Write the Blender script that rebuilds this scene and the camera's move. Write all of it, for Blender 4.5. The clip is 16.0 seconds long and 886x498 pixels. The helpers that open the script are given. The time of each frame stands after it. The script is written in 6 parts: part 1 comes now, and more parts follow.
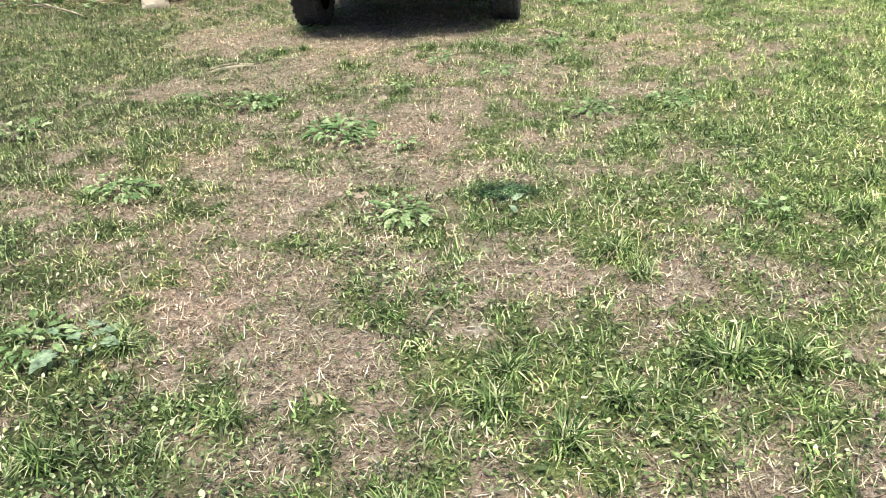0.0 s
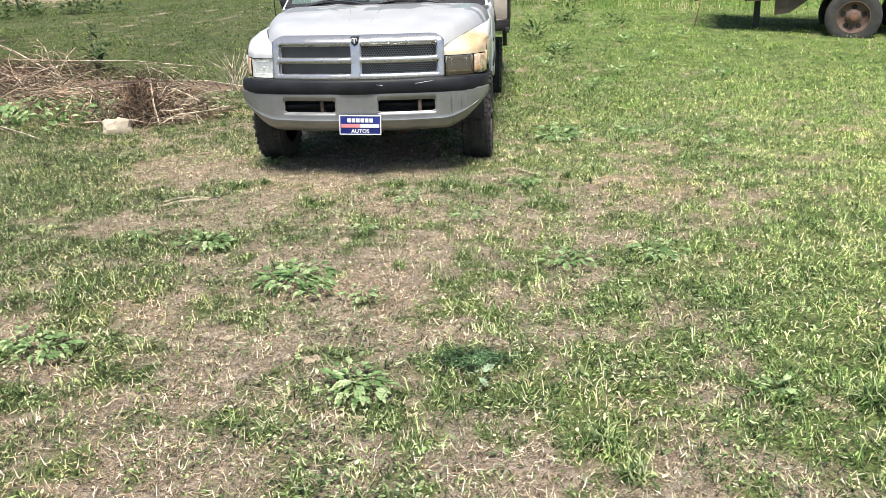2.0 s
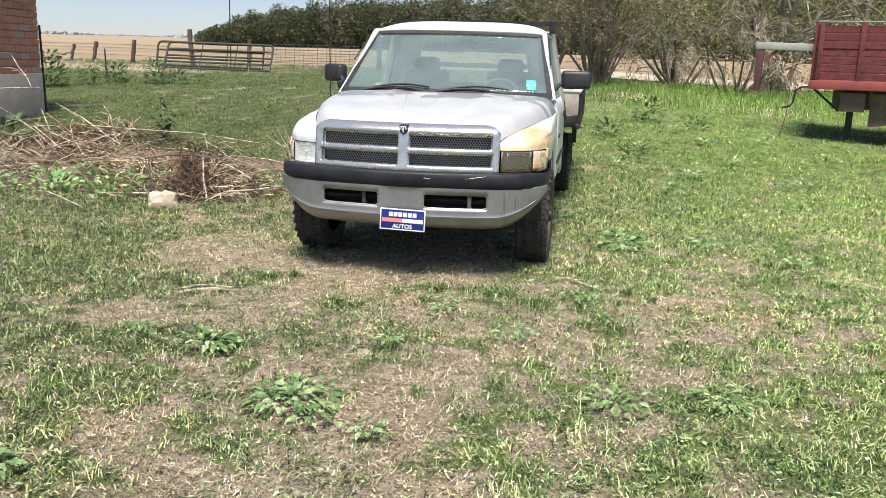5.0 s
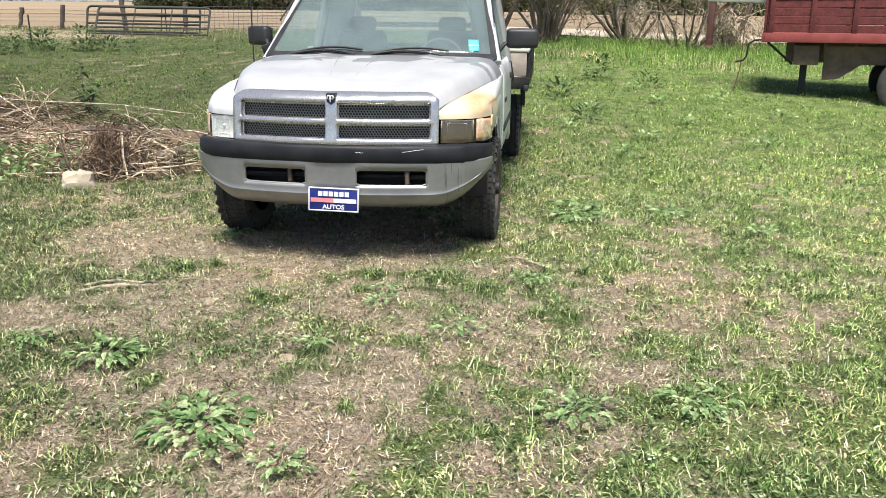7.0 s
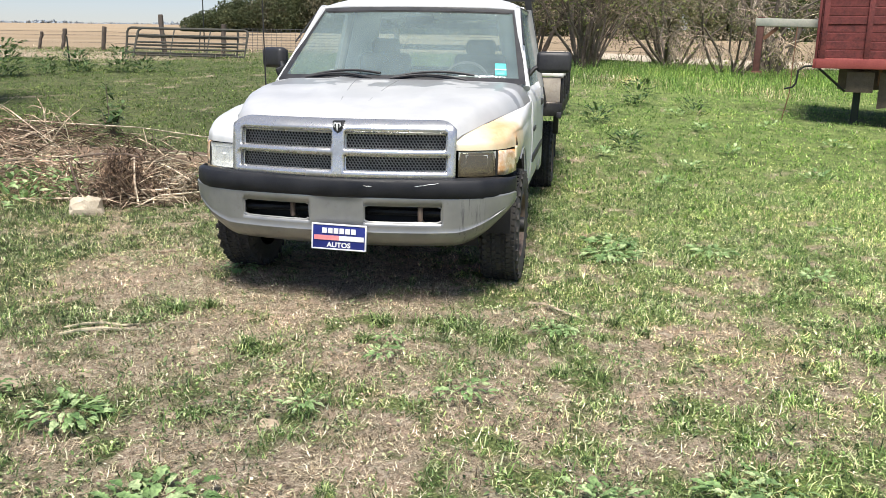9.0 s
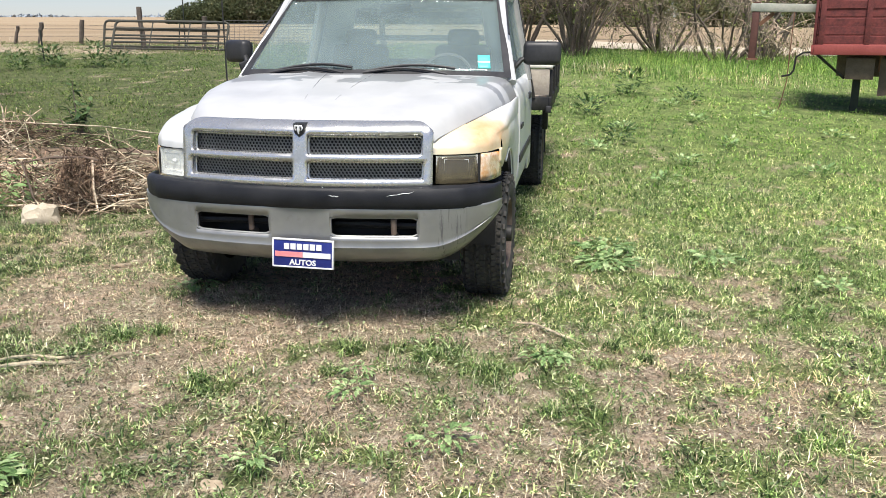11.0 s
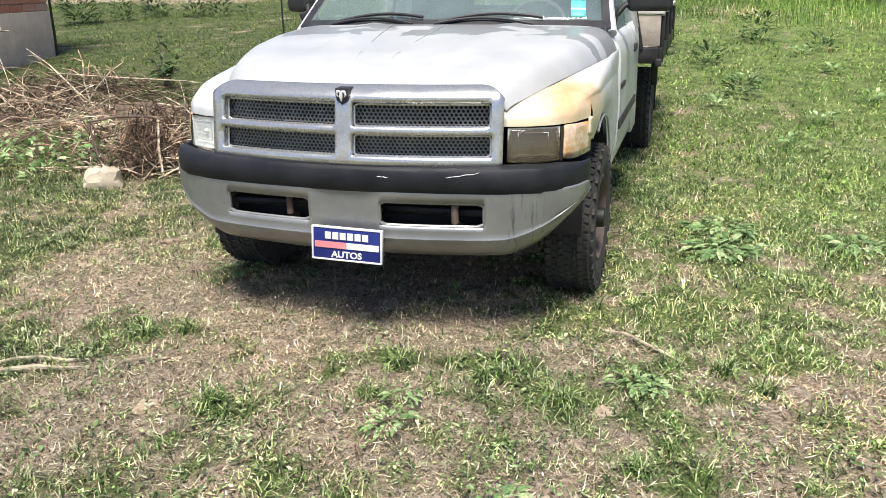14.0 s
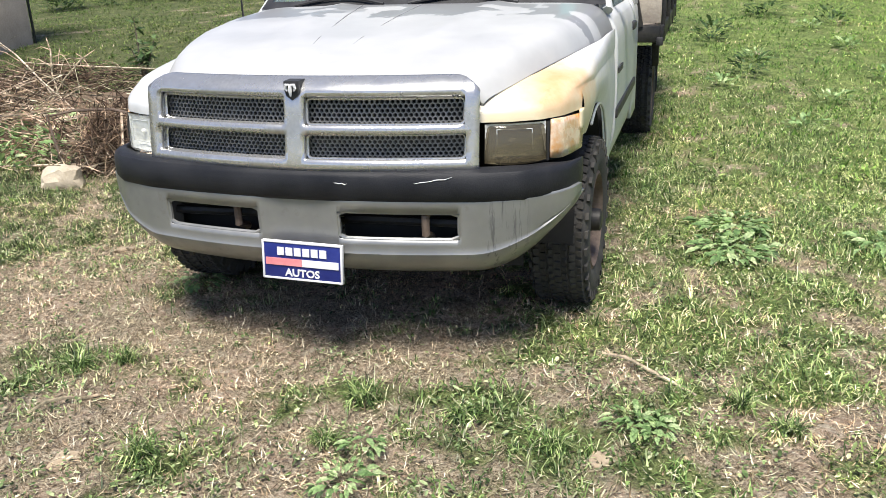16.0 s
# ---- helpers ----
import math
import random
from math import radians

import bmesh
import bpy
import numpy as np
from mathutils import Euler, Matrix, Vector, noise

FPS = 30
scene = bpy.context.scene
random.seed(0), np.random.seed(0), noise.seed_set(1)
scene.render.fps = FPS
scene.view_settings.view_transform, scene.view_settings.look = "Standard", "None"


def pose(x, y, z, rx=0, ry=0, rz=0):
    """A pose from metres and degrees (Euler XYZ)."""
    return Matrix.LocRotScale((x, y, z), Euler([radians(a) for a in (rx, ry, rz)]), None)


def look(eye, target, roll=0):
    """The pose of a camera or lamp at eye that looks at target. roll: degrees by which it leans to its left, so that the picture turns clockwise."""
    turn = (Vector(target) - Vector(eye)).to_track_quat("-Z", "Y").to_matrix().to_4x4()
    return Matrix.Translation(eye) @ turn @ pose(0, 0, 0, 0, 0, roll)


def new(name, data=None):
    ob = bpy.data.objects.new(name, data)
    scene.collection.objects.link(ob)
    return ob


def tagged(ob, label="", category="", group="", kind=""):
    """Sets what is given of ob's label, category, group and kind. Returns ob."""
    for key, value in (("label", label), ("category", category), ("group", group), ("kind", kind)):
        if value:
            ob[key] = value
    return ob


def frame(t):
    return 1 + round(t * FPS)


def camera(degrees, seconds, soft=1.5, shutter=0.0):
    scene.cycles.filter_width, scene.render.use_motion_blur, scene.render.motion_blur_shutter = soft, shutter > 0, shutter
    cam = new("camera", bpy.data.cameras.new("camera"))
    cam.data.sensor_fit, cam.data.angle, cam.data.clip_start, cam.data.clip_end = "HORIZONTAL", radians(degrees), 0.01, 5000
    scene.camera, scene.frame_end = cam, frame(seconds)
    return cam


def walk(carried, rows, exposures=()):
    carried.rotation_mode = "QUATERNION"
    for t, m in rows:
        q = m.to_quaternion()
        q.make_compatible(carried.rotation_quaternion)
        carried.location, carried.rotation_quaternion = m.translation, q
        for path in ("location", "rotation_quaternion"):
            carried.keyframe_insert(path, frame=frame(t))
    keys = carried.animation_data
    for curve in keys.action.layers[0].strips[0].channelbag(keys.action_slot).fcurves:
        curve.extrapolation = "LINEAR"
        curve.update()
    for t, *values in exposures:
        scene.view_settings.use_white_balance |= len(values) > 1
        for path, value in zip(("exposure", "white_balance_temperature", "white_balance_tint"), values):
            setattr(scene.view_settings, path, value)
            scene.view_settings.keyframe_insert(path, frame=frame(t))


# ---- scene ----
cam = camera(54.7, 16.0, soft=0.8)
# seconds, eye (metres), target, roll (degrees)
PATH = [
    (0, (-0.077, 0.145, 1.571), (-0.280, 1.935, 0.704), -3.59),
    (0.5, (-0.073, 0.269, 1.573), (-0.292, 2.107, 0.815), -3.02),
    (1, (-0.076, 0.397, 1.564), (-0.273, 2.279, 0.916), -1.47),
    (1.5, (-0.081, 0.549, 1.563), (-0.222, 2.447, 0.950), -1.02),
    (2, (-0.084, 0.649, 1.587), (-0.216, 2.548, 0.973), -1.56),
    (2.5, (-0.065, 0.757, 1.596), (-0.246, 2.661, 1.010), -2.17),
    (3, (-0.046, 0.890, 1.587), (-0.247, 2.810, 1.065), -1.47),
    (3.5, (-0.025, 1.027, 1.576), (-0.259, 2.957, 1.106), -0.24),
    (3.7, (-0.003, 1.055, 1.576), (-0.261, 2.992, 1.152), 0.48),
    (5.8, (0.040, 1.641, 1.565), (-0.253, 3.573, 1.140), 1.90),
    (6, (0.039, 1.712, 1.556), (-0.206, 3.651, 1.128), 2.49),
    (6.5, (0.042, 1.855, 1.560), (-0.093, 3.799, 1.112), 2.80),
    (7, (0.072, 1.967, 1.573), (-0.119, 3.892, 1.063), 0.53),
    (7.5, (0.092, 2.113, 1.573), (-0.142, 4.029, 1.050), -1.51),
    (8, (0.120, 2.262, 1.550), (-0.108, 4.193, 1.079), -0.06),
    (8.5, (0.139, 2.422, 1.553), (-0.125, 4.354, 1.110), 1.06),
    (8.7, (0.151, 2.465, 1.562), (-0.133, 4.390, 1.102), 0.87),
    (10.8, (0.138, 3.057, 1.564), (-0.128, 4.986, 1.109), 0.68),
    (11, (0.145, 3.104, 1.570), (-0.119, 5.027, 1.088), 0.22),
    (11.5, (0.153, 3.245, 1.571), (-0.122, 5.152, 1.032), -1.31),
    (12, (0.165, 3.399, 1.561), (-0.165, 5.297, 1.024), -2.33),
    (12.5, (0.187, 3.532, 1.548), (-0.168, 5.442, 1.075), -0.66),
    (13, (0.194, 3.685, 1.550), (-0.211, 5.571, 1.023), -0.52),
    (13.5, (0.191, 3.824, 1.561), (-0.237, 5.691, 0.986), 0.13),
    (14, (0.191, 3.951, 1.565), (-0.316, 5.791, 0.967), -0.76),
    (14.5, (0.179, 4.107, 1.548), (-0.355, 5.950, 0.984), -1.27),
    (15, (0.161, 4.238, 1.540), (-0.358, 6.087, 0.983), -0.83),
    (15.5, (0.165, 4.356, 1.542), (-0.370, 6.180, 0.918), -1.40),
    (16, (0.180, 4.486, 1.539), (-0.333, 6.310, 0.898), -1.83),
]
walk(cam, [(t, look(eye, target, roll)) for t, eye, target, roll in PATH])

# ---- light ----
SUN_EL, SUN_AZ = 65.0, 173.0
world = bpy.data.worlds.new("sky")
scene.world = world
world.use_nodes = True
wn = world.node_tree
sky = wn.nodes.new("ShaderNodeTexSky")
sky.sky_type = "NISHITA"
sky.sun_disc = False
sky.sun_elevation = radians(SUN_EL)
sky.sun_rotation = radians(SUN_AZ)
sky.air_density, sky.dust_density, sky.ozone_density = 1.0, 0.25, 2.0
wn.nodes["Background"].inputs["Strength"].default_value = 0.066
veil = wn.nodes.new("ShaderNodeHueSaturation")
veil.inputs["Saturation"].default_value = 0.85
tint = wn.nodes.new("ShaderNodeMix")
tint.data_type, tint.blend_type = "RGBA", "MULTIPLY"
tint.inputs[0].default_value = 1.0
tint.inputs[7].default_value = (0.95, 0.97, 1.16, 1.0)
wn.links.new(sky.outputs["Color"], veil.inputs["Color"])
wn.links.new(veil.outputs["Color"], tint.inputs[6])
wn.links.new(tint.outputs[2], wn.nodes["Background"].inputs["Color"])
sun = new("sun", bpy.data.lights.new("sun", "SUN"))
sun.data.energy, sun.data.angle, sun.data.color = 4.5, radians(22.0), (1.0, 0.95, 0.87)
sa, se = radians(SUN_AZ), radians(SUN_EL)
sun.matrix_world = look((20 * math.sin(sa) * math.cos(se), 20 * math.cos(sa) * math.cos(se), 20 * math.sin(se)), (0, 0, 0))
scene.view_settings.exposure = 0.67


# ---- materials ----
class Nodes:
    """A small wrapper to write node materials in few lines."""

    def __init__(self, name):
        self.m = bpy.data.materials.new(name)
        self.m.use_nodes = True
        self.t = self.m.node_tree
        self.b = self.t.nodes["Principled BSDF"]

    def add(self, kind, **values):
        n = self.t.nodes.new(kind)
        for key, value in values.items():
            n.inputs[key.replace("_", " ")].default_value = value
        return n

    def link(self, a, b):
        self.t.links.new(a, b)

    def coords(self, which="Object", scale=(1, 1, 1), place=(0, 0, 0)):
        c = self.t.nodes.new("ShaderNodeTexCoord")
        mp = self.t.nodes.new("ShaderNodeMapping")
        mp.inputs["Scale"].default_value = scale
        mp.inputs["Location"].default_value = place
        self.link(c.outputs[which], mp.inputs["Vector"])
        return mp.outputs["Vector"]

    def noise(self, vec, scale, detail=4.0, rough=0.55, distort=0.0):
        n = self.add("ShaderNodeTexNoise", Scale=scale, Detail=detail, Roughness=rough, Distortion=distort)
        self.link(vec, n.inputs["Vector"])
        return n.outputs["Fac"]

    def ramp(self, fac, stops):
        r = self.t.nodes.new("ShaderNodeValToRGB")
        e = r.color_ramp.elements
        while len(e) < len(stops):
            e.new(0.5)
        for el, (p, c) in zip(e, stops):
            el.position = p
            el.color = (*c, 1.0) if isinstance(c, tuple) else (c, c, c, 1.0)
        self.link(fac, r.inputs["Fac"])
        return r.outputs["Color"]

    def mix(self, fac, a, b, how="MIX"):
        n = self.t.nodes.new("ShaderNodeMix")
        n.data_type, n.blend_type = "RGBA", how
        for sock, v in ((n.inputs[0], fac), (n.inputs[6], a), (n.inputs[7], b)):
            if isinstance(v, tuple):
                sock.default_value = (*v, 1.0)
            elif isinstance(v, (int, float)):
                sock.default_value = v if sock is n.inputs[0] or sock.type == "VALUE" else (v, v, v, 1.0)
            else:
                self.link(v, sock)
        return n.outputs[2]

    def math(self, how, a, b=0.0):
        n = self.t.nodes.new("ShaderNodeMath")
        n.operation = how
        for sock, v in ((n.inputs[0], a), (n.inputs[1], b)):
            if isinstance(v, (int, float)):
                sock.default_value = v
            else:
                self.link(v, sock)
        return n.outputs[0]

    def random(self, island=False):
        if island:
            return self.t.nodes.new("ShaderNodeNewGeometry").outputs["Random Per Island"]
        return self.t.nodes.new("ShaderNodeObjectInfo").outputs["Random"]

    def bump(self, height, strength=0.3, distance=0.01):
        n = self.add("ShaderNodeBump", Strength=strength, Distance=distance)
        self.link(height, n.inputs["Height"])
        self.link(n.outputs["Normal"], self.b.inputs["Normal"])

    def done(self, color=None, rough=0.6, metal=0.0, **more):
        for key, v in (("Base Color", color), ("Roughness", rough), ("Metallic", metal)):
            if v is None:
                continue
            if isinstance(v, tuple):
                self.b.inputs[key].default_value = (*v, 1.0)
            elif isinstance(v, (int, float)):
                self.b.inputs[key].default_value = v
            else:
                self.link(v, self.b.inputs[key])
        for key, v in more.items():
            self.b.inputs[key.replace("_", " ")].default_value = v
        return self.m


def simple(name, c1, c2, scale=8.0, rough=0.6, metal=0.0, bump=0.15, fine=60.0, dist=0.004, **more):
    """Two tones at a coarse and a fine scale, with fine relief."""
    k = Nodes(name)
    v = k.coords()
    coarse, small = k.noise(v, scale, 5), k.noise(v, fine, 3)
    f = k.ramp(k.mix(0.35, coarse, small), [(0.35, 0.0), (0.65, 1.0)])
    k.bump(small, bump, dist)
    return k.done(k.mix(f, c1, c2), k.ramp(coarse, [(0.3, max(0.02, rough - 0.1)), (0.7, min(1.0, rough + 0.1))]), metal, **more)


def blades(name, stops, rough=0.55, trans=0.25, island=True):
    """Grass and straw: each blade takes its own tone; wide patches shift it."""
    k = Nodes(name)
    r = k.random(island)
    col = k.ramp(r, stops)
    v = k.coords("Object")
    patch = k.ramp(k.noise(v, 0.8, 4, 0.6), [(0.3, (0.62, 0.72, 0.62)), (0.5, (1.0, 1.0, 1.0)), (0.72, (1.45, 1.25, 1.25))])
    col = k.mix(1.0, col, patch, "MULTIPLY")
    # clump noise puts the contrast of shaded gaps and lit tips into the colour
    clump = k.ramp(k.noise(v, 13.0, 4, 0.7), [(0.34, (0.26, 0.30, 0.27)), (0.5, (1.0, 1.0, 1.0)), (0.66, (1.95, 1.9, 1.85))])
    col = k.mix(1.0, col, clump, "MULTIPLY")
    sep = k.t.nodes.new("ShaderNodeSeparateXYZ")
    k.link(v, sep.inputs[0])
    across = k.math("ADD", k.math("MULTIPLY", sep.outputs["X"], 0.08), 0.5)
    col = k.mix(1.0, col, k.ramp(across, [(0.1, (0.82, 0.80, 0.80)), (0.5, (1.0, 1.0, 1.0)), (0.75, (1.28, 1.32, 1.12))]), "MULTIPLY")
    m = k.done(col, rough)
    k.b.inputs["Specular IOR Level"].default_value = 0.3
    if trans:
        tr = k.t.nodes.new("ShaderNodeBsdfTranslucent")
        k.link(col, tr.inputs["Color"])
        mx = k.t.nodes.new("ShaderNodeMixShader")
        mx.inputs[0].default_value = trans
        k.link(k.b.outputs[0], mx.inputs[1])
        k.link(tr.outputs[0], mx.inputs[2])
        k.link(mx.outputs[0], k.t.nodes["Material Output"].inputs["Surface"])
    return m


def ground_material():
    k = Nodes("yard_ground")
    v = k.coords("Object")
    cov = k.t.nodes.new("ShaderNodeAttribute")
    cov.attribute_name = "cover"
    big, mid, fine, grit = k.noise(v, 0.8, 4), k.noise(v, 5.0, 6, 0.65), k.noise(v, 38.0, 5, 0.7), k.noise(v, 170.0, 3, 0.7)
    soil = k.ramp(fine, [(0.36, (0.11, 0.078, 0.053)), (0.47, (0.49, 0.365, 0.27)), (0.60, (0.86, 0.73, 0.57))])
    soil = k.mix(k.ramp(mid, [(0.45, 0.0), (0.65, 0.6)]), soil, (0.69, 0.49, 0.365))
    crumb = k.noise(v, 13.0, 6, 0.7)
    soil = k.mix(k.ramp(crumb, [(0.52, 0.0), (0.58, 0.85)]), soil, (0.11, 0.105, 0.05))
    soil = k.mix(k.ramp(k.noise(v, 9.0, 6, 0.7, 0.5), [(0.55, 0.0), (0.61, 0.9)]), soil, (0.86, 0.75, 0.59))
    thatch = k.ramp(k.noise(v, 75.0, 4, 0.75, 1.5), [(0.36, (0.05, 0.037, 0.024)), (0.48, (0.31, 0.245, 0.16)), (0.61, (0.78, 0.66, 0.48))])
    base = k.mix(k.ramp(mid, [(0.42, 1.0), (0.62, 0.25)]), soil, thatch)
    # darkened below the grass: the shade of the gaps is in this colour
    green = k.ramp(k.noise(v, 55.0, 5, 0.75, 0.8), [(0.30, (0.02, 0.027, 0.011)), (0.5, (0.12, 0.155, 0.058)), (0.72, (0.42, 0.45, 0.22))])
    green = k.mix(1.0, green, k.ramp(k.noise(v, 4.0, 6, 0.7), [(0.32, (0.42, 0.48, 0.42)), (0.5, (1.0, 1.0, 1.0)), (0.68, (1.65, 1.5, 1.5))]), "MULTIPLY")
    green = k.mix(k.ramp(k.noise(v, 1.1, 6, 0.7), [(0.54, 0.0), (0.70, 0.40)]), green, (0.36, 0.34, 0.18))
    sep = k.t.nodes.new("ShaderNodeSeparateXYZ")
    k.link(v, sep.inputs[0])
    lush = k.ramp(k.math("ADD", k.math("MULTIPLY", sep.outputs["X"], 0.08), k.math("MULTIPLY", big, 0.5)), [(0.0, (0.72, 0.74, 0.70)), (0.35, (1.32, 1.50, 1.10))])
    green = k.mix(1.0, green, lush, "MULTIPLY")
    edge = k.math("ADD", cov.outputs["Fac"], k.math("MULTIPLY", k.math("SUBTRACT", k.mix(0.5, fine, crumb), 0.5), 1.6))
    col = k.mix(k.ramp(edge, [(0.30, 0.0), (0.80, 0.95)]), base, green)
    field = k.t.nodes.new("ShaderNodeAttribute")
    field.attribute_name = "field"
    vf = k.coords("Object", (0.02, 0.25, 1.0))
    stubble = k.ramp(k.noise(vf, 1.0, 6, 0.6), [(0.3, (0.27, 0.20, 0.125)), (0.55, (0.36, 0.275, 0.18)), (0.8, (0.44, 0.36, 0.25))])
    col = k.mix(field.outputs["Fac"], col, stubble)
    k.bump(k.mix(0.5, k.mix(0.5, fine, crumb), grit), 1.0, 0.05)
    k.b.inputs["Specular IOR Level"].default_value = 0.2
    return k.done(col, 0.95)


def paint_material():
    """Old silver-white paint: chalky worn lacquer, scuffs, grime."""
    k = Nodes("worn_white_paint")
    v = k.coords("Object")
    big, mid, fine = k.noise(v, 1.6, 4, 0.6), k.noise(v, 9.0, 5, 0.65), k.noise(v, 90.0, 3)
    col = k.mix(k.ramp(big, [(0.4, 0.0), (0.62, 1.0)]), (0.54, 0.55, 0.55), (0.66, 0.665, 0.655))
    col = k.mix(k.ramp(mid, [(0.62, 0.0), (0.75, 0.35)]), col, (0.52, 0.50, 0.46))
    sp = k.ramp(k.noise(v, 26.0, 6, 0.8), [(0.70, 0.0), (0.74, 1.0)])
    col = k.mix(k.math("MULTIPLY", sp, 0.5), col, (0.30, 0.27, 0.22))
    k.bump(fine, 0.03, 0.002)
    return k.done(col, k.ramp(big, [(0.3, 0.32), (0.7, 0.5)]), 0.0, Coat_Weight=0.25, Coat_Roughness=0.25)


def hood_material():
    """The bonnet: chalky white with peeled lacquer that bares silver grey near the cowl."""
    k = Nodes("peeling_bonnet_paint")
    v = k.coords("Object")
    sep = k.t.nodes.new("ShaderNodeSeparateXYZ")
    k.link(v, sep.inputs[0])
    wob, fine, mid = k.noise(v, 6.0, 6, 0.7), k.noise(v, 120.0, 3), k.noise(v, 3.0, 4)
    back = k.math("ADD", sep.outputs["Y"], k.math("MULTIPLY", k.math("SUBTRACT", wob, 0.5), 0.5))
    peel = k.ramp(k.math("SUBTRACT", back, 0.6), [(0.56, 0.0), (0.58, 1.0)])
    cells = k.add("ShaderNodeTexVoronoi", Scale=1.0)
    cells.distance = "CHEBYCHEV"
    k.link(k.coords("Object", (4.5, 7.0, 0.0)), cells.inputs["Vector"])
    isl = k.ramp(cells.outputs["Color"], [(0.52, 1.0), (0.54, 0.0)])
    peel = k.math("MULTIPLY", peel, isl)
    col = k.mix(k.ramp(mid, [(0.35, 0.0), (0.7, 1.0)]), (0.44, 0.445, 0.445), (0.54, 0.54, 0.535))
    col = k.mix(peel, col, (0.27, 0.275, 0.28))
    chips = k.ramp(k.noise(v, 16.0, 7, 0.8), [(0.665, 0.0), (0.69, 1.0)])
    col = k.mix(k.math("MULTIPLY", chips, 0.7), col, (0.33, 0.31, 0.29))
    k.bump(fine, 0.03, 0.002)
    return k.done(col, k.mix(peel, 0.38, 0.3), 0.0, Coat_Weight=0.2, Coat_Roughness=0.3)


def fender_material():
    """The driver's wing: yellowed respray with a rust-orange stain over the lamp."""
    k = Nodes("stained_wing_paint")
    v = k.coords("Object")
    wob, fine, mid = k.noise(v, 7.0, 6, 0.65), k.noise(v, 100.0, 3), k.noise(v, 22.0, 6, 0.7)

    def blob(centre, size, lo, hi, wobble):
        d = k.t.nodes.new("ShaderNodeVectorMath")
        d.operation = "SUBTRACT"
        k.link(v, d.inputs[0])
        d.inputs[1].default_value = centre
        s = k.t.nodes.new("ShaderNodeVectorMath")
        s.operation = "DIVIDE"
        k.link(d.outputs[0], s.inputs[0])
        s.inputs[1].default_value = size
        n = k.t.nodes.new("ShaderNodeVectorMath")
        n.operation = "LENGTH"
        k.link(s.outputs[0], n.inputs[0])
        r = k.math("ADD", n.outputs["Value"], k.math("MULTIPLY", k.math("SUBTRACT", wob, 0.5), wobble))
        return k.ramp(r, [(lo, 1.0), (hi, 0.0)])

    col = k.mix(k.ramp(wob, [(0.4, 0.0), (0.65, 1.0)]), (0.58, 0.59, 0.59), (0.68, 0.68, 0.67))
    yellow = blob((0.86, 0.48, 0.94), (0.34, 0.62, 0.36), 0.5, 1.0, 0.7)
    col = k.mix(k.math("MULTIPLY", yellow, 0.85), col, (0.74, 0.63, 0.40))
    rust = blob((0.88, 0.66, 1.03), (0.16, 0.42, 0.13), 0.35, 1.05, 1.0)
    col = k.mix(k.math("MULTIPLY", rust, 0.9), col, (0.64, 0.31, 0.10))
    core = blob((0.87, 0.55, 1.03), (0.07, 0.22, 0.05), 0.2, 0.9, 1.6)
    col = k.mix(k.math("MULTIPLY", core, k.ramp(mid, [(0.45, 0.0), (0.6, 0.9)])), col, (0.42, 0.17, 0.05))
    k.bump(fine, 0.03, 0.002)
    return k.done(col, 0.42, 0.0, Coat_Weight=0.2, Coat_Roughness=0.3)


def bumper_material():
    k = Nodes("dull_bumper_metal")
    v = k.coords("Object")
    big, mid, fine = k.noise(v, 3.0, 4), k.noise(v, 18.0, 6, 0.7), k.noise(v, 140.0, 3)
    vs = k.coords("Object", (40.0, 40.0, 3.0))
    scr = k.ramp(k.noise(vs, 1.0, 5, 0.7), [(0.55, 0.0), (0.62, 1.0)])
    sep = k.t.nodes.new("ShaderNodeSeparateXYZ")
    k.link(v, sep.inputs[0])
    zone = k.math("MULTIPLY", k.ramp(sep.outputs["X"], [(0.69, 0.0), (0.72, 1.0)]), k.ramp(sep.outputs["X"], [(0.84, 1.0), (0.87, 0.0)]))
    col = k.mix(k.ramp(big, [(0.35, 0.0), (0.7, 1.0)]), (0.26, 0.265, 0.265), (0.39, 0.39, 0.38))
    col = k.mix(k.ramp(mid, [(0.58, 0.0), (0.74, 0.7)]), col, (0.24, 0.23, 0.215))
    col = k.mix(k.math("MULTIPLY", scr, zone), col, (0.16, 0.16, 0.17))
    k.bump(fine, 0.05, 0.002)
    return k.done(col, k.ramp(mid, [(0.3, 0.30), (0.7, 0.48)]), 0.55)


def glass_material(name, tint, gloss=0.06, film=(0.44, 0.55, 0.56), haze=0.13):
    """Thin pane: clear with a mirror-like skin."""
    k = Nodes(name)
    out = k.t.nodes["Material Output"]
    tr = k.t.nodes.new("ShaderNodeBsdfTransparent")
    tr.inputs[0].default_value = (*tint, 1.0)
    gl = k.t.nodes.new("ShaderNodeBsdfGlossy")
    gl.inputs["Roughness"].default_value = 0.04
    gl.inputs["Color"].default_value = (0.6, 0.64, 0.62, 1.0)
    # diffuse film: sky haze on the panes as colour, murk on the old lens
    haze_film = k.t.nodes.new("ShaderNodeBsdfDiffuse")
    haze_film.inputs["Color"].default_value = (*film, 1.0)
    mx, m2 = k.t.nodes.new("ShaderNodeMixShader"), k.t.nodes.new("ShaderNodeMixShader")
    mx.inputs[0].default_value = gloss
    k.link(tr.outputs[0], mx.inputs[1])
    k.link(gl.outputs[0], mx.inputs[2])
    v = k.coords("Object")
    k.link(k.ramp(k.noise(v, 2.5, 4), [(0.3, haze * 0.8), (0.7, haze * 1.3)]), m2.inputs[0])
    k.link(mx.outputs[0], m2.inputs[1])
    k.link(haze_film.outputs[0], m2.inputs[2])
    k.link(m2.outputs[0], out.inputs["Surface"])
    return k.m


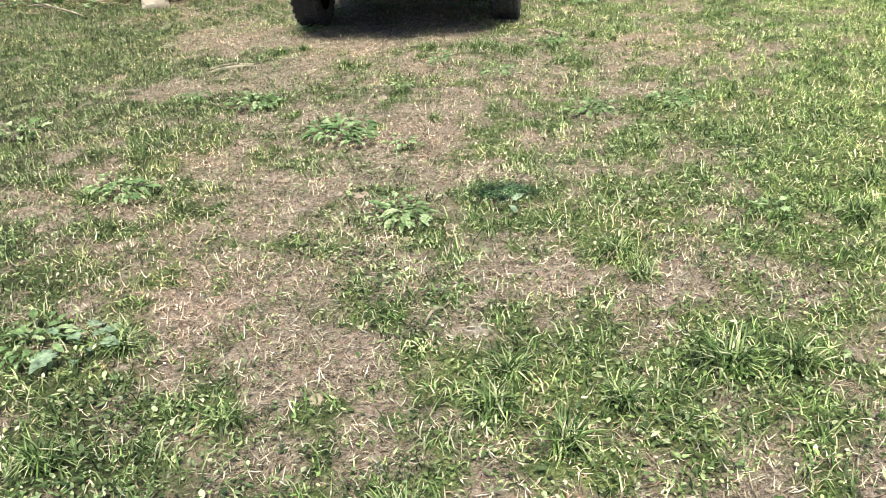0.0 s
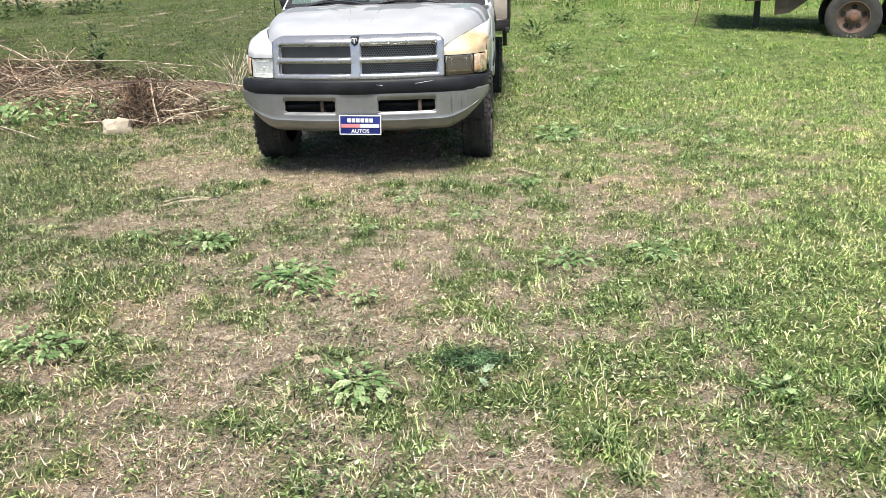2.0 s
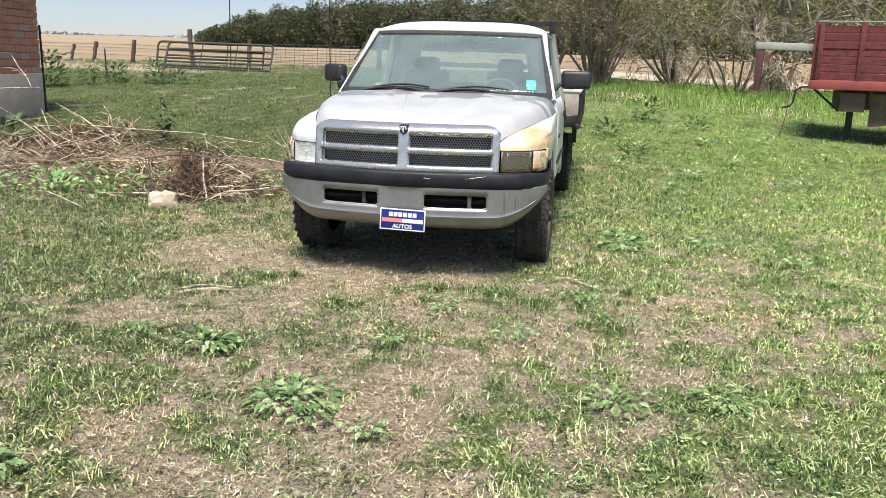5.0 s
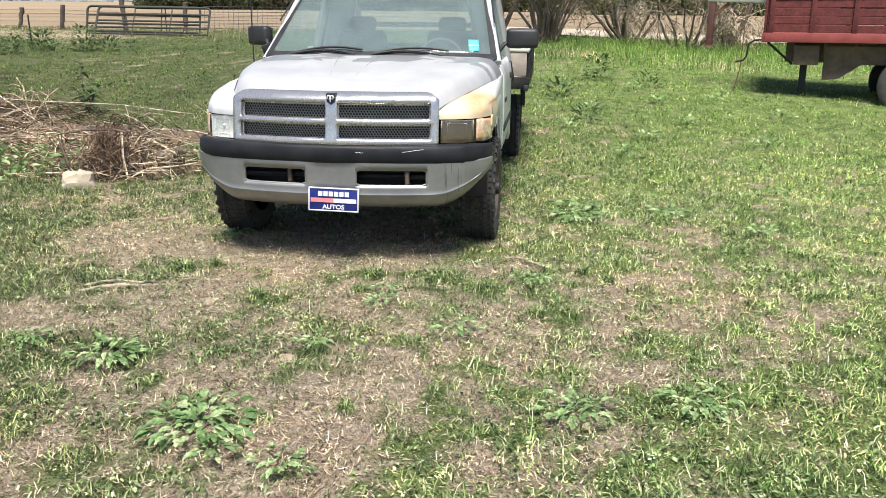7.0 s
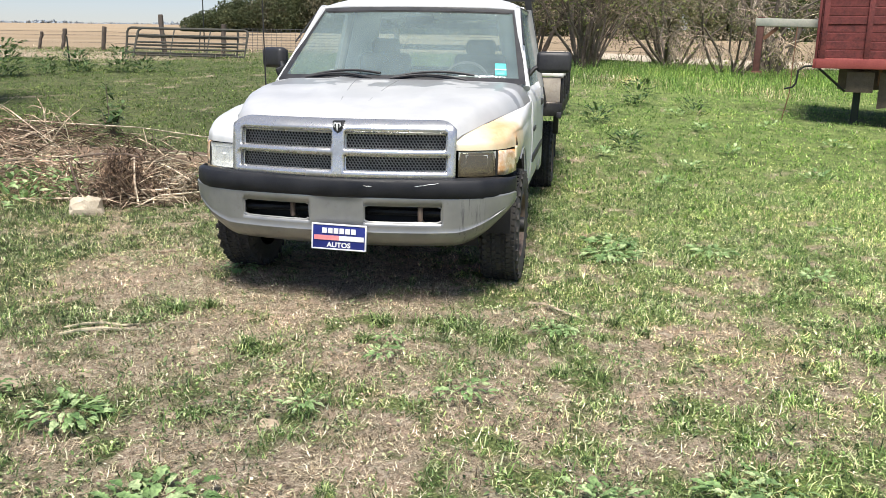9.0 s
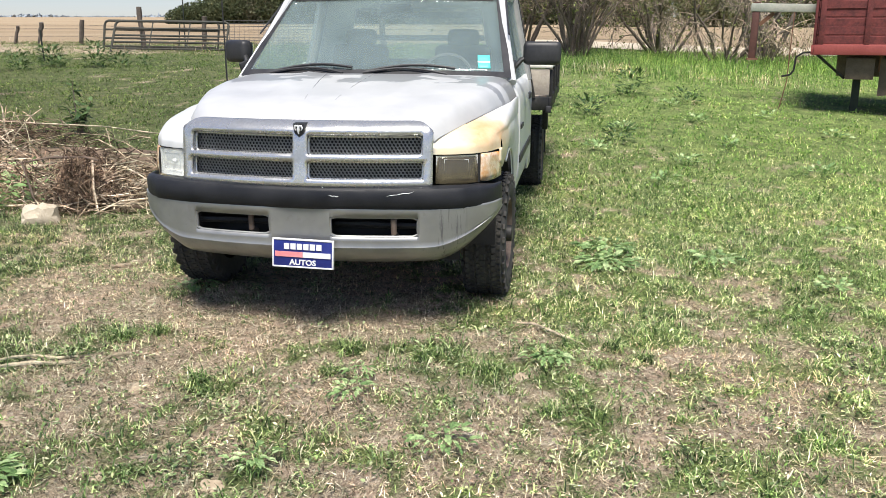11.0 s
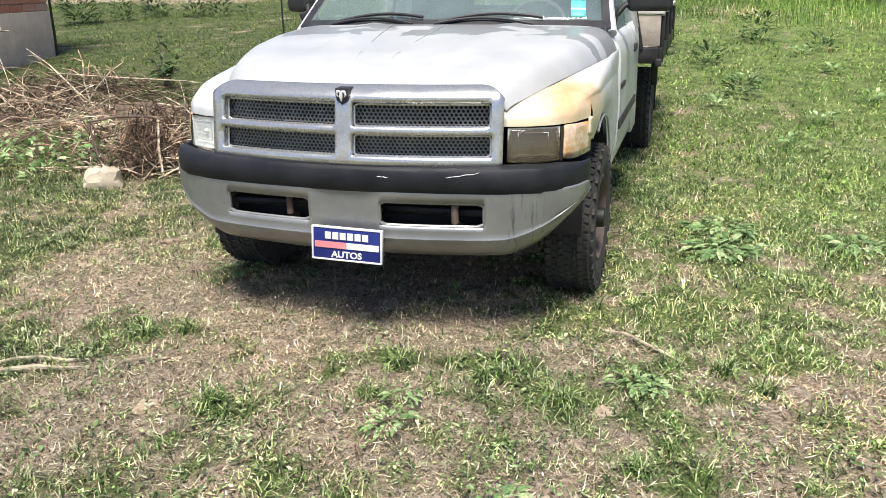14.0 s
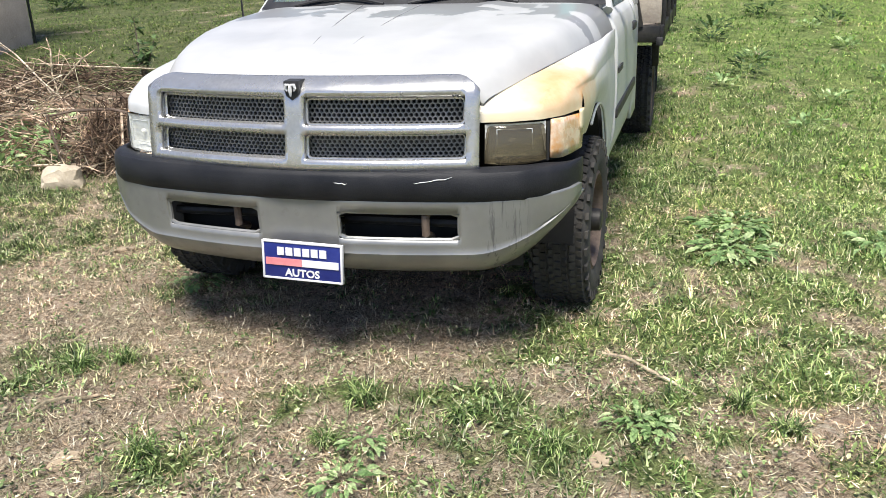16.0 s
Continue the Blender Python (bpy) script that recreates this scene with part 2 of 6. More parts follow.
def brick_material():
    k = Nodes("fired_brick")
    v = k.coords("Object")
    r, f = k.random(), k.noise(v, 30.0, 5, 0.7)
    col = k.ramp(r, [(0.0, (0.42, 0.15, 0.09)), (0.5, (0.50, 0.20, 0.12)), (0.85, (0.46, 0.22, 0.15)), (1.0, (0.40, 0.32, 0.26))])
    col = k.mix(k.ramp(f, [(0.4, 0.0), (0.75, 0.6)]), col, (0.55, 0.34, 0.25))
    k.bump(f, 0.3, 0.006)
    return k.done(col, 0.9)


M = {
    "ground": ground_material(),
    "paint": paint_material(),
    "hood": hood_material(),
    "fender": fender_material(),
    "bumper": bumper_material(),
    "chrome": simple("pitted_chrome", (0.66, 0.66, 0.655), (0.46, 0.46, 0.455), 6, 0.26, 0.75, 0.10, 60, 0.004),
    "mesh": simple("grille_mesh_plastic", (0.21, 0.21, 0.205), (0.32, 0.32, 0.31), 9, 0.45, 0.2, 0.05),
    "black": simple("black_plastic", (0.018, 0.018, 0.02), (0.035, 0.035, 0.037), 10, 0.5, 0.0, 0.15),
    "pad": simple("faded_bumper_pad", (0.010, 0.011, 0.014), (0.024, 0.025, 0.029), 6, 0.5, 0.0, 0.25, 200, 0.004, Specular_IOR_Level=0.25),
    # near-black, for dark parts and for sheets that stand in for shade
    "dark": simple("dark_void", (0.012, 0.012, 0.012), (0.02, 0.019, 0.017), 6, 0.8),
    "tyre": simple("tyre_rubber", (0.028, 0.028, 0.028), (0.075, 0.07, 0.062), 7, 0.85, 0.0, 0.3, 80),
    "rim": simple("rusty_wheel_steel", (0.11, 0.075, 0.058), (0.20, 0.155, 0.125), 12, 0.7, 0.3, 0.2),
    "rust": simple("rusty_iron", (0.16, 0.075, 0.045), (0.26, 0.14, 0.09), 9, 0.85, 0.2, 0.3),
    "lamp": simple("clear_lamp_reflector", (0.42, 0.44, 0.43), (0.80, 0.82, 0.80), 22, 0.15, 0.15, 0.5, 30, 0.01, Coat_Weight=0.7),
    "amber": simple("amber_lens", (0.62, 0.30, 0.10), (0.80, 0.70, 0.56), 13, 0.25, 0.1, 0.2, 60, 0.004, Coat_Weight=0.5),
    "glass": glass_material("windscreen_glass", (0.90, 0.95, 0.94), 0.06),
    "lens": glass_material("lamp_glass", (0.5, 0.52, 0.5), 0.4),
    "cloth": simple("grey_seat_cloth", (0.06, 0.06, 0.062), (0.09, 0.088, 0.085), 20, 0.9),
    "dash": simple("grey_dash_plastic", (0.20, 0.20, 0.19), (0.27, 0.27, 0.26), 8, 0.6),
    "teal": simple("teal_sticker", (0.10, 0.50, 0.48), (0.14, 0.58, 0.56), 12, 0.5),
    "plate_blue": simple("plate_blue", (0.012, 0.02, 0.16), (0.018, 0.03, 0.20), 12, 0.4),
    "plate_white": simple("plate_white", (0.75, 0.75, 0.76), (0.82, 0.82, 0.82), 12, 0.4),
    "plate_red": simple("plate_red", (0.70, 0.22, 0.24), (0.78, 0.32, 0.33), 12, 0.4),
    "black_steel": simple("black_painted_steel", (0.015, 0.015, 0.016), (0.04, 0.038, 0.035), 9, 0.5, 0.3),
    "grey_wood": simple("weathered_grey_wood", (0.30, 0.26, 0.22), (0.44, 0.39, 0.33), 6, 0.9, 0.0, 0.4, 50, 0.006),
    "old_wood": simple("dark_weathered_wood", (0.06, 0.05, 0.04), (0.15, 0.12, 0.10), 6, 0.95, 0.0, 0.5, 50, 0.008),
    "beige": simple("beige_painted_steel", (0.62, 0.60, 0.55), (0.72, 0.70, 0.66), 7, 0.6),
    "red_paint": simple("faded_red_rail_paint", (0.24, 0.045, 0.04), (0.33, 0.075, 0.065), 5, 0.65, 0.0, 0.2, 40),
    "red_wood": simple("worn_red_board_paint", (0.075, 0.015, 0.015), (0.19, 0.045, 0.042), 9, 0.85, 0.0, 0.5, 30, 0.006),
    "brown_steel": simple("brown_weathered_beam", (0.10, 0.072, 0.055), (0.21, 0.155, 0.12), 7, 0.85, 0.1, 0.3),
    "pale_wood": simple("lichened_pale_timber", (0.30, 0.32, 0.27), (0.46, 0.44, 0.38), 5, 0.9, 0.0, 0.4, 40),
    "gate": simple("oxidised_gate_tube", (0.03, 0.034, 0.028), (0.075, 0.07, 0.055), 6, 0.75, 0.1),
    "tpost": simple("dark_green_steel_post", (0.02, 0.028, 0.024), (0.045, 0.05, 0.042), 6, 0.7, 0.3),
    "wire": simple("galvanised_wire", (0.07, 0.07, 0.068), (0.14, 0.135, 0.13), 6, 0.6, 0.5),
    "concrete": simple("weathered_concrete", (0.42, 0.335, 0.265), (0.58, 0.485, 0.395), 3, 0.95, 0.0, 0.4, 45, 0.008),
    "mortar": simple("grey_mortar", (0.34, 0.32, 0.29), (0.46, 0.43, 0.39), 7, 0.95, 0.0, 0.4, 60),
    "brick": brick_material(),
    "pebble": simple("earthy_stone", (0.30, 0.23, 0.155), (0.46, 0.38, 0.27), 9, 0.95, 0.0, 0.5, 60, 0.01),
    "stone": simple("pale_limestone", (0.42, 0.35, 0.26), (0.60, 0.52, 0.40), 9, 0.95, 0.0, 0.5, 45, 0.01),
    "stalk": blades("dead_stalk", [(0.0, (0.22, 0.165, 0.11)), (0.5, (0.48, 0.39, 0.28)), (1.0, (0.78, 0.70, 0.54))], 0.8, 0.0),
    "litter": simple("brown_rotted_litter", (0.075, 0.052, 0.035), (0.24, 0.17, 0.115), 5, 0.95, 0.0, 0.8, 40, 0.03),
    "twig_brown": blades("brown_litter", [(0.0, (0.06, 0.042, 0.03)), (0.6, (0.16, 0.115, 0.08)), (1.0, (0.36, 0.28, 0.19))], 0.9, 0.0),
    "bark": simple("grey_brown_bark", (0.085, 0.065, 0.05), (0.19, 0.155, 0.125), 8, 0.95, 0.0, 0.5, 50, 0.01),
    "twig": blades("bare_twig", [(0.0, (0.10, 0.08, 0.06)), (0.6, (0.25, 0.20, 0.155)), (1.0, (0.48, 0.41, 0.33))], 0.9, 0.0),
    "bud": blades("young_leaf", [(0.0, (0.10, 0.12, 0.035)), (0.5, (0.16, 0.19, 0.06)), (1.0, (0.26, 0.28, 0.11))], 0.7, 0.3),
    "woods": blades("wood_foliage", [(0.0, (0.075, 0.095, 0.045)), (0.5, (0.105, 0.13, 0.065)), (1.0, (0.15, 0.18, 0.09))], 0.85, 0.35),
    "woods_bare": blades("leafless_wood", [(0.0, (0.12, 0.125, 0.08)), (0.6, (0.17, 0.17, 0.11)), (1.0, (0.23, 0.22, 0.15))], 0.9, 0.3),
    "grass_deep": blades("deep_green_grass", [(0.0, (0.05, 0.095, 0.022)), (0.4, (0.145, 0.245, 0.055)), (0.75, (0.255, 0.38, 0.11)), (1.0, (0.36, 0.40, 0.17))], 0.45, 0.45),
    "grass_light": blades("light_green_grass", [(0.0, (0.065, 0.14, 0.03)), (0.5, (0.185, 0.305, 0.075)), (0.85, (0.31, 0.44, 0.15)), (1.0, (0.54, 0.58, 0.27))], 0.5, 0.45),
    "lens_old": glass_material("yellowed_lamp_lens_glass", (0.36, 0.33, 0.26), 0.08, (0.16, 0.145, 0.11), 0.32),
    "lens_new": glass_material("clear_lamp_lens_glass", (0.96, 0.97, 0.96), 0.08, (0.78, 0.79, 0.77)),
    "reflector": simple("lamp_reflector_chrome", (0.86, 0.86, 0.84), (0.68, 0.68, 0.66), 20, 0.5, 0.15, 0.3, 40, 0.004),
    "twig_dark": blades("dark_bare_twig", [(0.0, (0.055, 0.042, 0.032)), (0.6, (0.13, 0.10, 0.08)), (1.0, (0.28, 0.23, 0.18))], 0.9, 0.0),
    # blue-grey base colour carries the distance haze of the far trees
    "haze": simple("hazy_far_trees", (0.28, 0.32, 0.36), (0.32, 0.36, 0.40), 0.1, 0.9),
    "bare_silver": simple("bared_silver_paint", (0.22, 0.225, 0.23), (0.36, 0.365, 0.37), 14, 0.45),
    "trailer_rim": simple("brown_wheel_steel", (0.10, 0.06, 0.045), (0.19, 0.13, 0.10), 12, 0.75, 0.2, 0.2),
    "post_red": simple("dark_red_brown_paint", (0.07, 0.03, 0.025), (0.14, 0.06, 0.05), 9, 0.85),
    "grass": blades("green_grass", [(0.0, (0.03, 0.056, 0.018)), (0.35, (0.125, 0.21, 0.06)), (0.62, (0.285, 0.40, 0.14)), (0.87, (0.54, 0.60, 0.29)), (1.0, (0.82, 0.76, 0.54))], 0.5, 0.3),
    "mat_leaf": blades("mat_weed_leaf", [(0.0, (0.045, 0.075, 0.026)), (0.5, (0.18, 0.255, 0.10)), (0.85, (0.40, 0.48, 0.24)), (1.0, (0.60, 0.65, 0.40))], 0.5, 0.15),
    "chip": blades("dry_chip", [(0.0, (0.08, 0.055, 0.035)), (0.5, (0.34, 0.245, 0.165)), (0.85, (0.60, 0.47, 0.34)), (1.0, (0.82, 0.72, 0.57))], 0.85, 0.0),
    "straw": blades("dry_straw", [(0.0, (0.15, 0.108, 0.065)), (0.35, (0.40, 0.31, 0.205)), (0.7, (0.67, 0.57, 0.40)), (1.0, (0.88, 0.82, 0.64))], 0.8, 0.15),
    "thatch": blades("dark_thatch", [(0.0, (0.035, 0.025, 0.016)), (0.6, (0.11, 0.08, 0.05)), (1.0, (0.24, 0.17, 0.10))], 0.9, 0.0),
    "weed": blades("broad_weed_leaf", [(0.0, (0.12, 0.205, 0.075)), (0.6, (0.255, 0.37, 0.155)), (1.0, (0.50, 0.58, 0.32))], 0.5, 0.3, False),
    "thistle": blades("dark_thistle_leaf", [(0.0, (0.035, 0.07, 0.025)), (0.6, (0.075, 0.13, 0.045)), (1.0, (0.15, 0.215, 0.09))], 0.5, 0.25, False),
    "thistle_mat": blades("dark_clover_leaf", [(0.0, (0.03, 0.065, 0.028)), (0.6, (0.075, 0.14, 0.06)), (1.0, (0.16, 0.24, 0.12))], 0.5, 0.15),
    "silver_leaf": blades("grey_green_leaf", [(0.0, (0.17, 0.25, 0.145)), (1.0, (0.31, 0.39, 0.255))], 0.6, 0.2, False),
}


# ---- builders ----
def thing(name, label, category, m=None, group="", kind=""):
    ob = new(name)
    ob.empty_display_size = 0.1
    if m is not None:
        ob.matrix_basis = m
    return tagged(ob, label, category, group, kind)


def as_mesh(name, bm, mat, angle=35.0):
    me = bpy.data.meshes.new(name)
    bmesh.ops.recalc_face_normals(bm, faces=bm.faces)
    bm.to_mesh(me)
    bm.free()
    me.materials.append(M[mat])
    me.shade_smooth()
    me.set_sharp_from_angle(angle=radians(angle))
    return me


def part(name, bm, mat, parent=None, label="", angle=35.0):
    ob = new(name, as_mesh(name, bm, mat, angle))
    ob.parent = parent
    return tagged(ob, label)


def solid(ob, thickness, offset=-1.0):
    md = ob.modifiers.new("thickness", "SOLIDIFY")
    md.thickness, md.offset, md.use_even_offset = thickness, offset, False
    return ob


def box(size, at=(0, 0, 0), rot=(0, 0, 0), bevel=0.0, bm=None, seg=2):
    bm = bm or bmesh.new()
    made = bmesh.ops.create_cube(bm, size=1.0)["verts"]
    bmesh.ops.scale(bm, vec=size, verts=made)
    if bevel:
        edges = list({e for v in made for e in v.link_edges})
        out = bmesh.ops.bevel(bm, geom=edges, offset=bevel, segments=seg, affect="EDGES", profile=0.5)
        made = list({v for v in out["verts"]} | {v for v in made if v.is_valid})
    bmesh.ops.transform(bm, matrix=pose(*at, *rot), verts=made)
    return bm


def tube(points, radius, sides=6, bm=None, cap=True):
    """A tube along points; radius a number or one for each point."""
    bm = bm or bmesh.new()
    pts = [Vector(p) for p in points]
    rad = [radius] * len(pts) if isinstance(radius, (int, float)) else list(radius)
    rings = []
    side = None
    for i, p in enumerate(pts):
        d = (pts[min(i + 1, len(pts) - 1)] - pts[max(i - 1, 0)]).normalized()
        if side is None:
            side = d.orthogonal().normalized()
        else:
            side = (side - d * side.dot(d)).normalized()
        up = d.cross(side)
        rings.append([bm.verts.new(p + rad[i] * (math.cos(a) * side + math.sin(a) * up)) for a in [2 * math.pi * k / sides for k in range(sides)]])
    for a, b in zip(rings, rings[1:]):
        for k in range(sides):
            bm.faces.new((a[k], a[(k + 1) % sides], b[(k + 1) % sides], b[k]))
    if cap:
        bm.faces.new(rings[0][::-1])
        bm.faces.new(rings[-1])
    return bm


def surf(fn, nu, nv, bm=None, keep=None):
    """A sheet of nu x nv faces over fn(u, v), u and v from 0 to 1."""
    bm = bm or bmesh.new()
    g = [[bm.verts.new(fn(i / nu, j / nv)) for j in range(nv + 1)] for i in range(nu + 1)]
    for i in range(nu):
        for j in range(nv):
            if keep is None or keep((i + 0.5) / nu, (j + 0.5) / nv):
                bm.faces.new((g[i][j], g[i + 1][j], g[i + 1][j + 1], g[i][j + 1]))
    loose = [v for v in bm.verts if not v.link_faces]
    bmesh.ops.delete(bm, geom=loose, context="VERTS")
    return bm


def lathe(profile, seg=32, bm=None, m=None):
    """Turned about the x axis: profile of (x, radius)."""
    bm = bm or bmesh.new()
    rings = []
    for x, r in profile:
        rings.append([bm.verts.new((x, r * math.cos(a), r * math.sin(a))) for a in [2 * math.pi * k / seg for k in range(seg)]])
    for a, b in zip(rings, rings[1:]):
        for k in range(seg):
            bm.faces.new((a[k], a[(k + 1) % seg], b[(k + 1) % seg], b[k]))
    if m is not None:
        bmesh.ops.transform(bm, matrix=m, verts=[v for ring in rings for v in ring])
    return bm


def raw(name, verts, faces, mat, parent=None, smooth=False):
    """A mesh straight from arrays; faces all of one length."""
    me = bpy.data.meshes.new(name)
    verts, faces = np.asarray(verts, dtype=np.float32), np.asarray(faces, dtype=np.int32)
    n = faces.shape[1]
    me.vertices.add(len(verts))
    me.vertices.foreach_set("co", verts.ravel())
    me.loops.add(faces.size)
    me.loops.foreach_set("vertex_index", faces.ravel())
    me.polygons.add(len(faces))
    me.polygons.foreach_set("loop_start", np.arange(0, faces.size, n, dtype=np.int32))
    me.polygons.foreach_set("use_smooth", np.full(len(faces), smooth))
    me.update(calc_edges=True)
    me.materials.append(M[mat])
    ob = new(name, me)
    ob.parent = parent
    return ob


def lerp(a, b, t):
    return a + (b - a) * t


def hash2(i, j, seed):
    n = (i * 374761393 + j * 668265263 + seed * 974634777) & 0xFFFFFFFF
    n = ((n ^ (n >> 13)) * 1274126177) & 0xFFFFFFFF
    return ((n ^ (n >> 16)) & 0xFFFF) / 65535.0


def value_noise(x, y, size, seed=0, octaves=3):
    """Smooth noise between 0 and 1 over arrays of places; size in metres."""
    total, amp, norm = 0.0, 1.0, 0.0
    for o in range(octaves):
        u, v = np.asarray(x) / size + 1000.5, np.asarray(y) / size + 1000.5
        i, j = np.floor(u).astype(np.int64), np.floor(v).astype(np.int64)
        fu, fv = u - i, v - j
        fu, fv = fu * fu * (3 - 2 * fu), fv * fv * (3 - 2 * fv)
        s = seed * 7 + o
        a = hash2(i, j, s) * (1 - fu) + hash2(i + 1, j, s) * fu
        b = hash2(i, j + 1, s) * (1 - fu) + hash2(i + 1, j + 1, s) * fu
        total = total + amp * (a * (1 - fv) + b * fv)
        norm += amp
        amp *= 0.5
        size *= 0.5
    return total / norm


# ---- ground ----
RISE_Y = (-3000.0, 10.5, 12.5, 14.4, 16.1, 18.0, 22.0, 24.0, 28.0, 31.0, 34.0, 60.0, 150.0, 3000.0)
RISE_Z = (0.0, 0.0, 0.08, 0.22, 0.36, 0.5, 0.8, 0.92, 1.12, 1.27, 1.38, 1.92, 3.85, 66.0)


def height(x, y):
    x, y = np.asarray(x, dtype=float), np.asarray(y, dtype=float)
    z = np.interp(y, RISE_Y, RISE_Z)
    z = z - 0.04 * np.clip(x, 0.0, 6.0) * np.clip((y - 10.0) / 7.0, 0.0, 1.0)
    near = np.clip(1.0 - (np.abs(y) + np.abs(x)) / 60.0, 0.0, 1.0)
    z = z + near * (0.05 * (value_noise(x, y, 1.1, 3, 2) - 0.5) + 0.03 * (value_noise(x, y, 0.16, 5, 2) - 0.5) + 0.02 * (value_noise(x, y, 0.085, 9, 1) - 0.5))
    return z


# patches of the yard: x, y, radius across, radius along, how much green (+) or bare earth (-)
PATCHES = [
    (0.50, 2.55, 0.42, 0.22, 0.7), (-0.15, 2.40, 0.38, 0.25, 0.8), (-1.08, 2.27, 0.16, 0.14, 0.6), (-1.75, 2.6, 0.3, 0.25, 0.7), (0.23, 3.52, 0.22, 0.3, 0.6), (1.38, 4.1, 0.35, 0.7, 0.6), (-0.59, 2.8, 0.2, 0.14, 0.5),
    (1.37, 5.3, 0.4, 0.5, 0.4), (-2.93, 5.57, 0.6, 0.7, 0.45), (-3.86, 7.21, 0.9, 1.2, 0.4), (-2.1, 5.82, 0.3, 0.2, 0.3), (-2.15, 7.2, 0.3, 0.12, 0.6), (-0.92, 7.2, 0.22, 0.10, 0.5), (-1.48, 6.57, 0.2, 0.14, 0.5),
    (-0.52, 7.18, 0.2, 0.10, 0.5), (0.6, 7.52, 0.3, 0.2, 0.5), (-0.26, 7.01, 0.16, 0.1, 0.4), (1.3, 8.4, 0.9, 1.6, 0.2), (0.1, 8.8, 0.5, 0.7, 0.25),
    (-0.66, 5.05, 0.22, 0.95, -0.9), (-0.22, 4.28, 0.2, 0.2, -0.6), (-2.57, 6.08, 0.5, 0.2, -0.8), (0.69, 5.86, 0.3, 0.2, -0.5), (-1.21, 4.07, 0.4, 0.25, -0.6), (1.35, 6.8, 0.45, 0.5, -0.5), (-0.10, 3.22, 0.28, 0.10, -0.8),
    (-1.37, 2.78, 0.35, 0.3, -0.6), (0.45, 3.05, 0.25, 0.12, -0.7), (-0.78, 2.53, 0.22, 0.2, -0.6), (0.91, 3.0, 0.15, 0.15, -0.5), (-2.2, 7.6, 0.6, 0.22, -0.7), (-0.42, 7.31, 0.5, 0.08, -0.4), (-3.0, 8.0, 0.5, 0.6, -0.6),
    (0.43, 7.34, 0.25, 0.14, -0.5), (-0.83, 7.0, 0.2, 0.1, -0.5), (0.58, 6.96, 0.2, 0.15, -0.5), (0.14, 4.8, 0.2, 0.15, -0.4), (-0.05, 6.2, 0.4, 0.3, -0.4), (0.83, 7.2, 0.3, 0.2, -0.4), (-1.3, 7.5, 0.9, 0.2, -0.5), (-1.2, 8.6, 0.95, 1.1, -0.4), (-1.9, 6.4, 0.7, 0.25, -0.35),
    (0.64, 7.34, 0.22, 0.16, -0.60), (-0.05, 6.79, 0.22, 0.10, -0.60), (0.91, 6.67, 0.30, 0.20, -0.60), (1.04, 7.42, 0.30, 0.20, -0.45), (0.44, 7.53, 0.22, 0.12, -0.60), (0.01, 6.49, 0.15, 0.08, -0.70), (0.58, 6.95, 0.20, 0.10, -0.50), (1.39, 8.27, 0.30, 0.30, -0.30), (-0.38, 6.70, 0.15, 0.08, -0.50), (0.61, 6.46, 0.20, 0.08, -0.50), (0.35, 6.53, 0.18, 0.10, 0.60), (0.78, 7.59, 0.16, 0.12, 0.50), (-0.19, 7.03, 0.20, 0.10, 0.40), (0.28, 7.90, 0.25, 0.30, 0.30), (1.15, 7.00, 0.15, 0.10, 0.30),
]


def dry_strip(x, y):
    """The dry bank along the field fence, 0 to 1."""
    return np.exp(-((y - 28.3) / 2.2) ** 4) * np.clip((-x - 9.0) / 3.0, 0, 1)


def greenness(x, y):
    """How much living grass covers the ground, 0 to 1."""
    g = 0.60 + 0.5 * (value_noise(x, y, 0.8, 11, 2) - 0.5) + 1.2 * (value_noise(x, y, 0.21, 13, 2) - 0.5) + 0.9 * (value_noise(x, y, 0.09, 19, 1) - 0.5) + 0.4 * (value_noise(x, y, 3.1, 17, 2) - 0.5)
    for px, py, rx, ry, k in PATCHES:
        g = g + k * np.exp(-(((x - px) / rx) ** 2 + ((y - py) / ry) ** 2))
    g = g + 0.05 * np.clip((x - 0.3) / 1.5, 0, 1) * np.clip((y - 1.5) / 4, 0, 1)
    g = g + 0.5 * np.clip((y - 9.0) / 5.0, 0, 1)
    g = g - 0.75 * dry_strip(x, y)
    g = g + 0.25 * np.clip((-x - 2.6) / 1.5, 0, 1) * np.clip((11.0 - y) / 3, 0, 1)
    pile = 0.7 * np.exp(-(((x + 7.0) / 1.4) ** 2 + ((y - 11.3) / 0.9) ** 2) * 1.5) + np.exp(-(((x + 5.6) / 2.4) ** 2 + ((y - 12.7) / 0.5) ** 2) * 1.5)
    g = g - 0.22 * np.exp(-((x + 1.2) / 1.6) ** 2) * np.clip((y - 5.0) / 1.5, 0, 1) * np.clip((9.0 - y) / 1.5, 0, 1)
    return np.clip(g - 0.9 * pile, 0.0, 1.0)


def spread(near, far, step, grow):
    """Grid lines that are step apart from near to far and then ever wider."""
    lines = list(np.arange(near, far, step))
    d = step
    while lines[-1] < 2900:
        d *= grow
        lines.append(lines[-1] + d)
    return lines


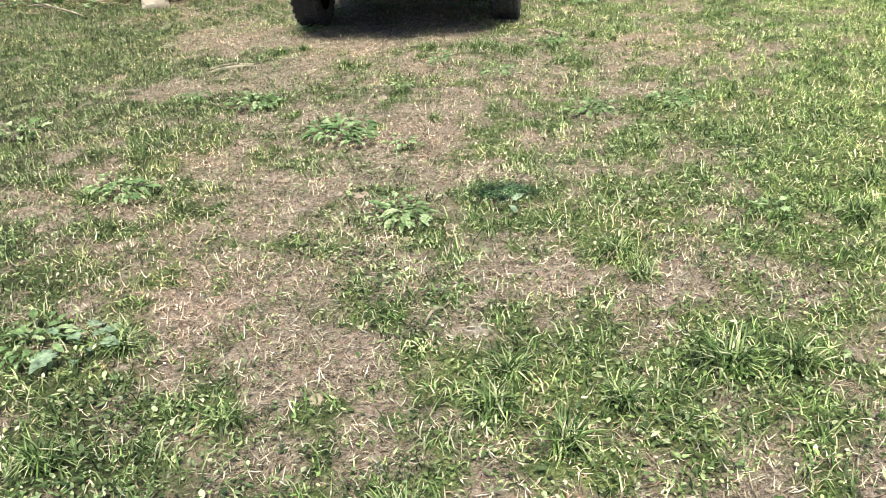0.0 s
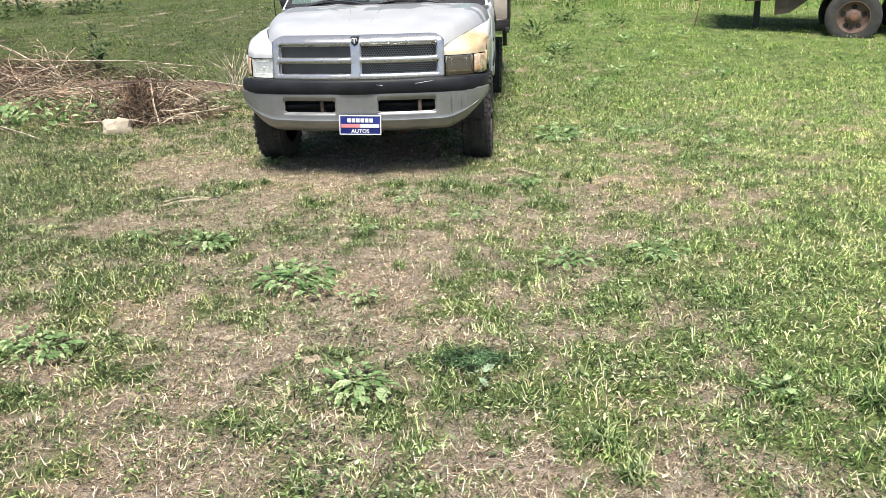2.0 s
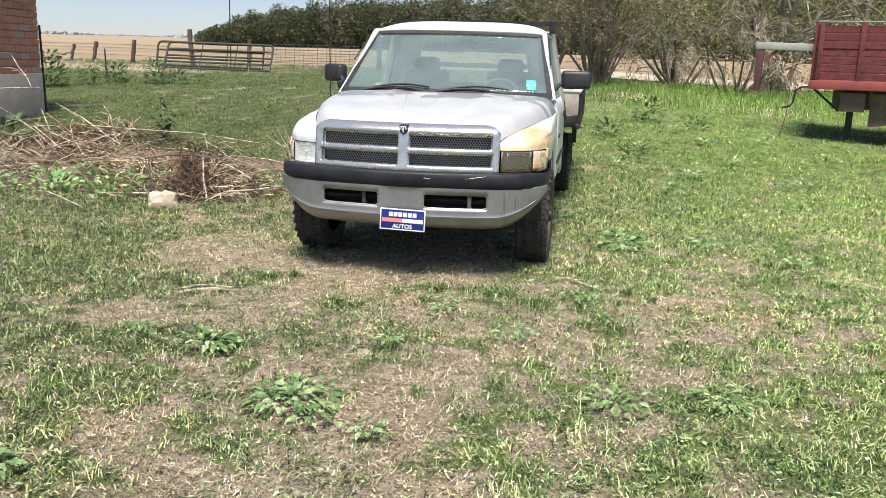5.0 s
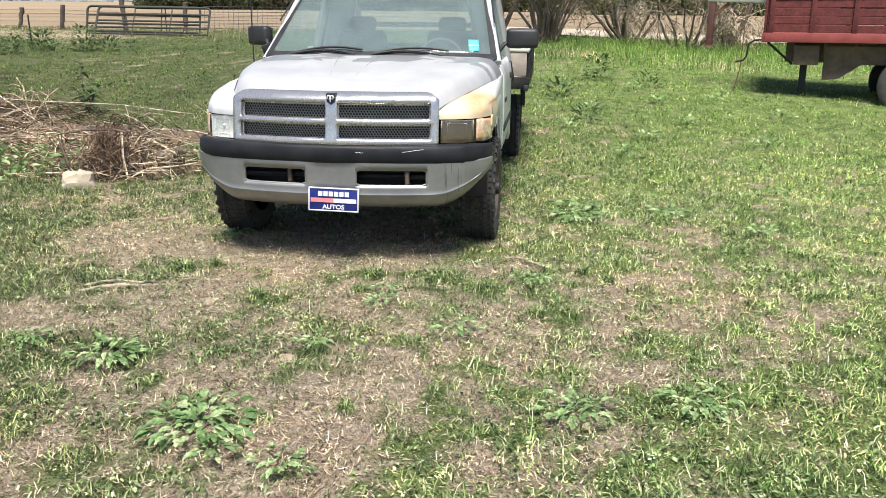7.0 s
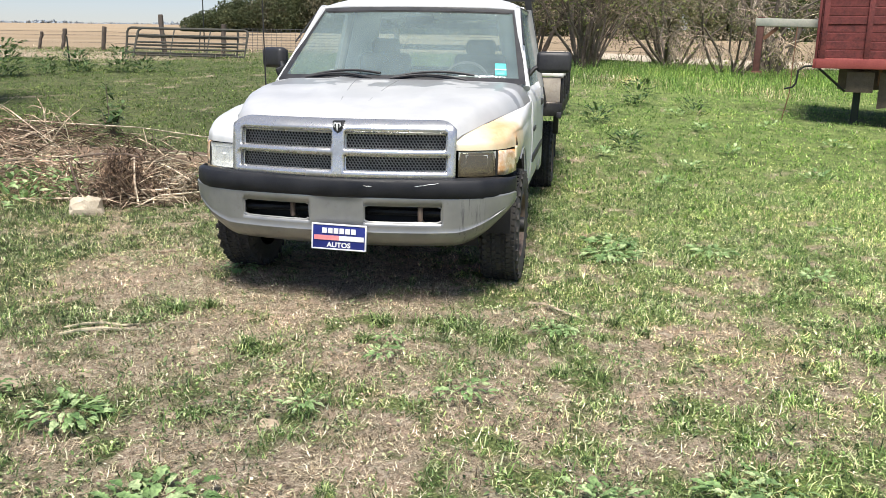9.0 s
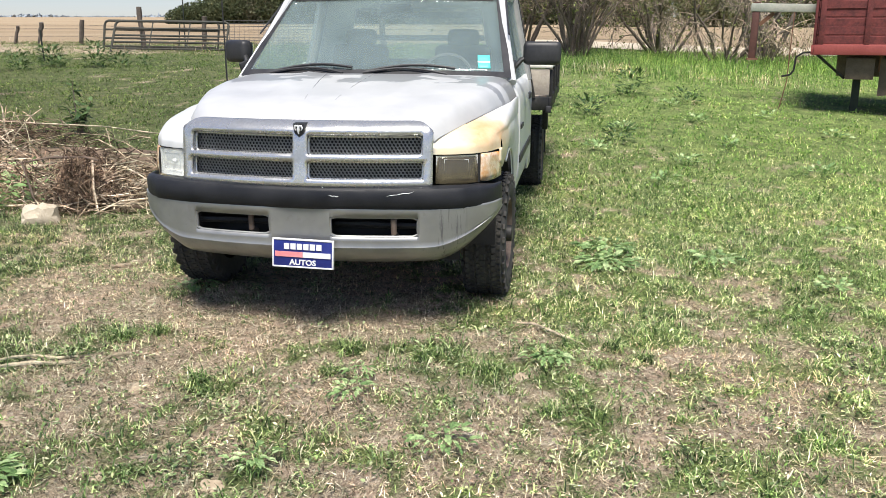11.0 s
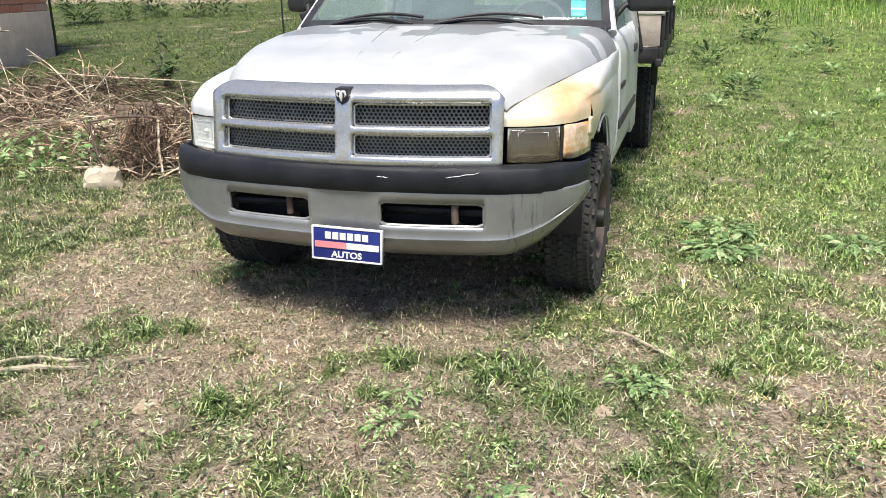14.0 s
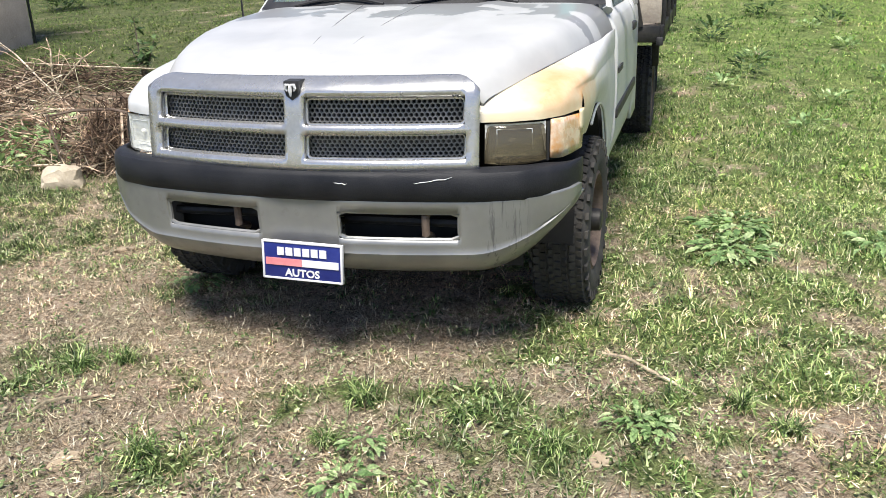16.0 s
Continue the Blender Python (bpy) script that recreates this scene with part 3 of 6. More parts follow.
def build_ground():
    right = spread(0.0, 4.0, 0.045, 1.08)
    left = [-v for v in spread(0.045, 4.8, 0.045, 1.08)][::-1]
    xs = np.array(left + right)
    ys = np.array([-v for v in spread(0.15, 7.0, 0.15, 1.12)][::-1] + spread(0.0, 10.5, 0.045, 1.04))
    X, Y = np.meshgrid(xs, ys, indexing="ij")
    Z = height(X, Y)
    nx, ny = len(xs), len(ys)
    i, j = np.meshgrid(np.arange(nx - 1), np.arange(ny - 1), indexing="ij")
    a = (i * ny + j).ravel()
    ob = raw("ground", np.stack([X.ravel(), Y.ravel(), Z.ravel()], 1), np.stack([a, a + ny, a + ny + 1, a + 1], 1), "ground", smooth=True)
    cover = ob.data.attributes.new("cover", "FLOAT", "POINT")
    cover.data.foreach_set("value", greenness(X, Y).ravel().astype(np.float32))
    field = ob.data.attributes.new("field", "FLOAT", "POINT")
    line = 31.0 + 2.5 * np.clip((X + 6) / 6, 0, 1)
    field.data.foreach_set("value", np.clip((Y - line) / 0.8, 0, 1).ravel().astype(np.float32))
    return tagged(ob, "patchy farmyard lawn of grass, straw and bare earth, with stubble fields beyond", "ground", kind="structure")


ground = build_ground()


# ---- the pickup truck ----
def hood_w(y):
    return float(np.interp(y, (0.03, 0.20, 0.52, 0.93, 1.3, 1.75), (0.61, 0.668, 0.80, 0.92, 0.983, 1.003)))


def hood_side_z(y):
    return float(np.interp(y, (0.03, 0.20, 0.52, 0.93, 1.47, 1.75), (0.985, 1.012, 1.072, 1.122, 1.15, 1.155)))


def hood_mid_z(y):
    return float(np.interp(y, (0.07, 0.13, 0.23, 0.40, 0.62, 0.9, 1.2, 1.6, 1.75), (1.060, 1.080, 1.120, 1.165, 1.205, 1.238, 1.268, 1.298, 1.30)))


def front_y(x):
    """The plan curve of grille and lamps."""
    a = abs(x)
    return 0.085 + 0.10 * (a / 0.67) ** 2 if a < 0.67 else float(np.interp(a, (0.67, 0.78, 0.88, 0.95, 1.0), (0.185, 0.215, 0.275, 0.37, 0.53)))


def bumper_y(x):
    a = abs(x)
    return 0.05 + 0.07 * (a / 0.7) ** 2 if a < 0.7 else float(np.interp(a, (0.7, 0.85, 0.95, 1.0, 1.025), (0.12, 0.18, 0.265, 0.345, 0.46)))


def build_hood(truck):
    def fn(u, v):
        s = math.sin((2 * u - 1) * math.pi / 2)
        y = lerp(0.135 + 0.10 * s * s, 1.60 + 0.13 * s * s, v)
        w = hood_w(y)
        zc, zs = hood_mid_z(y), hood_side_z(y)
        z = zc - (zc - zs) * abs(s) ** lerp(9.0, 24.0, min(1.0, 3.0 * v)) - 0.02 * s * s * v
        z += 0.012 * math.exp(-((abs(s) - 0.42) / 0.06) ** 2) * min(1, v * 2)
        if v < 0.04:
            z -= 0.012 * (1 - v / 0.04) ** 2
        return (s * w, y, z)

    solid(part("hood", surf(fn, 56, 44), "hood", truck, "chalky white bonnet with peeling lacquer"), 0.012)
    for x0, x1 in ((-0.12, -0.29), (0.06, 0.04)):
        pts = [(lerp(x0, x1, k / 10), 0.55 + 1.02 * k / 10, hood_mid_z(0.55 + 1.02 * k / 10) + 0.0012 * math.sin(2.3 * k) - 0.004 * (k in (2, 3))) for k in range(11)]
        part("hood_crease", tube(pts, [0.0012 + 0.0034 * k / 10 for k in range(11)], 5), "bare_silver", truck, "dull grey worn crease")


def build_fender(truck, side, mat):
    def outer(y):
        return float(np.interp(y, (0.185, 0.215, 0.275, 0.37, 0.53, 0.75, 1.2, 1.74), (0.67, 0.78, 0.88, 0.95, 1.0, 1.018, 1.02, 1.012)))

    def shoulder(y):
        return hood_side_z(y) - float(np.interp(y, (0.24, 0.55, 1.74), (0.05, 0.075, 0.11)))

    def top(u, v):
        s = math.sin(v * math.pi / 2)
        xf = lerp(0.664, 1.0, v)
        yf = front_y(xf) + 0.026
        y = lerp(yf, 1.74, u ** 1.7)
        w, zs, zb = hood_w(y) + 0.006, hood_side_z(y) - 0.004, shoulder(y)
        k = min(1.0, u / 0.45)
        k = k * k * (3 - 2 * k)
        x = lerp(xf, w + (outer(y) - w) * s ** 0.95, k)
        z = zb + (zs - zb) * max(math.cos(v * math.pi / 2), 0.0) ** 0.6
        r = math.sqrt(1 - (1 - min(1.0, u / 0.28)) ** 2)
        return (side * x, y, lerp(0.938, max(z, 0.945), r))

    def flank(u, v):
        y = lerp(0.555, 1.74, u)
        arch = 0.485 ** 2 - (y - 1.0) ** 2
        low = 0.385 + math.sqrt(arch) if arch > 0 else 0.44
        low = max(low, 0.44 if y > 0.72 else 0.79)
        xo, zb = outer(y), max(shoulder(y), 0.945)
        return (side * (xo - 0.005 * (1 - v) ** 8 + 0.012 * math.sin(v * math.pi) - 0.02 * v * v), y, lerp(zb + 0.012, low, v))

    bm = surf(top, 48, 22)
    surf(flank, 48, 8, bm)
    ob = part("fender", bm, mat, truck, "yellowed white wing with an orange rust stain" if side > 0 else "white front wing", 50)
    corner = surf(lambda u, v: (side * lerp(1.0, 1.006, u), lerp(0.515, 0.57, u), lerp(0.85, 0.942, v)), 3, 6)
    solid(part("wing_edge", corner, mat, ob), 0.01, 0)
    pts = [(side * 1.012, 1.0 + 0.482 * math.cos(a), 0.385 + 0.482 * math.sin(a)) for a in [math.pi * (0.02 + 0.63 * k / 24) for k in range(25)]]
    part("arch_lip", tube(pts, 0.006, 6), "paint", ob)
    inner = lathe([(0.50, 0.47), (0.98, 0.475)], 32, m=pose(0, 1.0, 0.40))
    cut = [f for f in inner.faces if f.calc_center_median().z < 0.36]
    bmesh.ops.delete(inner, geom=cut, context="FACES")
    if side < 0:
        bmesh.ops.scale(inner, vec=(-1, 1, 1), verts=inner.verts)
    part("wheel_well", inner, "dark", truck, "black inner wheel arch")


def build_wheel(truck, x, y, side, front):
    m = pose(x, y, 0.385, 0, 0, -1.0 if front else 0.0) @ Matrix.Diagonal((side, 1, 1, 1))
    wheel = new("wheel")
    wheel.parent = truck
    wheel.matrix_basis = m
    prof = [(-0.115, 0.23), (-0.128, 0.29), (-0.122, 0.345), (-0.10, 0.374), (0.10, 0.374), (0.122, 0.345), (0.128, 0.29), (0.115, 0.23), (0.10, 0.215)]
    bm = lathe(prof, 48)
    lugs = 58
    for k in range(lugs):
        a = 2 * math.pi * k / lugs
        for j in range(7):
            b = a + (0.054 if j % 2 else 0.0)
            w = 0.020 if j in (2, 4) else 0.025
            box((w, 0.030 if j % 2 else 0.024, 0.011), (-0.093 + 0.031 * j, 0.376 * math.cos(b), 0.376 * math.sin(b)), (math.degrees(b) - 90, 0, (24, -18, 30, 0, -30, 18, -24)[j]), 0, bm)
        if k % 2 == 0:
            for xx in (-0.120, 0.120):
                box((0.014, 0.030, 0.04), (xx, 0.348 * math.cos(a), 0.348 * math.sin(a)), (math.degrees(a) - 90, 0, 0), 0, bm)
    part("tyre", bm, "tyre", wheel, "worn all-terrain tyre, dusty black")
    rim = lathe([(0.112, 0.228), (0.118, 0.214), (0.10, 0.205), (0.05, 0.19), (0.035, 0.17), (0.05, 0.12), (0.055, 0.07), (0.055, 0.0)], 36)
    part("rim", rim, "rim", wheel, "rusty brown steel wheel")
    for k in range(8):
        a = 2 * math.pi * k / 8
        # dark disc on the closed rim stands in for a shaded hole
        hole = lathe([(0.044, 0.0), (0.047, 0.022)], 10, m=pose(0, 0.15 * math.cos(a), 0.15 * math.sin(a)))
        part("rim_hole", hole, "dark", wheel)
        nut = lathe([(0.05, 0.012), (0.075, 0.012), (0.075, 0.0)], 6, m=pose(0, 0.085 * math.cos(a + 0.3), 0.085 * math.sin(a + 0.3)))
        part("wheel_nut", nut, "rust", wheel)
    if front:
        part("hub", lathe([(0.05, 0.062), (0.085, 0.06), (0.10, 0.052), (0.135, 0.05), (0.14, 0.04), (0.14, 0.0)], 24), "black_steel", wheel, "black protruding axle hub")
    else:
        part("hub", lathe([(0.05, 0.055), (0.10, 0.05), (0.105, 0.0)], 20), "rust", wheel)


def build_grille(truck):
    openings = [(-0.622, -0.036, 0.937, 1.037), (0.036, 0.622, 0.937, 1.037), (-0.626, -0.036, 0.790, 0.893), (0.036, 0.626, 0.790, 0.893)]

    def place(x, z, out=0.0):
        lean = 0.035 * (z - 0.755) / 0.33
        roll = 0.05 * max(0.0, (z - 1.037) / 0.036) ** 2
        return (x, front_y(x) + lean + roll - out, z)

    xs = sorted({round(v, 4) for v in np.linspace(-0.672, 0.672, 57)} | {o for a in openings for o in a[:2]})
    zs = sorted({0.757, 0.775, 0.79, 0.82, 0.86, 0.893, 0.915, 0.937, 0.97, 1.0, 1.037, 1.047, 1.056, 1.064, 1.069, 1.073})
    bm = bmesh.new()
    rows = []
    for x in xs:
        over = max(0.0, (abs(x) - 0.57) / 0.102)
        top = 1.073 - 0.030 * over ** 2.2
        rows.append([bm.verts.new(place(x, min(z, top - 0.0012 * (len(zs) - q)) if z > 1.04 else z)) for q, z in enumerate(zs)])
    for i in range(len(xs) - 1):
        for j in range(len(zs) - 1):
            cx, cz = (xs[i] + xs[i + 1]) / 2, (zs[j] + zs[j + 1]) / 2
            if not any(a < cx < b and c < cz < d for a, b, c, d in openings):
                bm.faces.new((rows[i][j], rows[i + 1][j], rows[i + 1][j + 1], rows[i][j + 1]))
    grille = solid(part("grille", bm, "chrome", truck, "dull chrome crosshair grille"), 0.045, 1.0)
    for a, b, c, d in openings:
        r = 0.018
        ring = []
        for cx, cz, s0 in ((b - r, d - r, 0), (a + r, d - r, 1), (a + r, c + r, 2), (b - r, c + r, 3)):
            for k in range(5):
                an = (s0 + k / 4) * math.pi / 2
                ring.append((cx + r * math.cos(an), cz + r * math.sin(an)))
            nx = {0: a + r, 2: b - r}.get(s0)
            if nx is not None:
                ring += [(lerp(cx, nx, q / 12), cz + (r if s0 == 0 else -r)) for q in range(1, 12)]
        pts = [place(x, z, 0.001) for x, z in ring]
        part("grille_rim", tube(pts + pts[:2], 0.0065, 6, cap=False), "chrome", grille, "bright chrome edge")
        hexes = bmesh.new()
        p = 0.0112
        n_r, row = int((d - c) / (p * 1.5)) + 1, 0
        for q in range(n_r + 1):
            z = c + q * p * 1.5
            n_c = int((b - a) / (p * 1.732)) + 1
            for w in range(n_c + 1):
                x = a + (w + 0.5 * (q % 2)) * p * 1.732
                if x > b + 0.004 or z > d + 0.004:
                    continue
                ro, ri = p * 1.02, p * 0.76
                vo, vi, vb = [], [], []
                for h in range(6):
                    an = math.pi / 6 + h * math.pi / 3
                    xo, zo = min(max(x + ro * math.cos(an), a - 0.006), b + 0.006), min(max(z + ro * math.sin(an), c - 0.006), d + 0.006)
                    xi, zi = min(max(x + ri * math.cos(an), a - 0.006), b + 0.006), min(max(z + ri * math.sin(an), c - 0.006), d + 0.006)
                    vo.append(hexes.verts.new(place(xo, zo, -0.022)))
                    vi.append(hexes.verts.new(place(xi, zi, -0.022)))
                    vb.append(hexes.verts.new(place(xi, zi, -0.034)))
                for h in range(6):
                    g = (h + 1) % 6
                    hexes.faces.new((vo[h], vo[g], vi[g], vi[h]))
                    hexes.faces.new((vi[h], vi[g], vb[g], vb[h]))
        me = bpy.data.meshes.new("grille_mesh")
        hexes.to_mesh(me)
        hexes.free()
        me.materials.append(M["mesh"])
        ob = new("grille_mesh", me)
        ob.parent = grille
        tagged(ob, "grey honeycomb mesh")
    # near-black sheet gives the shade behind the mesh by colour
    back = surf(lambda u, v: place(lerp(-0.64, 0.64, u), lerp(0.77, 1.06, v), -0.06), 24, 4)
    part("grille_backing", back, "dark", truck, "near-black sheet for the shade behind the mesh")
    # the shield on the upright bar
    sh = bmesh.new()
    outline = [(-0.034, 0.034), (0.034, 0.034), (0.035, 0.0), (0.026, -0.026), (0.0, -0.044), (-0.026, -0.026), (-0.035, 0.0)]
    top = [sh.verts.new((x * 0.86, 0.068, 1.074 + z * 0.86)) for x, z in outline]
    low = [sh.verts.new((x * 0.92, 0.14, 1.074 + z * 0.92)) for x, z in outline]
    sh.faces.new(top)
    for k in range(7):
        sh.faces.new((top[k], top[(k + 1) % 7], low[(k + 1) % 7], low[k]))
    badge = part("badge", sh, "black", grille, "small dark shield emblem")
    em = bmesh.new()
    for s in (-1, 1):
        tube([(s * 0.006, 0.061, 1.066), (s * 0.021, 0.060, 1.066), (s * 0.027, 0.060, 1.048), (s * 0.018, 0.061, 1.034)], [0.006, 0.008, 0.007, 0.003], 6, em)
    tube([(0, 0.061, 1.068), (0, 0.059, 1.04), (0, 0.061, 1.012)], [0.007, 0.011, 0.004], 6, em)
    bmesh.ops.transform(em, matrix=pose(0, -0.002, 1.074) @ Matrix.Diagonal((0.74, 1, 0.74, 1)) @ pose(0, 0, -1.043), verts=em.verts)
    part("emblem", em, "plate_white", badge, "plain silver shape on the shield")


def build_lamps(truck):
    for side, lens_mat, lens_label in ((1, "lens_old", "yellowed cloudy headlamp"), (-1, "lens_new", "newer clear headlamp")):
        def face(x0, x1, z0, z1, out):
            def fn(u, v):
                x = lerp(x0, x1, u)
                z = lerp(z0 + 0.006 * (2 * u - 1) ** 2, z1 - 0.012 * u * u, v)
                bulge = 0.012 * (1 - (2 * u - 1) ** 4) * (1 - (2 * v - 1) ** 4)
                return (side * x, front_y(x) + 0.025 + 0.02 * v - out - bulge, z)
            return fn
        lamp = part("headlight", surf(face(0.680, 0.992, 0.752, 0.936, -0.05), 16, 6), "dark", truck, "black headlamp surround")
        ob = part("headlamp_lens", surf(face(0.690, 0.900, 0.764, 0.934, 0.012), 10, 6), lens_mat, lamp, lens_label)
        solid(ob, 0.006, 0)
        ob.visible_shadow = False

        def bowl(u, v):
            x = lerp(0.692, 0.898, u)
            rim = min(min(u, 1 - u) / 0.16, min(v, 1 - v) / 0.20, 1.0)
            rib = 0.0008 * math.cos(v * math.pi * 14)
            return (side * x, front_y(x) + 0.020 + 0.022 * rim + rib, lerp(0.768, 0.930, v))
        part("reflector", surf(bowl, 30, 40), "reflector", lamp, "silvered rectangular lamp reflector")
        rect = [(0.735, 0.800), (0.735, 0.905), (0.855, 0.900), (0.855, 0.800), (0.735, 0.800), (0.735, 0.905)]
        part("lens_frame", tube([(side * x, front_y(x) + 0.016, z) for x, z in rect], 0.0025, 5), "lamp", lamp, "moulded rectangle in the lens")
        part("bulb", lathe([(-0.03, 0.012), (0.0, 0.012), (0.012, 0.0)], 12, m=pose(side * 0.785, front_y(0.785) + 0.03, 0.85, 0, 0, -90)), "plate_white", lamp)
        ob = part("marker_lens", surf(face(0.911, 1.000, 0.766, 0.930, 0.012), 10, 6), "amber", lamp, "faded amber side marker lens")
        solid(ob, 0.012, 0)
        part("lens_divider", tube([(side * 0.906, front_y(0.906) + 0.01, 0.766), (side * 0.906, front_y(0.906) + 0.008, 0.85), (side * 0.906, front_y(0.906) + 0.025, 0.925)], 0.006, 6), "dark", lamp)


def word(text, size, depth):
    """Raised lettering, centred on x."""
    curve = bpy.data.curves.new("lettering", "FONT")
    curve.body, curve.size, curve.extrude, curve.align_x = text, size, depth / 2, "CENTER"
    curve.resolution_u, curve.offset = 3, 0.0012
    ob = bpy.data.objects.new("lettering", curve)
    bm = bmesh.new()
    bm.from_mesh(ob.to_mesh())
    ob.to_mesh_clear()
    bpy.data.objects.remove(ob)
    return bm


def build_bumper(truck):
    slots = [(-0.605, -0.175, 0.508, 0.622), (0.155, 0.615, 0.508, 0.622)]

    def place(x, t):
        """t: 0 at the lower lip, 1 at the pad."""
        a = abs(x)
        zb = 0.375 + 0.03 * a ** 3 + 0.235 * max(0.0, (a - 0.66) / 0.36) ** 2
        z = lerp(zb, 0.655, t)
        back = 0.085 * max(0.0, (0.30 - t) / 0.30) ** 1.6 + 0.014 * (1 - t)
        crease = 0.005 if t < 0.30 else 0.0
        dent = 0.012 * math.exp(-(x / 0.13) ** 4)
        return (x, bumper_y(x) + back + dent - crease, z)

    xs = sorted({round(v, 4) for v in np.linspace(-1.020, 1.012, 91)} | {s for a in slots for s in a[:2]})
    ts = [0, 0.08, 0.16, 0.24, 0.285, 0.31, 0.40, 0.475, 0.55, 0.65, 0.75, 0.885, 0.95, 1.0]
    bm = bmesh.new()
    g = [[bm.verts.new(place(x, t)) for t in ts] for x in xs]
    for i in range(len(xs) - 1):
        for j in range(len(ts) - 1):
            cx, ct = (xs[i] + xs[i + 1]) / 2, (ts[j] + ts[j + 1]) / 2
            if not any(a < cx < b and 0.475 < ct < 0.885 for a, b, c, d in slots):
                bm.faces.new((g[i][j], g[i + 1][j], g[i + 1][j + 1], g[i][j + 1]))
    bumper = solid(part("bumper", bm, "bumper", truck, "dull silver steel bumper with scrapes", 50), 0.014, 1.0)
    for a, b, c, d in slots:
        def rim(x, t, a=a):
            p = place(x, t)
            return (p[0], p[1] - 0.001, p[2])
        pts = [rim(lerp(a, b, k / 16), 0.475) for k in range(1, 16)] + [rim(b, lerp(0.52, 0.84, k / 4)) for k in range(5)]
        pts += [rim(lerp(b, a, k / 16), 0.885) for k in range(1, 16)] + [rim(a, lerp(0.84, 0.52, k / 4)) for k in range(5)]
        part("slot_lip", tube(pts + pts[:2], 0.009, 6, cap=False), "bumper", bumper, "rolled bumper slot edge")
        # the shade inside the slot is this near-black sheet
        part("slot_recess", surf(lambda u, v: (lerp(a - 0.03, b + 0.03, u), bumper_y(lerp(a, b, u)) + 0.13, lerp(0.47, 0.66, v)), 8, 2), "dark", bumper, "near-black sheet for the shade in the slot")
        part("tow_hook", tube([(lerp(a, b, 0.72), 0.17, 0.50), (lerp(a, b, 0.72), 0.10, 0.53), (lerp(a, b, 0.72), 0.10, 0.60), (lerp(a, b, 0.72), 0.17, 0.63)], 0.016, 8), "rim", bumper, "rusty hook inside the slot")
        part("slot_bar", tube([(a, 0.16, 0.56), (b, 0.16, 0.565)], 0.02, 8), "black_steel", bumper)
    ring = 14
    bm = bmesh.new()
    rows = []
    for i in range(73):
        x = lerp(-1.022, 1.016, i / 72)
        fade = 0.75 + 0.25 * min(1.0, max(0.0, 1.026 - abs(x)) / 0.12)
        row = []
        for k in range(ring):
            an = 2 * math.pi * k / ring
            c, s = math.cos(an), math.sin(an)
            c, s = math.copysign(abs(c) ** 0.6, c), math.copysign(abs(s) ** 0.6, s)
            row.append(bm.verts.new((x, bumper_y(x) + 0.035 - 0.062 * c * fade, 0.750 + 0.064 * s * fade)))
        rows.append(row)
    for a, b in zip(rows, rows[1:]):
        for k in range(ring):
            bm.faces.new((a[k], a[(k + 1) % ring], b[(k + 1) % ring], b[k]))
    bm.faces.new(rows[0])
    bm.faces.new(rows[-1][::-1])
    pad = part("bumper_pad", bm, "pad", truck, "faded black rubber bumper cover")
    for x0, x1, z0, z1 in ((0.46, 0.60, 0.770, 0.792), (0.16, 0.21, 0.768, 0.764)):
        pts = [(lerp(x0, x1, k / 5), bumper_y(lerp(x0, x1, k / 5)) - 0.026 + 0.06 * max(0, (lerp(z0, z1, k / 5) - 0.771)), lerp(z0, z1, k / 5) + 0.004 * math.sin(3 * k)) for k in range(6)]
        part("scratch", tube(pts, [0.0006, 0.0018, 0.0014, 0.002, 0.0015, 0.0006], 5), "plate_white", pad, "pale scrape in the rubber")
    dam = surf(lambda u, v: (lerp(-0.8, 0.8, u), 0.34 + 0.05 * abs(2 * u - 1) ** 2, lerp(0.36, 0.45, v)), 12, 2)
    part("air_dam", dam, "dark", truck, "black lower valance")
    # show plate on a bracket
    plate = thing("plate", "", "")
    plate.parent = truck
    plate.matrix_basis = pose(0.022, -0.005, 0.462, -3, 1.2, 0) @ Matrix.Diagonal((1, 1, 0.92, 1))
    part("plate_panel", box((0.322, 0.012, 0.158), bevel=0.004), "plate_blue", plate, "dark blue show plate")
    bm = bmesh.new()
    for sx, sz, ax, az in ((0.33, 0.009, 0, 0.079), (0.33, 0.009, 0, -0.079), (0.009, 0.166, 0.162, 0), (0.009, 0.166, -0.162, 0)):
        box((sx, 0.018, sz), (ax, 0, az), (0, 0, 0), 0.002, bm)
    part("plate_frame", bm, "plate_white", plate, "thin white plate frame")
    part("stripe", box((0.15, 0.004, 0.03), (-0.075, -0.0085, -0.006)), "plate_red", plate, "pinkish red stripe")
    part("stripe", box((0.15, 0.004, 0.03), (0.076, -0.0085, -0.006)), "plate_white", plate, "white stripe")
    for k in range(6):
        part("lettering_bar", box((0.028, 0.004, 0.034), (-0.087 + 0.035 * k, -0.0085, 0.040)), "plate_white", plate, "plain white bar")
    part("lettering", word("AUTOS", 0.044, 0.0025), "plate_white", plate, "white block lettering").matrix_basis = pose(0.0, -0.0075, -0.066, 90, 0, 0)
    part("bracket", box((0.10, 0.05, 0.10), (0.10, 0.03, 0.02), (0, 0, 0), 0.004), "black_steel", plate)


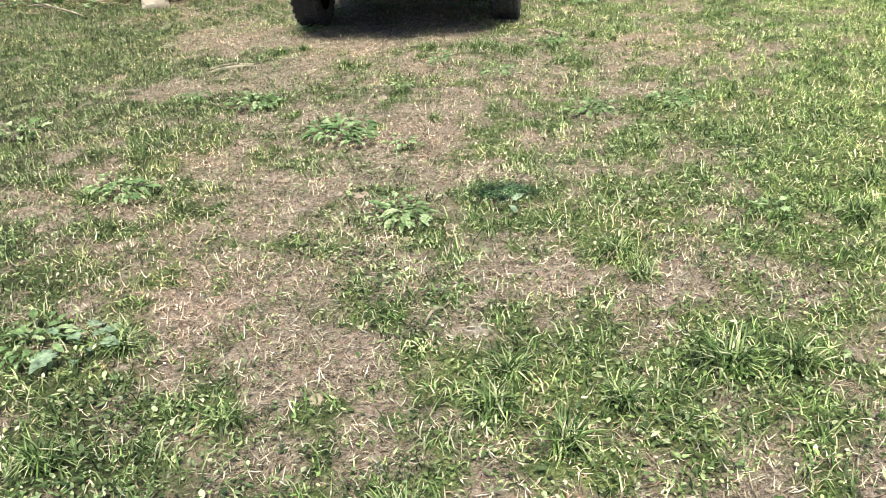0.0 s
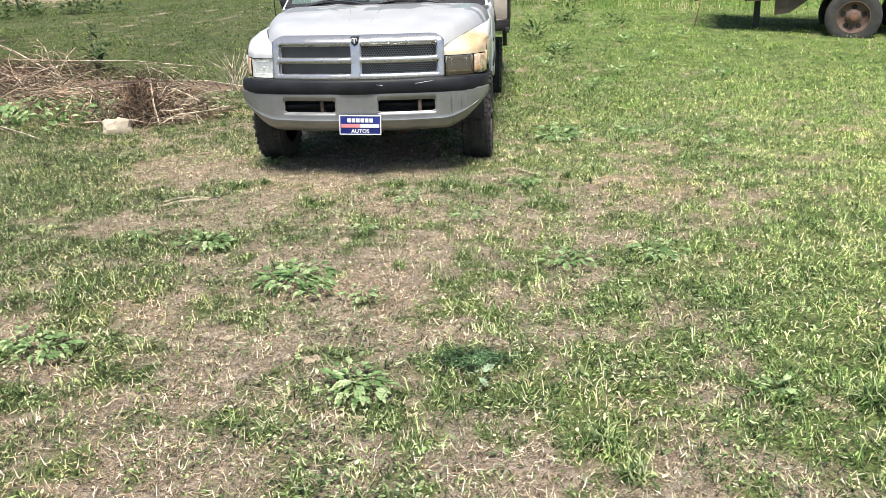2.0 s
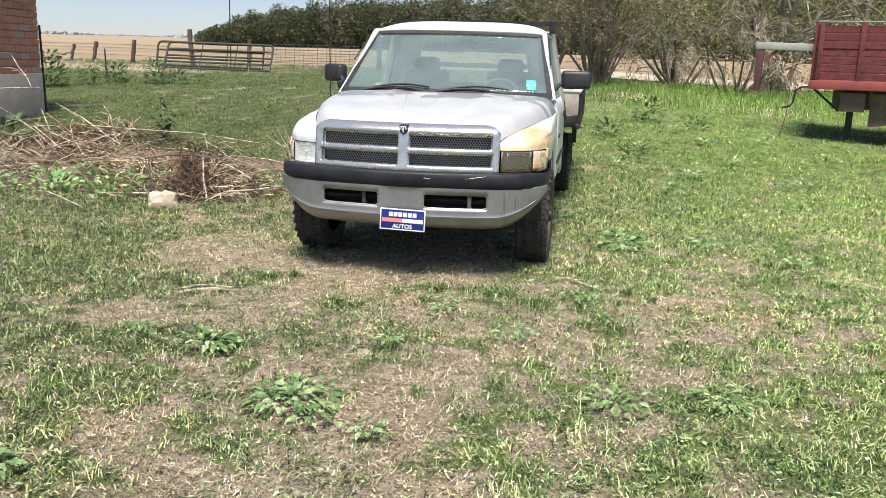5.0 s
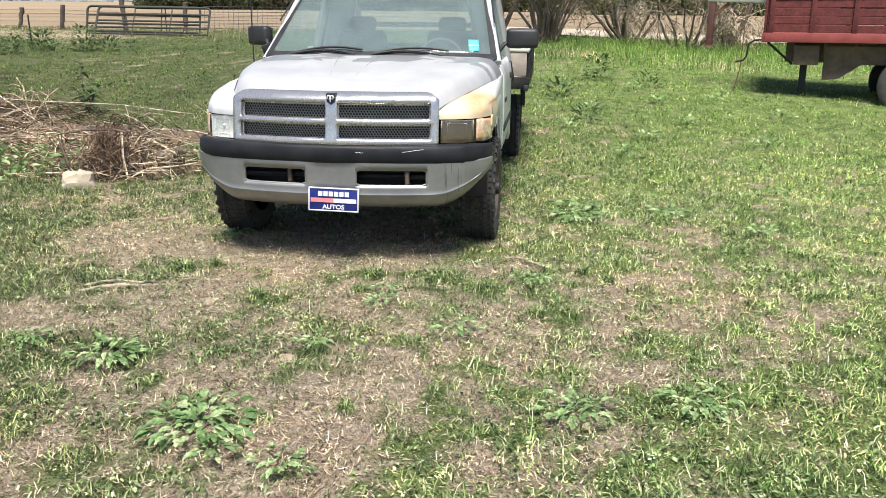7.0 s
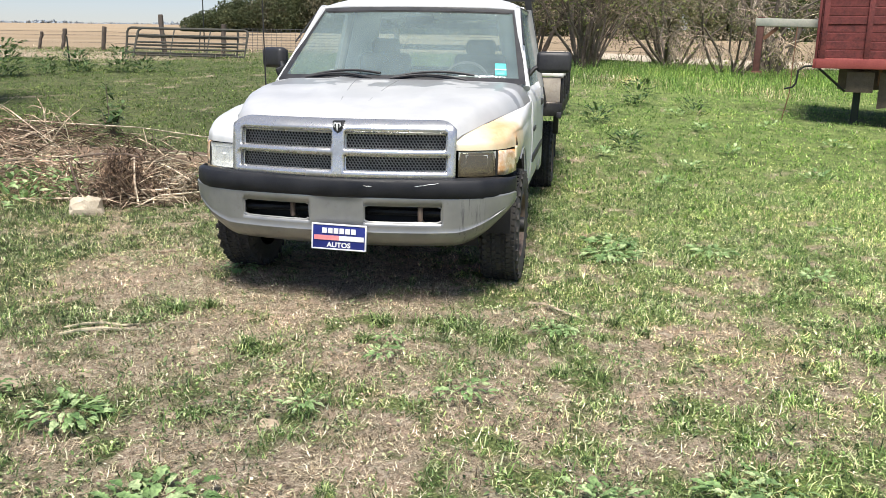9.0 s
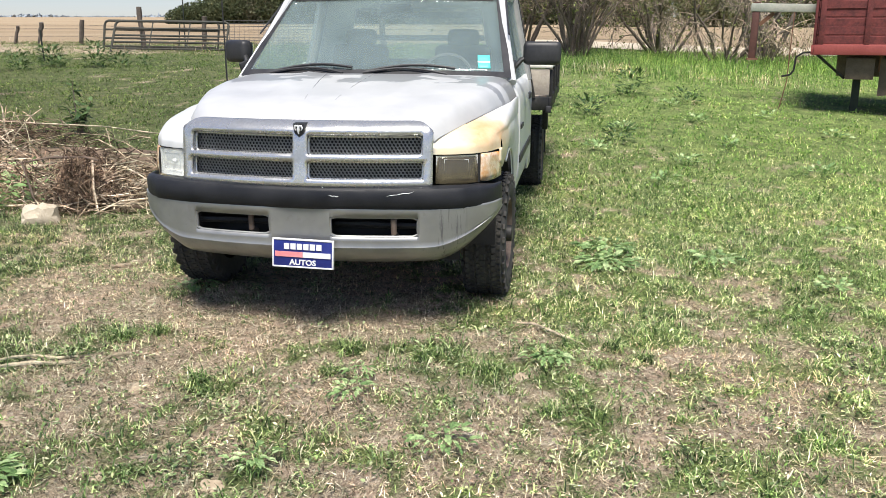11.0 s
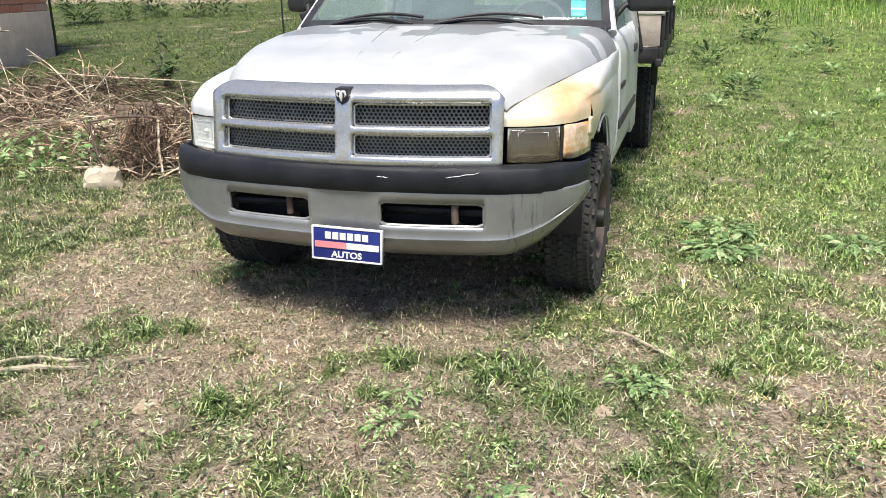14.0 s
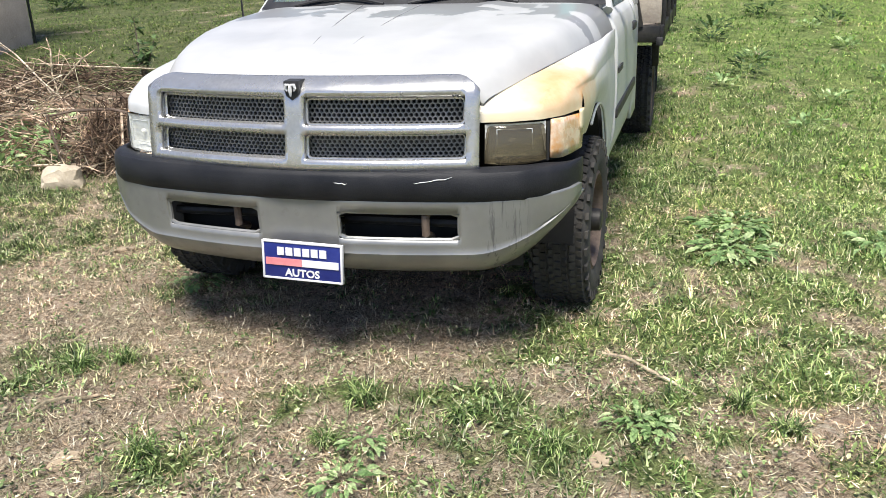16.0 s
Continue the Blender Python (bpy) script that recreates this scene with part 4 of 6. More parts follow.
def build_cab(truck):
    def shield(u, v, out=0.0):
        s = 2 * u - 1
        half = lerp(0.962, 0.815, v)
        y = lerp(1.60, 2.38, v) + lerp(0.13, 0.09, v) * s * s - out
        return (s * half, y, lerp(1.285, 1.855, v) - 0.012 * s * s)

    cab = new("cab")
    cab.parent = truck
    gl = solid(part("windscreen", surf(lambda u, v: shield(lerp(0.02, 0.98, u), lerp(0.03, 0.96, v)), 20, 10), "glass", cab, "pale green tinted windscreen, sky haze in its film colour"), 0.005)
    gl.visible_shadow = False
    edge = lambda u, v: not (0.03 < u < 0.97 and 0.055 < v < 0.945)
    part("windscreen_seal", surf(lambda u, v: shield(u, v, 0.008), 40, 30, keep=edge), "black", cab, "wide black windscreen border")
    part("tint_band", surf(lambda u, v: shield(lerp(0.04, 0.96, u), lerp(0.915, 0.95, v), 0.004), 16, 2), "dark", cab, "dark sun strip")
    st = solid(part("sticker", surf(lambda u, v: shield(lerp(0.885, 0.93, u), lerp(0.10, 0.25, v), 0.010), 4, 4), "teal", cab, "small teal sticker in the corner"), 0.002)
    part("sticker_bar", surf(lambda u, v: shield(lerp(0.885, 0.93, u), lerp(0.165, 0.18, v), 0.016), 4, 1), "plate_white", st)
    part("mirror_mount", box((0.03, 0.01, 0.02), (0.02, 2.33, 1.80)), "plate_white", cab)
    part("rear_view_mirror", box((0.24, 0.03, 0.07), (0.02, 2.42, 1.745), (0, 0, 0), 0.012), "dark", cab)

    # roof
    def roof(u, v):
        s = 2 * u - 1
        half = lerp(0.845, 0.82, v)
        y = lerp(2.36 + 0.09 * s * s, 3.46, v)
        crown = (1 - abs(s) ** 4) ** 0.5 if abs(s) < 1 else 0.0
        z = 1.858 + 0.105 * crown * (1 - (1 - v) ** 4.5) * (1 - 0.5 * v ** 8) - 0.02 * abs(s) ** 6
        return (s * half, y, z)
    solid(part("roof", surf(roof, 36, 20), "paint", cab, "white painted cab roof"), 0.03)

    for side in (-1, 1):
        # pillars and door frame
        a_p = [(side * lerp(0.966, 0.818, t), lerp(1.74, 2.44, t), lerp(1.24, 1.825, t)) for t in (0, 0.25, 0.5, 0.75, 1)]
        part("a_pillar", tube(a_p, [0.03, 0.026, 0.024, 0.025, 0.028], 8), "paint", cab, "white windscreen pillar")
        b_p = [(side * lerp(0.965, 0.82, t), lerp(3.30, 3.36, t), lerp(1.18, 1.86, t)) for t in (0, 0.5, 1)]
        part("b_pillar", tube(b_p, 0.05, 8), "dash", cab)
        rail = [(side * 0.820, lerp(2.46, 3.40, t), 1.838) for t in (0, 0.5, 1)]
        part("roof_rail", tube(rail, 0.024, 8), "paint", cab)
        part("drip_rail", tube([(side * 0.915, 2.02, 1.56), (side * 0.842, 2.48, 1.848), (side * 0.842, 3.36, 1.852)], 0.007, 6), "black", cab)

        def door(u, v):
            y = lerp(1.755, 3.06, u)
            z = lerp(0.46, 1.235, v)
            x = 1.012 + 0.012 * math.sin(v * math.pi) - 0.05 * max(0.0, (v - 0.80) / 0.2) ** 2 - 0.03 * max(0, (0.2 - v) / 0.2)
            return (side * x, y, z)
        dr = solid(part("door", surf(door, 14, 16), "paint", truck, "white pickup door"), 0.03, 1.0 if side < 0 else -1.0)
        part("door_handle", box((0.03, 0.16, 0.05), (side * 1.02, 2.88, 1.08), (0, 0, 0), 0.01), "black", dr, "black pull handle")
        part("side_moulding", box((0.016, 1.26, 0.05), (side * 1.026, 2.40, 0.70), (0, 0, 0), 0.006), "black", dr)

        def corner(u, v):
            y = lerp(3.07, 3.50, u)
            return (side * (1.008 - 0.04 * max(0.0, (v - 0.8) / 0.2) ** 2), y, lerp(0.46, 1.24, v))
        solid(part("cab_corner", surf(corner, 6, 10), "paint", cab), 0.03, 1.0 if side < 0 else -1.0)

        def pane(u, v):
            yb = lerp(1.92, 3.26, u)
            yt = lerp(2.50, 3.32, u)
            return (side * lerp(0.965, 0.832, v), lerp(yb, yt, v), lerp(1.24, 1.85, v))
        g2 = solid(part("side_window", surf(pane, 8, 6), "glass", cab, "door window glass"), 0.005)
        g2.visible_shadow = False
        # towing mirror
        mir = new("wing_mirror")
        mir.parent = truck
        mir.matrix_basis = pose(side * 1.145, 2.16, 1.455, 0, 0, -38 if side < 0 else 0)
        part("mirror_shell", box((0.27, 0.10, 0.165), bevel=0.035, seg=3), "black", mir, "black plastic towing mirror")
        part("mirror_glass", box((0.23, 0.006, 0.13), (0, 0.052, 0)), "lens", mir)
        part("mirror_arm", tube([(-side * 0.09, 0.0, -0.02), (-side * 0.15, -0.03, -0.05), (-side * 0.19, -0.04, -0.10)], 0.018, 8), "black", mir)
        part("mirror_foot", box((0.03, 0.12, 0.10), (-side * 0.20, -0.05, -0.11), (20, 0, 0), 0.012), "black", mir)

    # back wall with its window
    back = surf(lambda u, v: (lerp(-0.96, 0.96, u) * (1 - 0.17 * max(0, v - 0.55) / 0.45), 3.50 - 0.06 * v, lerp(0.5, 1.90, v)), 24, 24, keep=lambda u, v: not (0.16 < u < 0.84 and 0.60 < v < 0.93))
    solid(part("back_wall", back, "paint", cab), 0.03)
    g3 = solid(part("rear_window", surf(lambda u, v: (lerp(-0.66, 0.66, u), 3.47, lerp(1.33, 1.81, v)), 4, 4), "glass", cab), 0.005)
    g3.visible_shadow = False
    part("cab_floor", box((1.86, 1.8, 0.05), (0, 2.6, 0.52)), "dark", cab)
    part("firewall", box((1.84, 0.04, 0.72), (0, 1.74, 0.88)), "dark", cab)
    # cowl under the wipers
    cowl = surf(lambda u, v: ((2 * u - 1) * 0.88, lerp(1.58, 1.72, v) + 0.10 * (2 * u - 1) ** 2, 1.275 - 0.014 * (2 * u - 1) ** 2 - 0.01 * v), 20, 2)
    solid(part("cowl", cowl, "black", cab, "black cowl panel"), 0.02)
    for x0, x1, lift in ((-0.66, -0.12, 0.0), (-0.02, 0.55, 0.0)):
        def on(x, h):
            u = (x / 0.9 + 1) / 2
            p = shield(u, h, 0.035)
            return p
        w = part("wiper", tube([on(lerp(x0, x1, k / 8), 0.045 + 0.10 * math.sin(k / 8 * math.pi * 0.75) * (1 - 0.35 * k / 8)) for k in range(9)], 0.010, 6), "black", cab, "black windscreen wiper")
        part("wiper_blade", tube([on(lerp(x0 - 0.02, x1 - 0.05, k / 8), 0.03 + 0.055 * math.sin(k / 8 * math.pi)) for k in range(9)], 0.008, 6), "black", w)
    # inside
    def dash(u, v):
        return ((2 * u - 1) * 0.88, lerp(1.74, 2.16, v) + 0.08 * (2 * u - 1) ** 2, 1.235 + 0.05 * math.sin(v * math.pi) - 0.10 * max(0, v - 0.75) / 0.25)
    solid(part("dashboard", surf(dash, 24, 12), "dash", cab, "pale grey dashboard"), 0.05)
    part("instrument_hood", box((0.42, 0.16, 0.08), (0.42, 2.06, 1.275), (0, 0, 0), 0.03), "dash", cab)
    ring = [(0.42 + 0.19 * math.cos(a), 2.36 + 0.06 * math.sin(a), 1.24 + 0.17 * math.sin(a)) for a in [2 * math.pi * k / 20 for k in range(22)]]
    sw = part("steering_wheel", tube(ring, 0.014, 6, cap=False), "cloth", cab, "grey steering wheel")
    part("spoke", tube([(0.25, 2.36, 1.24), (0.42, 2.33, 1.23), (0.59, 2.36, 1.24)], 0.018, 6), "cloth", sw)
    for x in (-0.44, 0.44):
        seat = new("seat")
        seat.parent = cab
        part("seat_base", box((0.56, 0.52, 0.20), (x, 2.76, 0.90), (4, 0, 0), 0.06, seg=3), "cloth", seat)
        part("seat_back", box((0.48, 0.15, 0.56), (x, 3.10, 1.20), (-12, 0, 0), 0.06, seg=3), "cloth", seat, "dark grey seat back")
        part("headrest", box((0.27, 0.10, 0.15), (x, 3.16, 1.53), (-10, 0, 0), 0.05, seg=3), "cloth", seat, "dark grey headrest")
    # aerial
    aer = part("aerial", tube([(-1.0, 1.62, 1.05), (-1.03, 1.63, 1.25), (-1.045, 1.64, 2.15)], [0.011, 0.006, 0.004], 6), "black_steel", truck, "thin black radio aerial")
    part("aerial_base", lathe([(0.0, 0.022), (0.03, 0.016), (0.03, 0.0)], 12, m=pose(-1.0, 1.62, 1.06, 0, -90, 0)), "black", aer)
    # fender name badge: plain bars
    for k in range(4):
        part("name_bar", box((0.008, 0.05, 0.035), (1.032, 1.80 + 0.062 * k, 0.93)), "black", truck, "small dark emblem bar")


def build_under(truck):
    for x in (-0.42, 0.42):
        part("frame_rail", box((0.08, 6.1, 0.16), (x, 3.5, 0.58)), "dark", truck, "black chassis rail")
    for y in (1.0, 4.93):
        ax = part("axle", tube([(-0.85, y, 0.385), (0.85, y, 0.385)], 0.05, 10), "rust", truck, "rusty axle tube")
        part("differential", lathe([(-0.16, 0.06), (-0.10, 0.14), (0.0, 0.17), (0.10, 0.14), (0.16, 0.06)], 18, m=pose(0.22, y, 0.385)), "rust", ax)
    part("tie_rod", tube([(-0.8, 0.85, 0.36), (0.8, 0.85, 0.36)], 0.018, 8), "dark", truck)
    part("radiator", box((1.2, 0.1, 0.5), (0, 0.45, 0.75)), "dark", truck)
    part("engine_bay", box((1.3, 0.9, 0.4), (0, 1.05, 0.82)), "dark", truck)
    part("oil_pan", box((0.45, 0.8, 0.25), (0, 1.25, 0.52), (0, 0, 0), 0.05), "dark", truck)


def build_flatbed(truck):
    bed = new("flatbed")
    bed.parent = truck
    part("bed_deck", box((2.30, 2.95, 0.06), (0, 5.20, 1.0), (0, 0, 0), 0.006), "grey_wood", bed, "weathered wooden flatbed deck")
    for x in (-1.15, 1.15):
        part("side_rail", box((0.05, 2.95, 0.12), (x, 5.20, 0.98), (0, 0, 0), 0.008), "black_steel", bed, "black steel side rail")
    part("front_rail", box((2.3, 0.05, 0.12), (0, 3.73, 0.98), (0, 0, 0), 0.008), "black_steel", bed)
    for side in (-1, 1):
        for k, z in enumerate((1.085, 1.225)):
            part("side_board", box((0.035, 2.85, 0.128), (side * 1.13, 5.22, z), (0, 0, 0), 0.005), "grey_wood", bed, "weathered grey side board")
        part("top_cap", box((0.09, 2.88, 0.03), (side * 1.13, 5.22, 1.31), (0, 0, 0), 0.006), "beige", bed, "off-white capping strip")
        for y in (3.85, 4.7, 5.6, 6.5):
            part("stake", box((0.03, 0.06, 0.36), (side * 1.165, y, 1.10), (0, 0, 0), 0.004), "black_steel", bed)
        part("board_end", box((0.30, 0.03, 0.24), (side * 1.0, 3.80, 1.17), (0, 0, 0), 0.005), "grey_wood", bed)
        part("front_cap", box((0.34, 0.05, 0.03), (side * 1.0, 3.80, 1.31), (0, 0, 0), 0.006), "beige", bed)
        part("mud_flap", box((0.28, 0.012, 0.42), (side * 0.93, 5.45, 0.52)), "black", bed, "black rubber mud flap")
        part("bracket", box((0.05, 0.10, 0.22), (side * 1.12, 3.82, 0.86), (18, 0, 0), 0.006), "black_steel", bed)
        part("marker_lamp", box((0.05, 0.04, 0.06), (side * 1.15, 3.70, 0.93), (0, 0, 0), 0.01), "black", bed)
    rack = new("headache_rack")
    rack.parent = truck
    for x0, x1 in ((-1.0, -0.88), (1.0, 0.80)):
        part("rack_post", tube([(x0, 3.72, 1.0), (x1, 3.72, 2.01)], 0.040, 4), "black_steel", rack, "black square steel post")
    for z in (1.99, 1.73, 1.53, 1.32):
        part("rack_bar", box((1.80, 0.045, 0.05), (-0.03, 3.72, z)), "black_steel", rack, "black rack crossbar")


BODY_FROM = (0.44, 0.757, 0.79, 0.893, 0.937, 1.037, 1.073, 1.30, 1.855, 2.02)
BODY_TO = (0.46, 0.803, 0.844, 0.934, 0.968, 1.064, 1.104, 1.325, 1.883, 2.045)
BUMPER_FROM = (0.375, 0.508, 0.622, 0.655)
BUMPER_TO = (0.402, 0.545, 0.652, 0.715)


def settle(truck):
    """Sets bumper, front and cab at their heights over the axles."""
    for ob in truck.children_recursive:
        if ob.type != "MESH":
            continue
        line = {ob.name.split(".")[0]}
        up = ob
        while up.parent:
            up = up.parent
            line.add(up.name.split(".")[0])
        if line & {"plate", "wing_mirror", "flatbed", "bumper_pad", "tie_rod", "axle", "frame_rail", "air_dam"}:
            continue
        old, now = (BUMPER_FROM, BUMPER_TO) if "bumper" in line else (BODY_FROM, BODY_TO)
        co = np.empty(len(ob.data.vertices) * 3, dtype=np.float32)
        ob.data.vertices.foreach_get("co", co)
        z = co[2::3]
        co[2::3] = z + np.interp(z, old, np.subtract(now, old))
        ob.data.vertices.foreach_set("co", co)
        ob.data.update()


def build_truck():
    truck = thing("pickup_truck", "old white pickup with chalky paint, rust stain, chrome grille and flatbed", "pickup truck", pose(-1.195, 7.32, 0.0, 0, 0, -1.0))
    build_hood(truck)
    build_fender(truck, 1, "fender")
    build_fender(truck, -1, "paint")
    build_grille(truck)
    build_lamps(truck)
    build_bumper(truck)
    build_cab(truck)
    build_under(truck)
    build_flatbed(truck)
    settle(truck)
    for y, front in ((1.0, True), (4.93, False)):
        for side in (-1, 1):
            build_wheel(truck, side * (0.905 if front else 0.935), y, side, front)
    return truck


truck = build_truck()


def ground_z(x, y):
    return float(height(x, y))


# ---- the stake trailer ----
def build_trailer():
    base = 0.24
    tr = thing("stake_trailer", "gooseneck farm trailer with worn red board sides and rusty frame", "trailer", pose(4.19, 18.2, base, 0, 0, -16))
    L, W = 4.9, 2.1
    part("side_rail", box((L, 0.09, 0.16), (L / 2, 0.0, 1.14), (0, 0, 0), 0.008), "red_paint", tr, "brighter red lower rail")
    part("side_rail", box((L, 0.09, 0.16), (L / 2, W, 1.14), (0, 0, 0), 0.008), "red_paint", tr)
    part("front_rail", box((0.09, W, 0.16), (0.0, W / 2, 1.14), (0, 0, 0), 0.008), "red_paint", tr)
    part("deck", box((L - 0.1, W - 0.1, 0.06), (L / 2, W / 2, 1.12)), "brown_steel", tr, "brown plank deck")
    rng = random.Random(5)
    for k in range(7):
        z = 1.29 + 0.141 * k
        for v in (0.02, W - 0.02):
            part("side_board", box((L - 0.04, 0.03, 0.126), (L / 2, v, z), (rng.uniform(-3, 3), rng.uniform(-0.35, 0.35), rng.uniform(-0.2, 0.2)), 0.006, seg=1), "red_wood", tr, "worn dark red board")
        part("front_board", box((0.03, W - 0.04, 0.126), (0.03, W / 2, z), (rng.uniform(-0.2, 0.2), 0, 0), 0.004, seg=1), "red_wood", tr)
    n = 8
    for k in range(n):
        u = 0.09 + k * 0.675
        for v in (-0.015, W + 0.015):
            part("stake", box((0.085, 0.04, 1.03), (u, v, 1.735), (0, 0, 0), 0.006), "red_wood", tr, "red upright stake")
    for v in (0.04, 0.7, 1.4, 2.06):
        part("stake", box((0.04, 0.085, 1.03), (-0.01, v, 1.735), (0, 0, 0), 0.006), "red_wood", tr)
    part("top_strip", box((L, 0.05, 0.02), (L / 2, 0.005, 2.255), (0, 0.2, 0), 0.004), "pale_wood", tr, "bleached top edge")
    for v in (0.45, 1.65):
        part("frame_beam", box((L - 0.45, 0.12, 0.34), (L / 2 + 0.15, v, 0.88), (0, 0, 0), 0.008), "brown_steel", tr, "brown weathered chassis beam")
    part("front_box", box((0.42, 1.5, 0.34), (0.72, 0.9, 0.84), (0, 0, 0), 0.01), "brown_steel", tr)
    for u in (1.02, 1.52, 3.2):
        part("cross_rib", box((0.05, 0.06, 0.26), (u, 0.34, 0.92)), "rust", tr)
    bm = bmesh.new()
    outline = [(1.02, 0.40), (1.30, 0.44), (1.62, 0.68), (2.4, 0.70), (2.4, 1.0), (1.02, 1.0)]
    a = [bm.verts.new((u, 0.30, z)) for u, z in outline]
    b = [bm.verts.new((u, 0.34, z)) for u, z in outline]
    bm.faces.new(a)
    bm.faces.new(b[::-1])
    for k in range(len(a)):
        bm.faces.new((a[k], a[(k + 1) % len(a)], b[(k + 1) % len(a)], b[k]))
    part("skirt_plate", bm, "brown_steel", tr, "notched brown skirt plate")
    leg = part("jack_leg", box((0.12, 0.12, 0.80), (0.70, 0.55, 0.33), (0, 0, 0), 0.01), "tpost", tr, "dark steel landing leg")
    part("jack_foot", box((0.2, 0.2, 0.03), (0.70, 0.55, -0.06)), "tpost", leg)
    part("brace", tube([(0.06, 0.0, 1.06), (0.50, 0.2, 0.68)], 0.022, 6), "black_steel", tr, "black diagonal brace")
    part("crank", tube([(0.02, 0.1, 1.10), (-0.16, 0.06, 1.09), (-0.26, 0.05, 1.02), (-0.28, 0.05, 0.80), (-0.33, 0.05, 0.73), (-0.46, 0.05, 0.70)], 0.017, 6), "black_steel", tr, "bent black crank rod")
    part("chain", tube([(-0.36, 0.3, 1.75), (-0.37, 0.28, 1.2), (-0.38, 0.25, 0.6), (-0.48, 0.2, 0.05)], 0.009, 5), "rust", tr, "thin rusty chain")
    part("neck_beam", box((1.25, 0.16, 0.14), (-0.48, 0.95, 1.83), (0, 1.5, 0), 0.012), "pale_wood", tr, "lichened pale neck beam")
    post = part("neck_post", box((0.12, 0.14, 0.98), (-1.02, 0.95, 1.45), (0, 1, 0), 0.01), "post_red", tr, "dark red-brown gooseneck post")
    part("post_foot", box((0.18, 0.18, 0.03), (-1.02, 0.95, 0.96)), "rust", post)
    part("gusset", tube([(-0.95, 0.95, 1.55), (-0.72, 0.95, 1.75)], 0.045, 4), "rust", post)
    for u, v in ((2.40, 0.10), (2.40, W - 0.14), (3.56, 0.10), (3.56, W - 0.14)):
        wheel = new("wheel")
        wheel.parent = tr
        wheel.matrix_basis = pose(u, v, 0.36, 0, 0, 90 if v > 1 else -90)
        prof = [(-0.11, 0.30), (-0.125, 0.38), (-0.115, 0.46), (-0.09, 0.49), (0.09, 0.49), (0.115, 0.46), (0.125, 0.38), (0.11, 0.30), (0.09, 0.285)]
        part("tyre", lathe(prof, 40), "tyre", wheel, "cracked black truck tyre")
        part("rim", lathe([(0.105, 0.30), (0.11, 0.285), (0.06, 0.265), (0.03, 0.22), (0.03, 0.15), (0.075, 0.11), (0.09, 0.07), (0.09, 0.0)], 30), "trailer_rim", wheel, "brown spoked steel rim")
        for k in range(5):
            an = 2 * math.pi * k / 5 + 0.3
            # near-black disc in place of each hole's shade
            part("rim_hole", lathe([(0.036, 0.0), (0.04, 0.05)], 12, m=pose(0, 0.19 * math.cos(an), 0.19 * math.sin(an))), "dark", wheel)
        part("hub", lathe([(0.08, 0.065), (0.14, 0.06), (0.15, 0.0)], 16), "rust", wheel)
    part("axle", tube([(2.40, 0.1, 0.36), (2.40, W - 0.1, 0.36)], 0.06, 8), "rust", tr)
    part("axle", tube([(3.56, 0.1, 0.36), (3.56, W - 0.1, 0.36)], 0.06, 8), "rust", tr)
    return tr


build_trailer()
spare = thing("spare_tyre", "old black tyre lying on the trailer load", "tyre", pose(6.55, 18.15, 2.45, 0, -78, 10))
part("tyre", lathe([(-0.10, 0.27), (-0.12, 0.36), (-0.09, 0.44), (0.09, 0.44), (0.12, 0.36), (0.10, 0.27), (-0.10, 0.27)], 32), "tyre", spare)
part("rim", lathe([(0.06, 0.27), (0.02, 0.2), (0.03, 0.0)], 24), "rim", spare)
load = thing("load_board", "pale weathered boards heaped in the trailer", "boards", pose(6.1, 18.0, 1.73, 0, 0, -16))
for k in range(12):
    part("board", box((2.6, 0.22, 0.05), (0.6, 0.02 * (k % 3), 0.06 * k), (0, -0.6 - 0.1 * k, 2 * (k % 4)), 0.005), "grey_wood", load)


# ---- gates, posts and wire ----
def build_gate(name_label, m, length, high, bars):
    g = thing("farm_gate", name_label, "gate", m, "tube gates by the fence")
    r = 0.12
    ring = [(0, 0), (0, high - r), (r * 0.3, high - r * 0.3), (r, high), (length - r, high), (length - r * 0.3, high - r * 0.3), (length, high - r), (length + 0.0, 0), (0, 0)]
    part("gate_frame", tube([(x, 0, z) for x, z in ring], 0.036, 8, cap=False), "gate", g, "oxidised tube frame")
    for k in range(1, bars):
        z = high * (k / bars) ** 1.15
        part("gate_bar", tube([(0, 0, z), (length, 0, z)], 0.030, 6), "gate", g)
    for x in (length * 0.33, length * 0.66):
        part("gate_upright", box((0.035, 0.012, high), (x, 0, high / 2)), "gate", g)
    return g


build_gate("dark tube farm gate leaning on a fence post", pose(-13.62, 27.9, ground_z(-13.5, 27.9) - 0.26, -14, 0.6, 2), 3.55, 1.18, 5)
build_gate("second tube farm gate tilted against the first", pose(-13.1, 27.3, ground_z(-13.0, 27.3) - 0.20, -30, 0.6, 3), 3.45, 1.26, 6)


def build_wood_post(x, y, high, r, lean, turn, label):
    p = thing("fence_post", label, "fence post", pose(x, y, ground_z(x, y) - 0.12, 0, lean, turn), "leaning wooden fence posts")
    rng = random.Random(int(x * 100))
    pts = [(rng.uniform(-0.02, 0.02), rng.uniform(-0.02, 0.02), (high + 0.12) * k / 6) for k in range(7)]
    part("post_wood", tube(pts, [r * rng.uniform(0.85, 1.15) for _ in pts], 7), "old_wood", p)


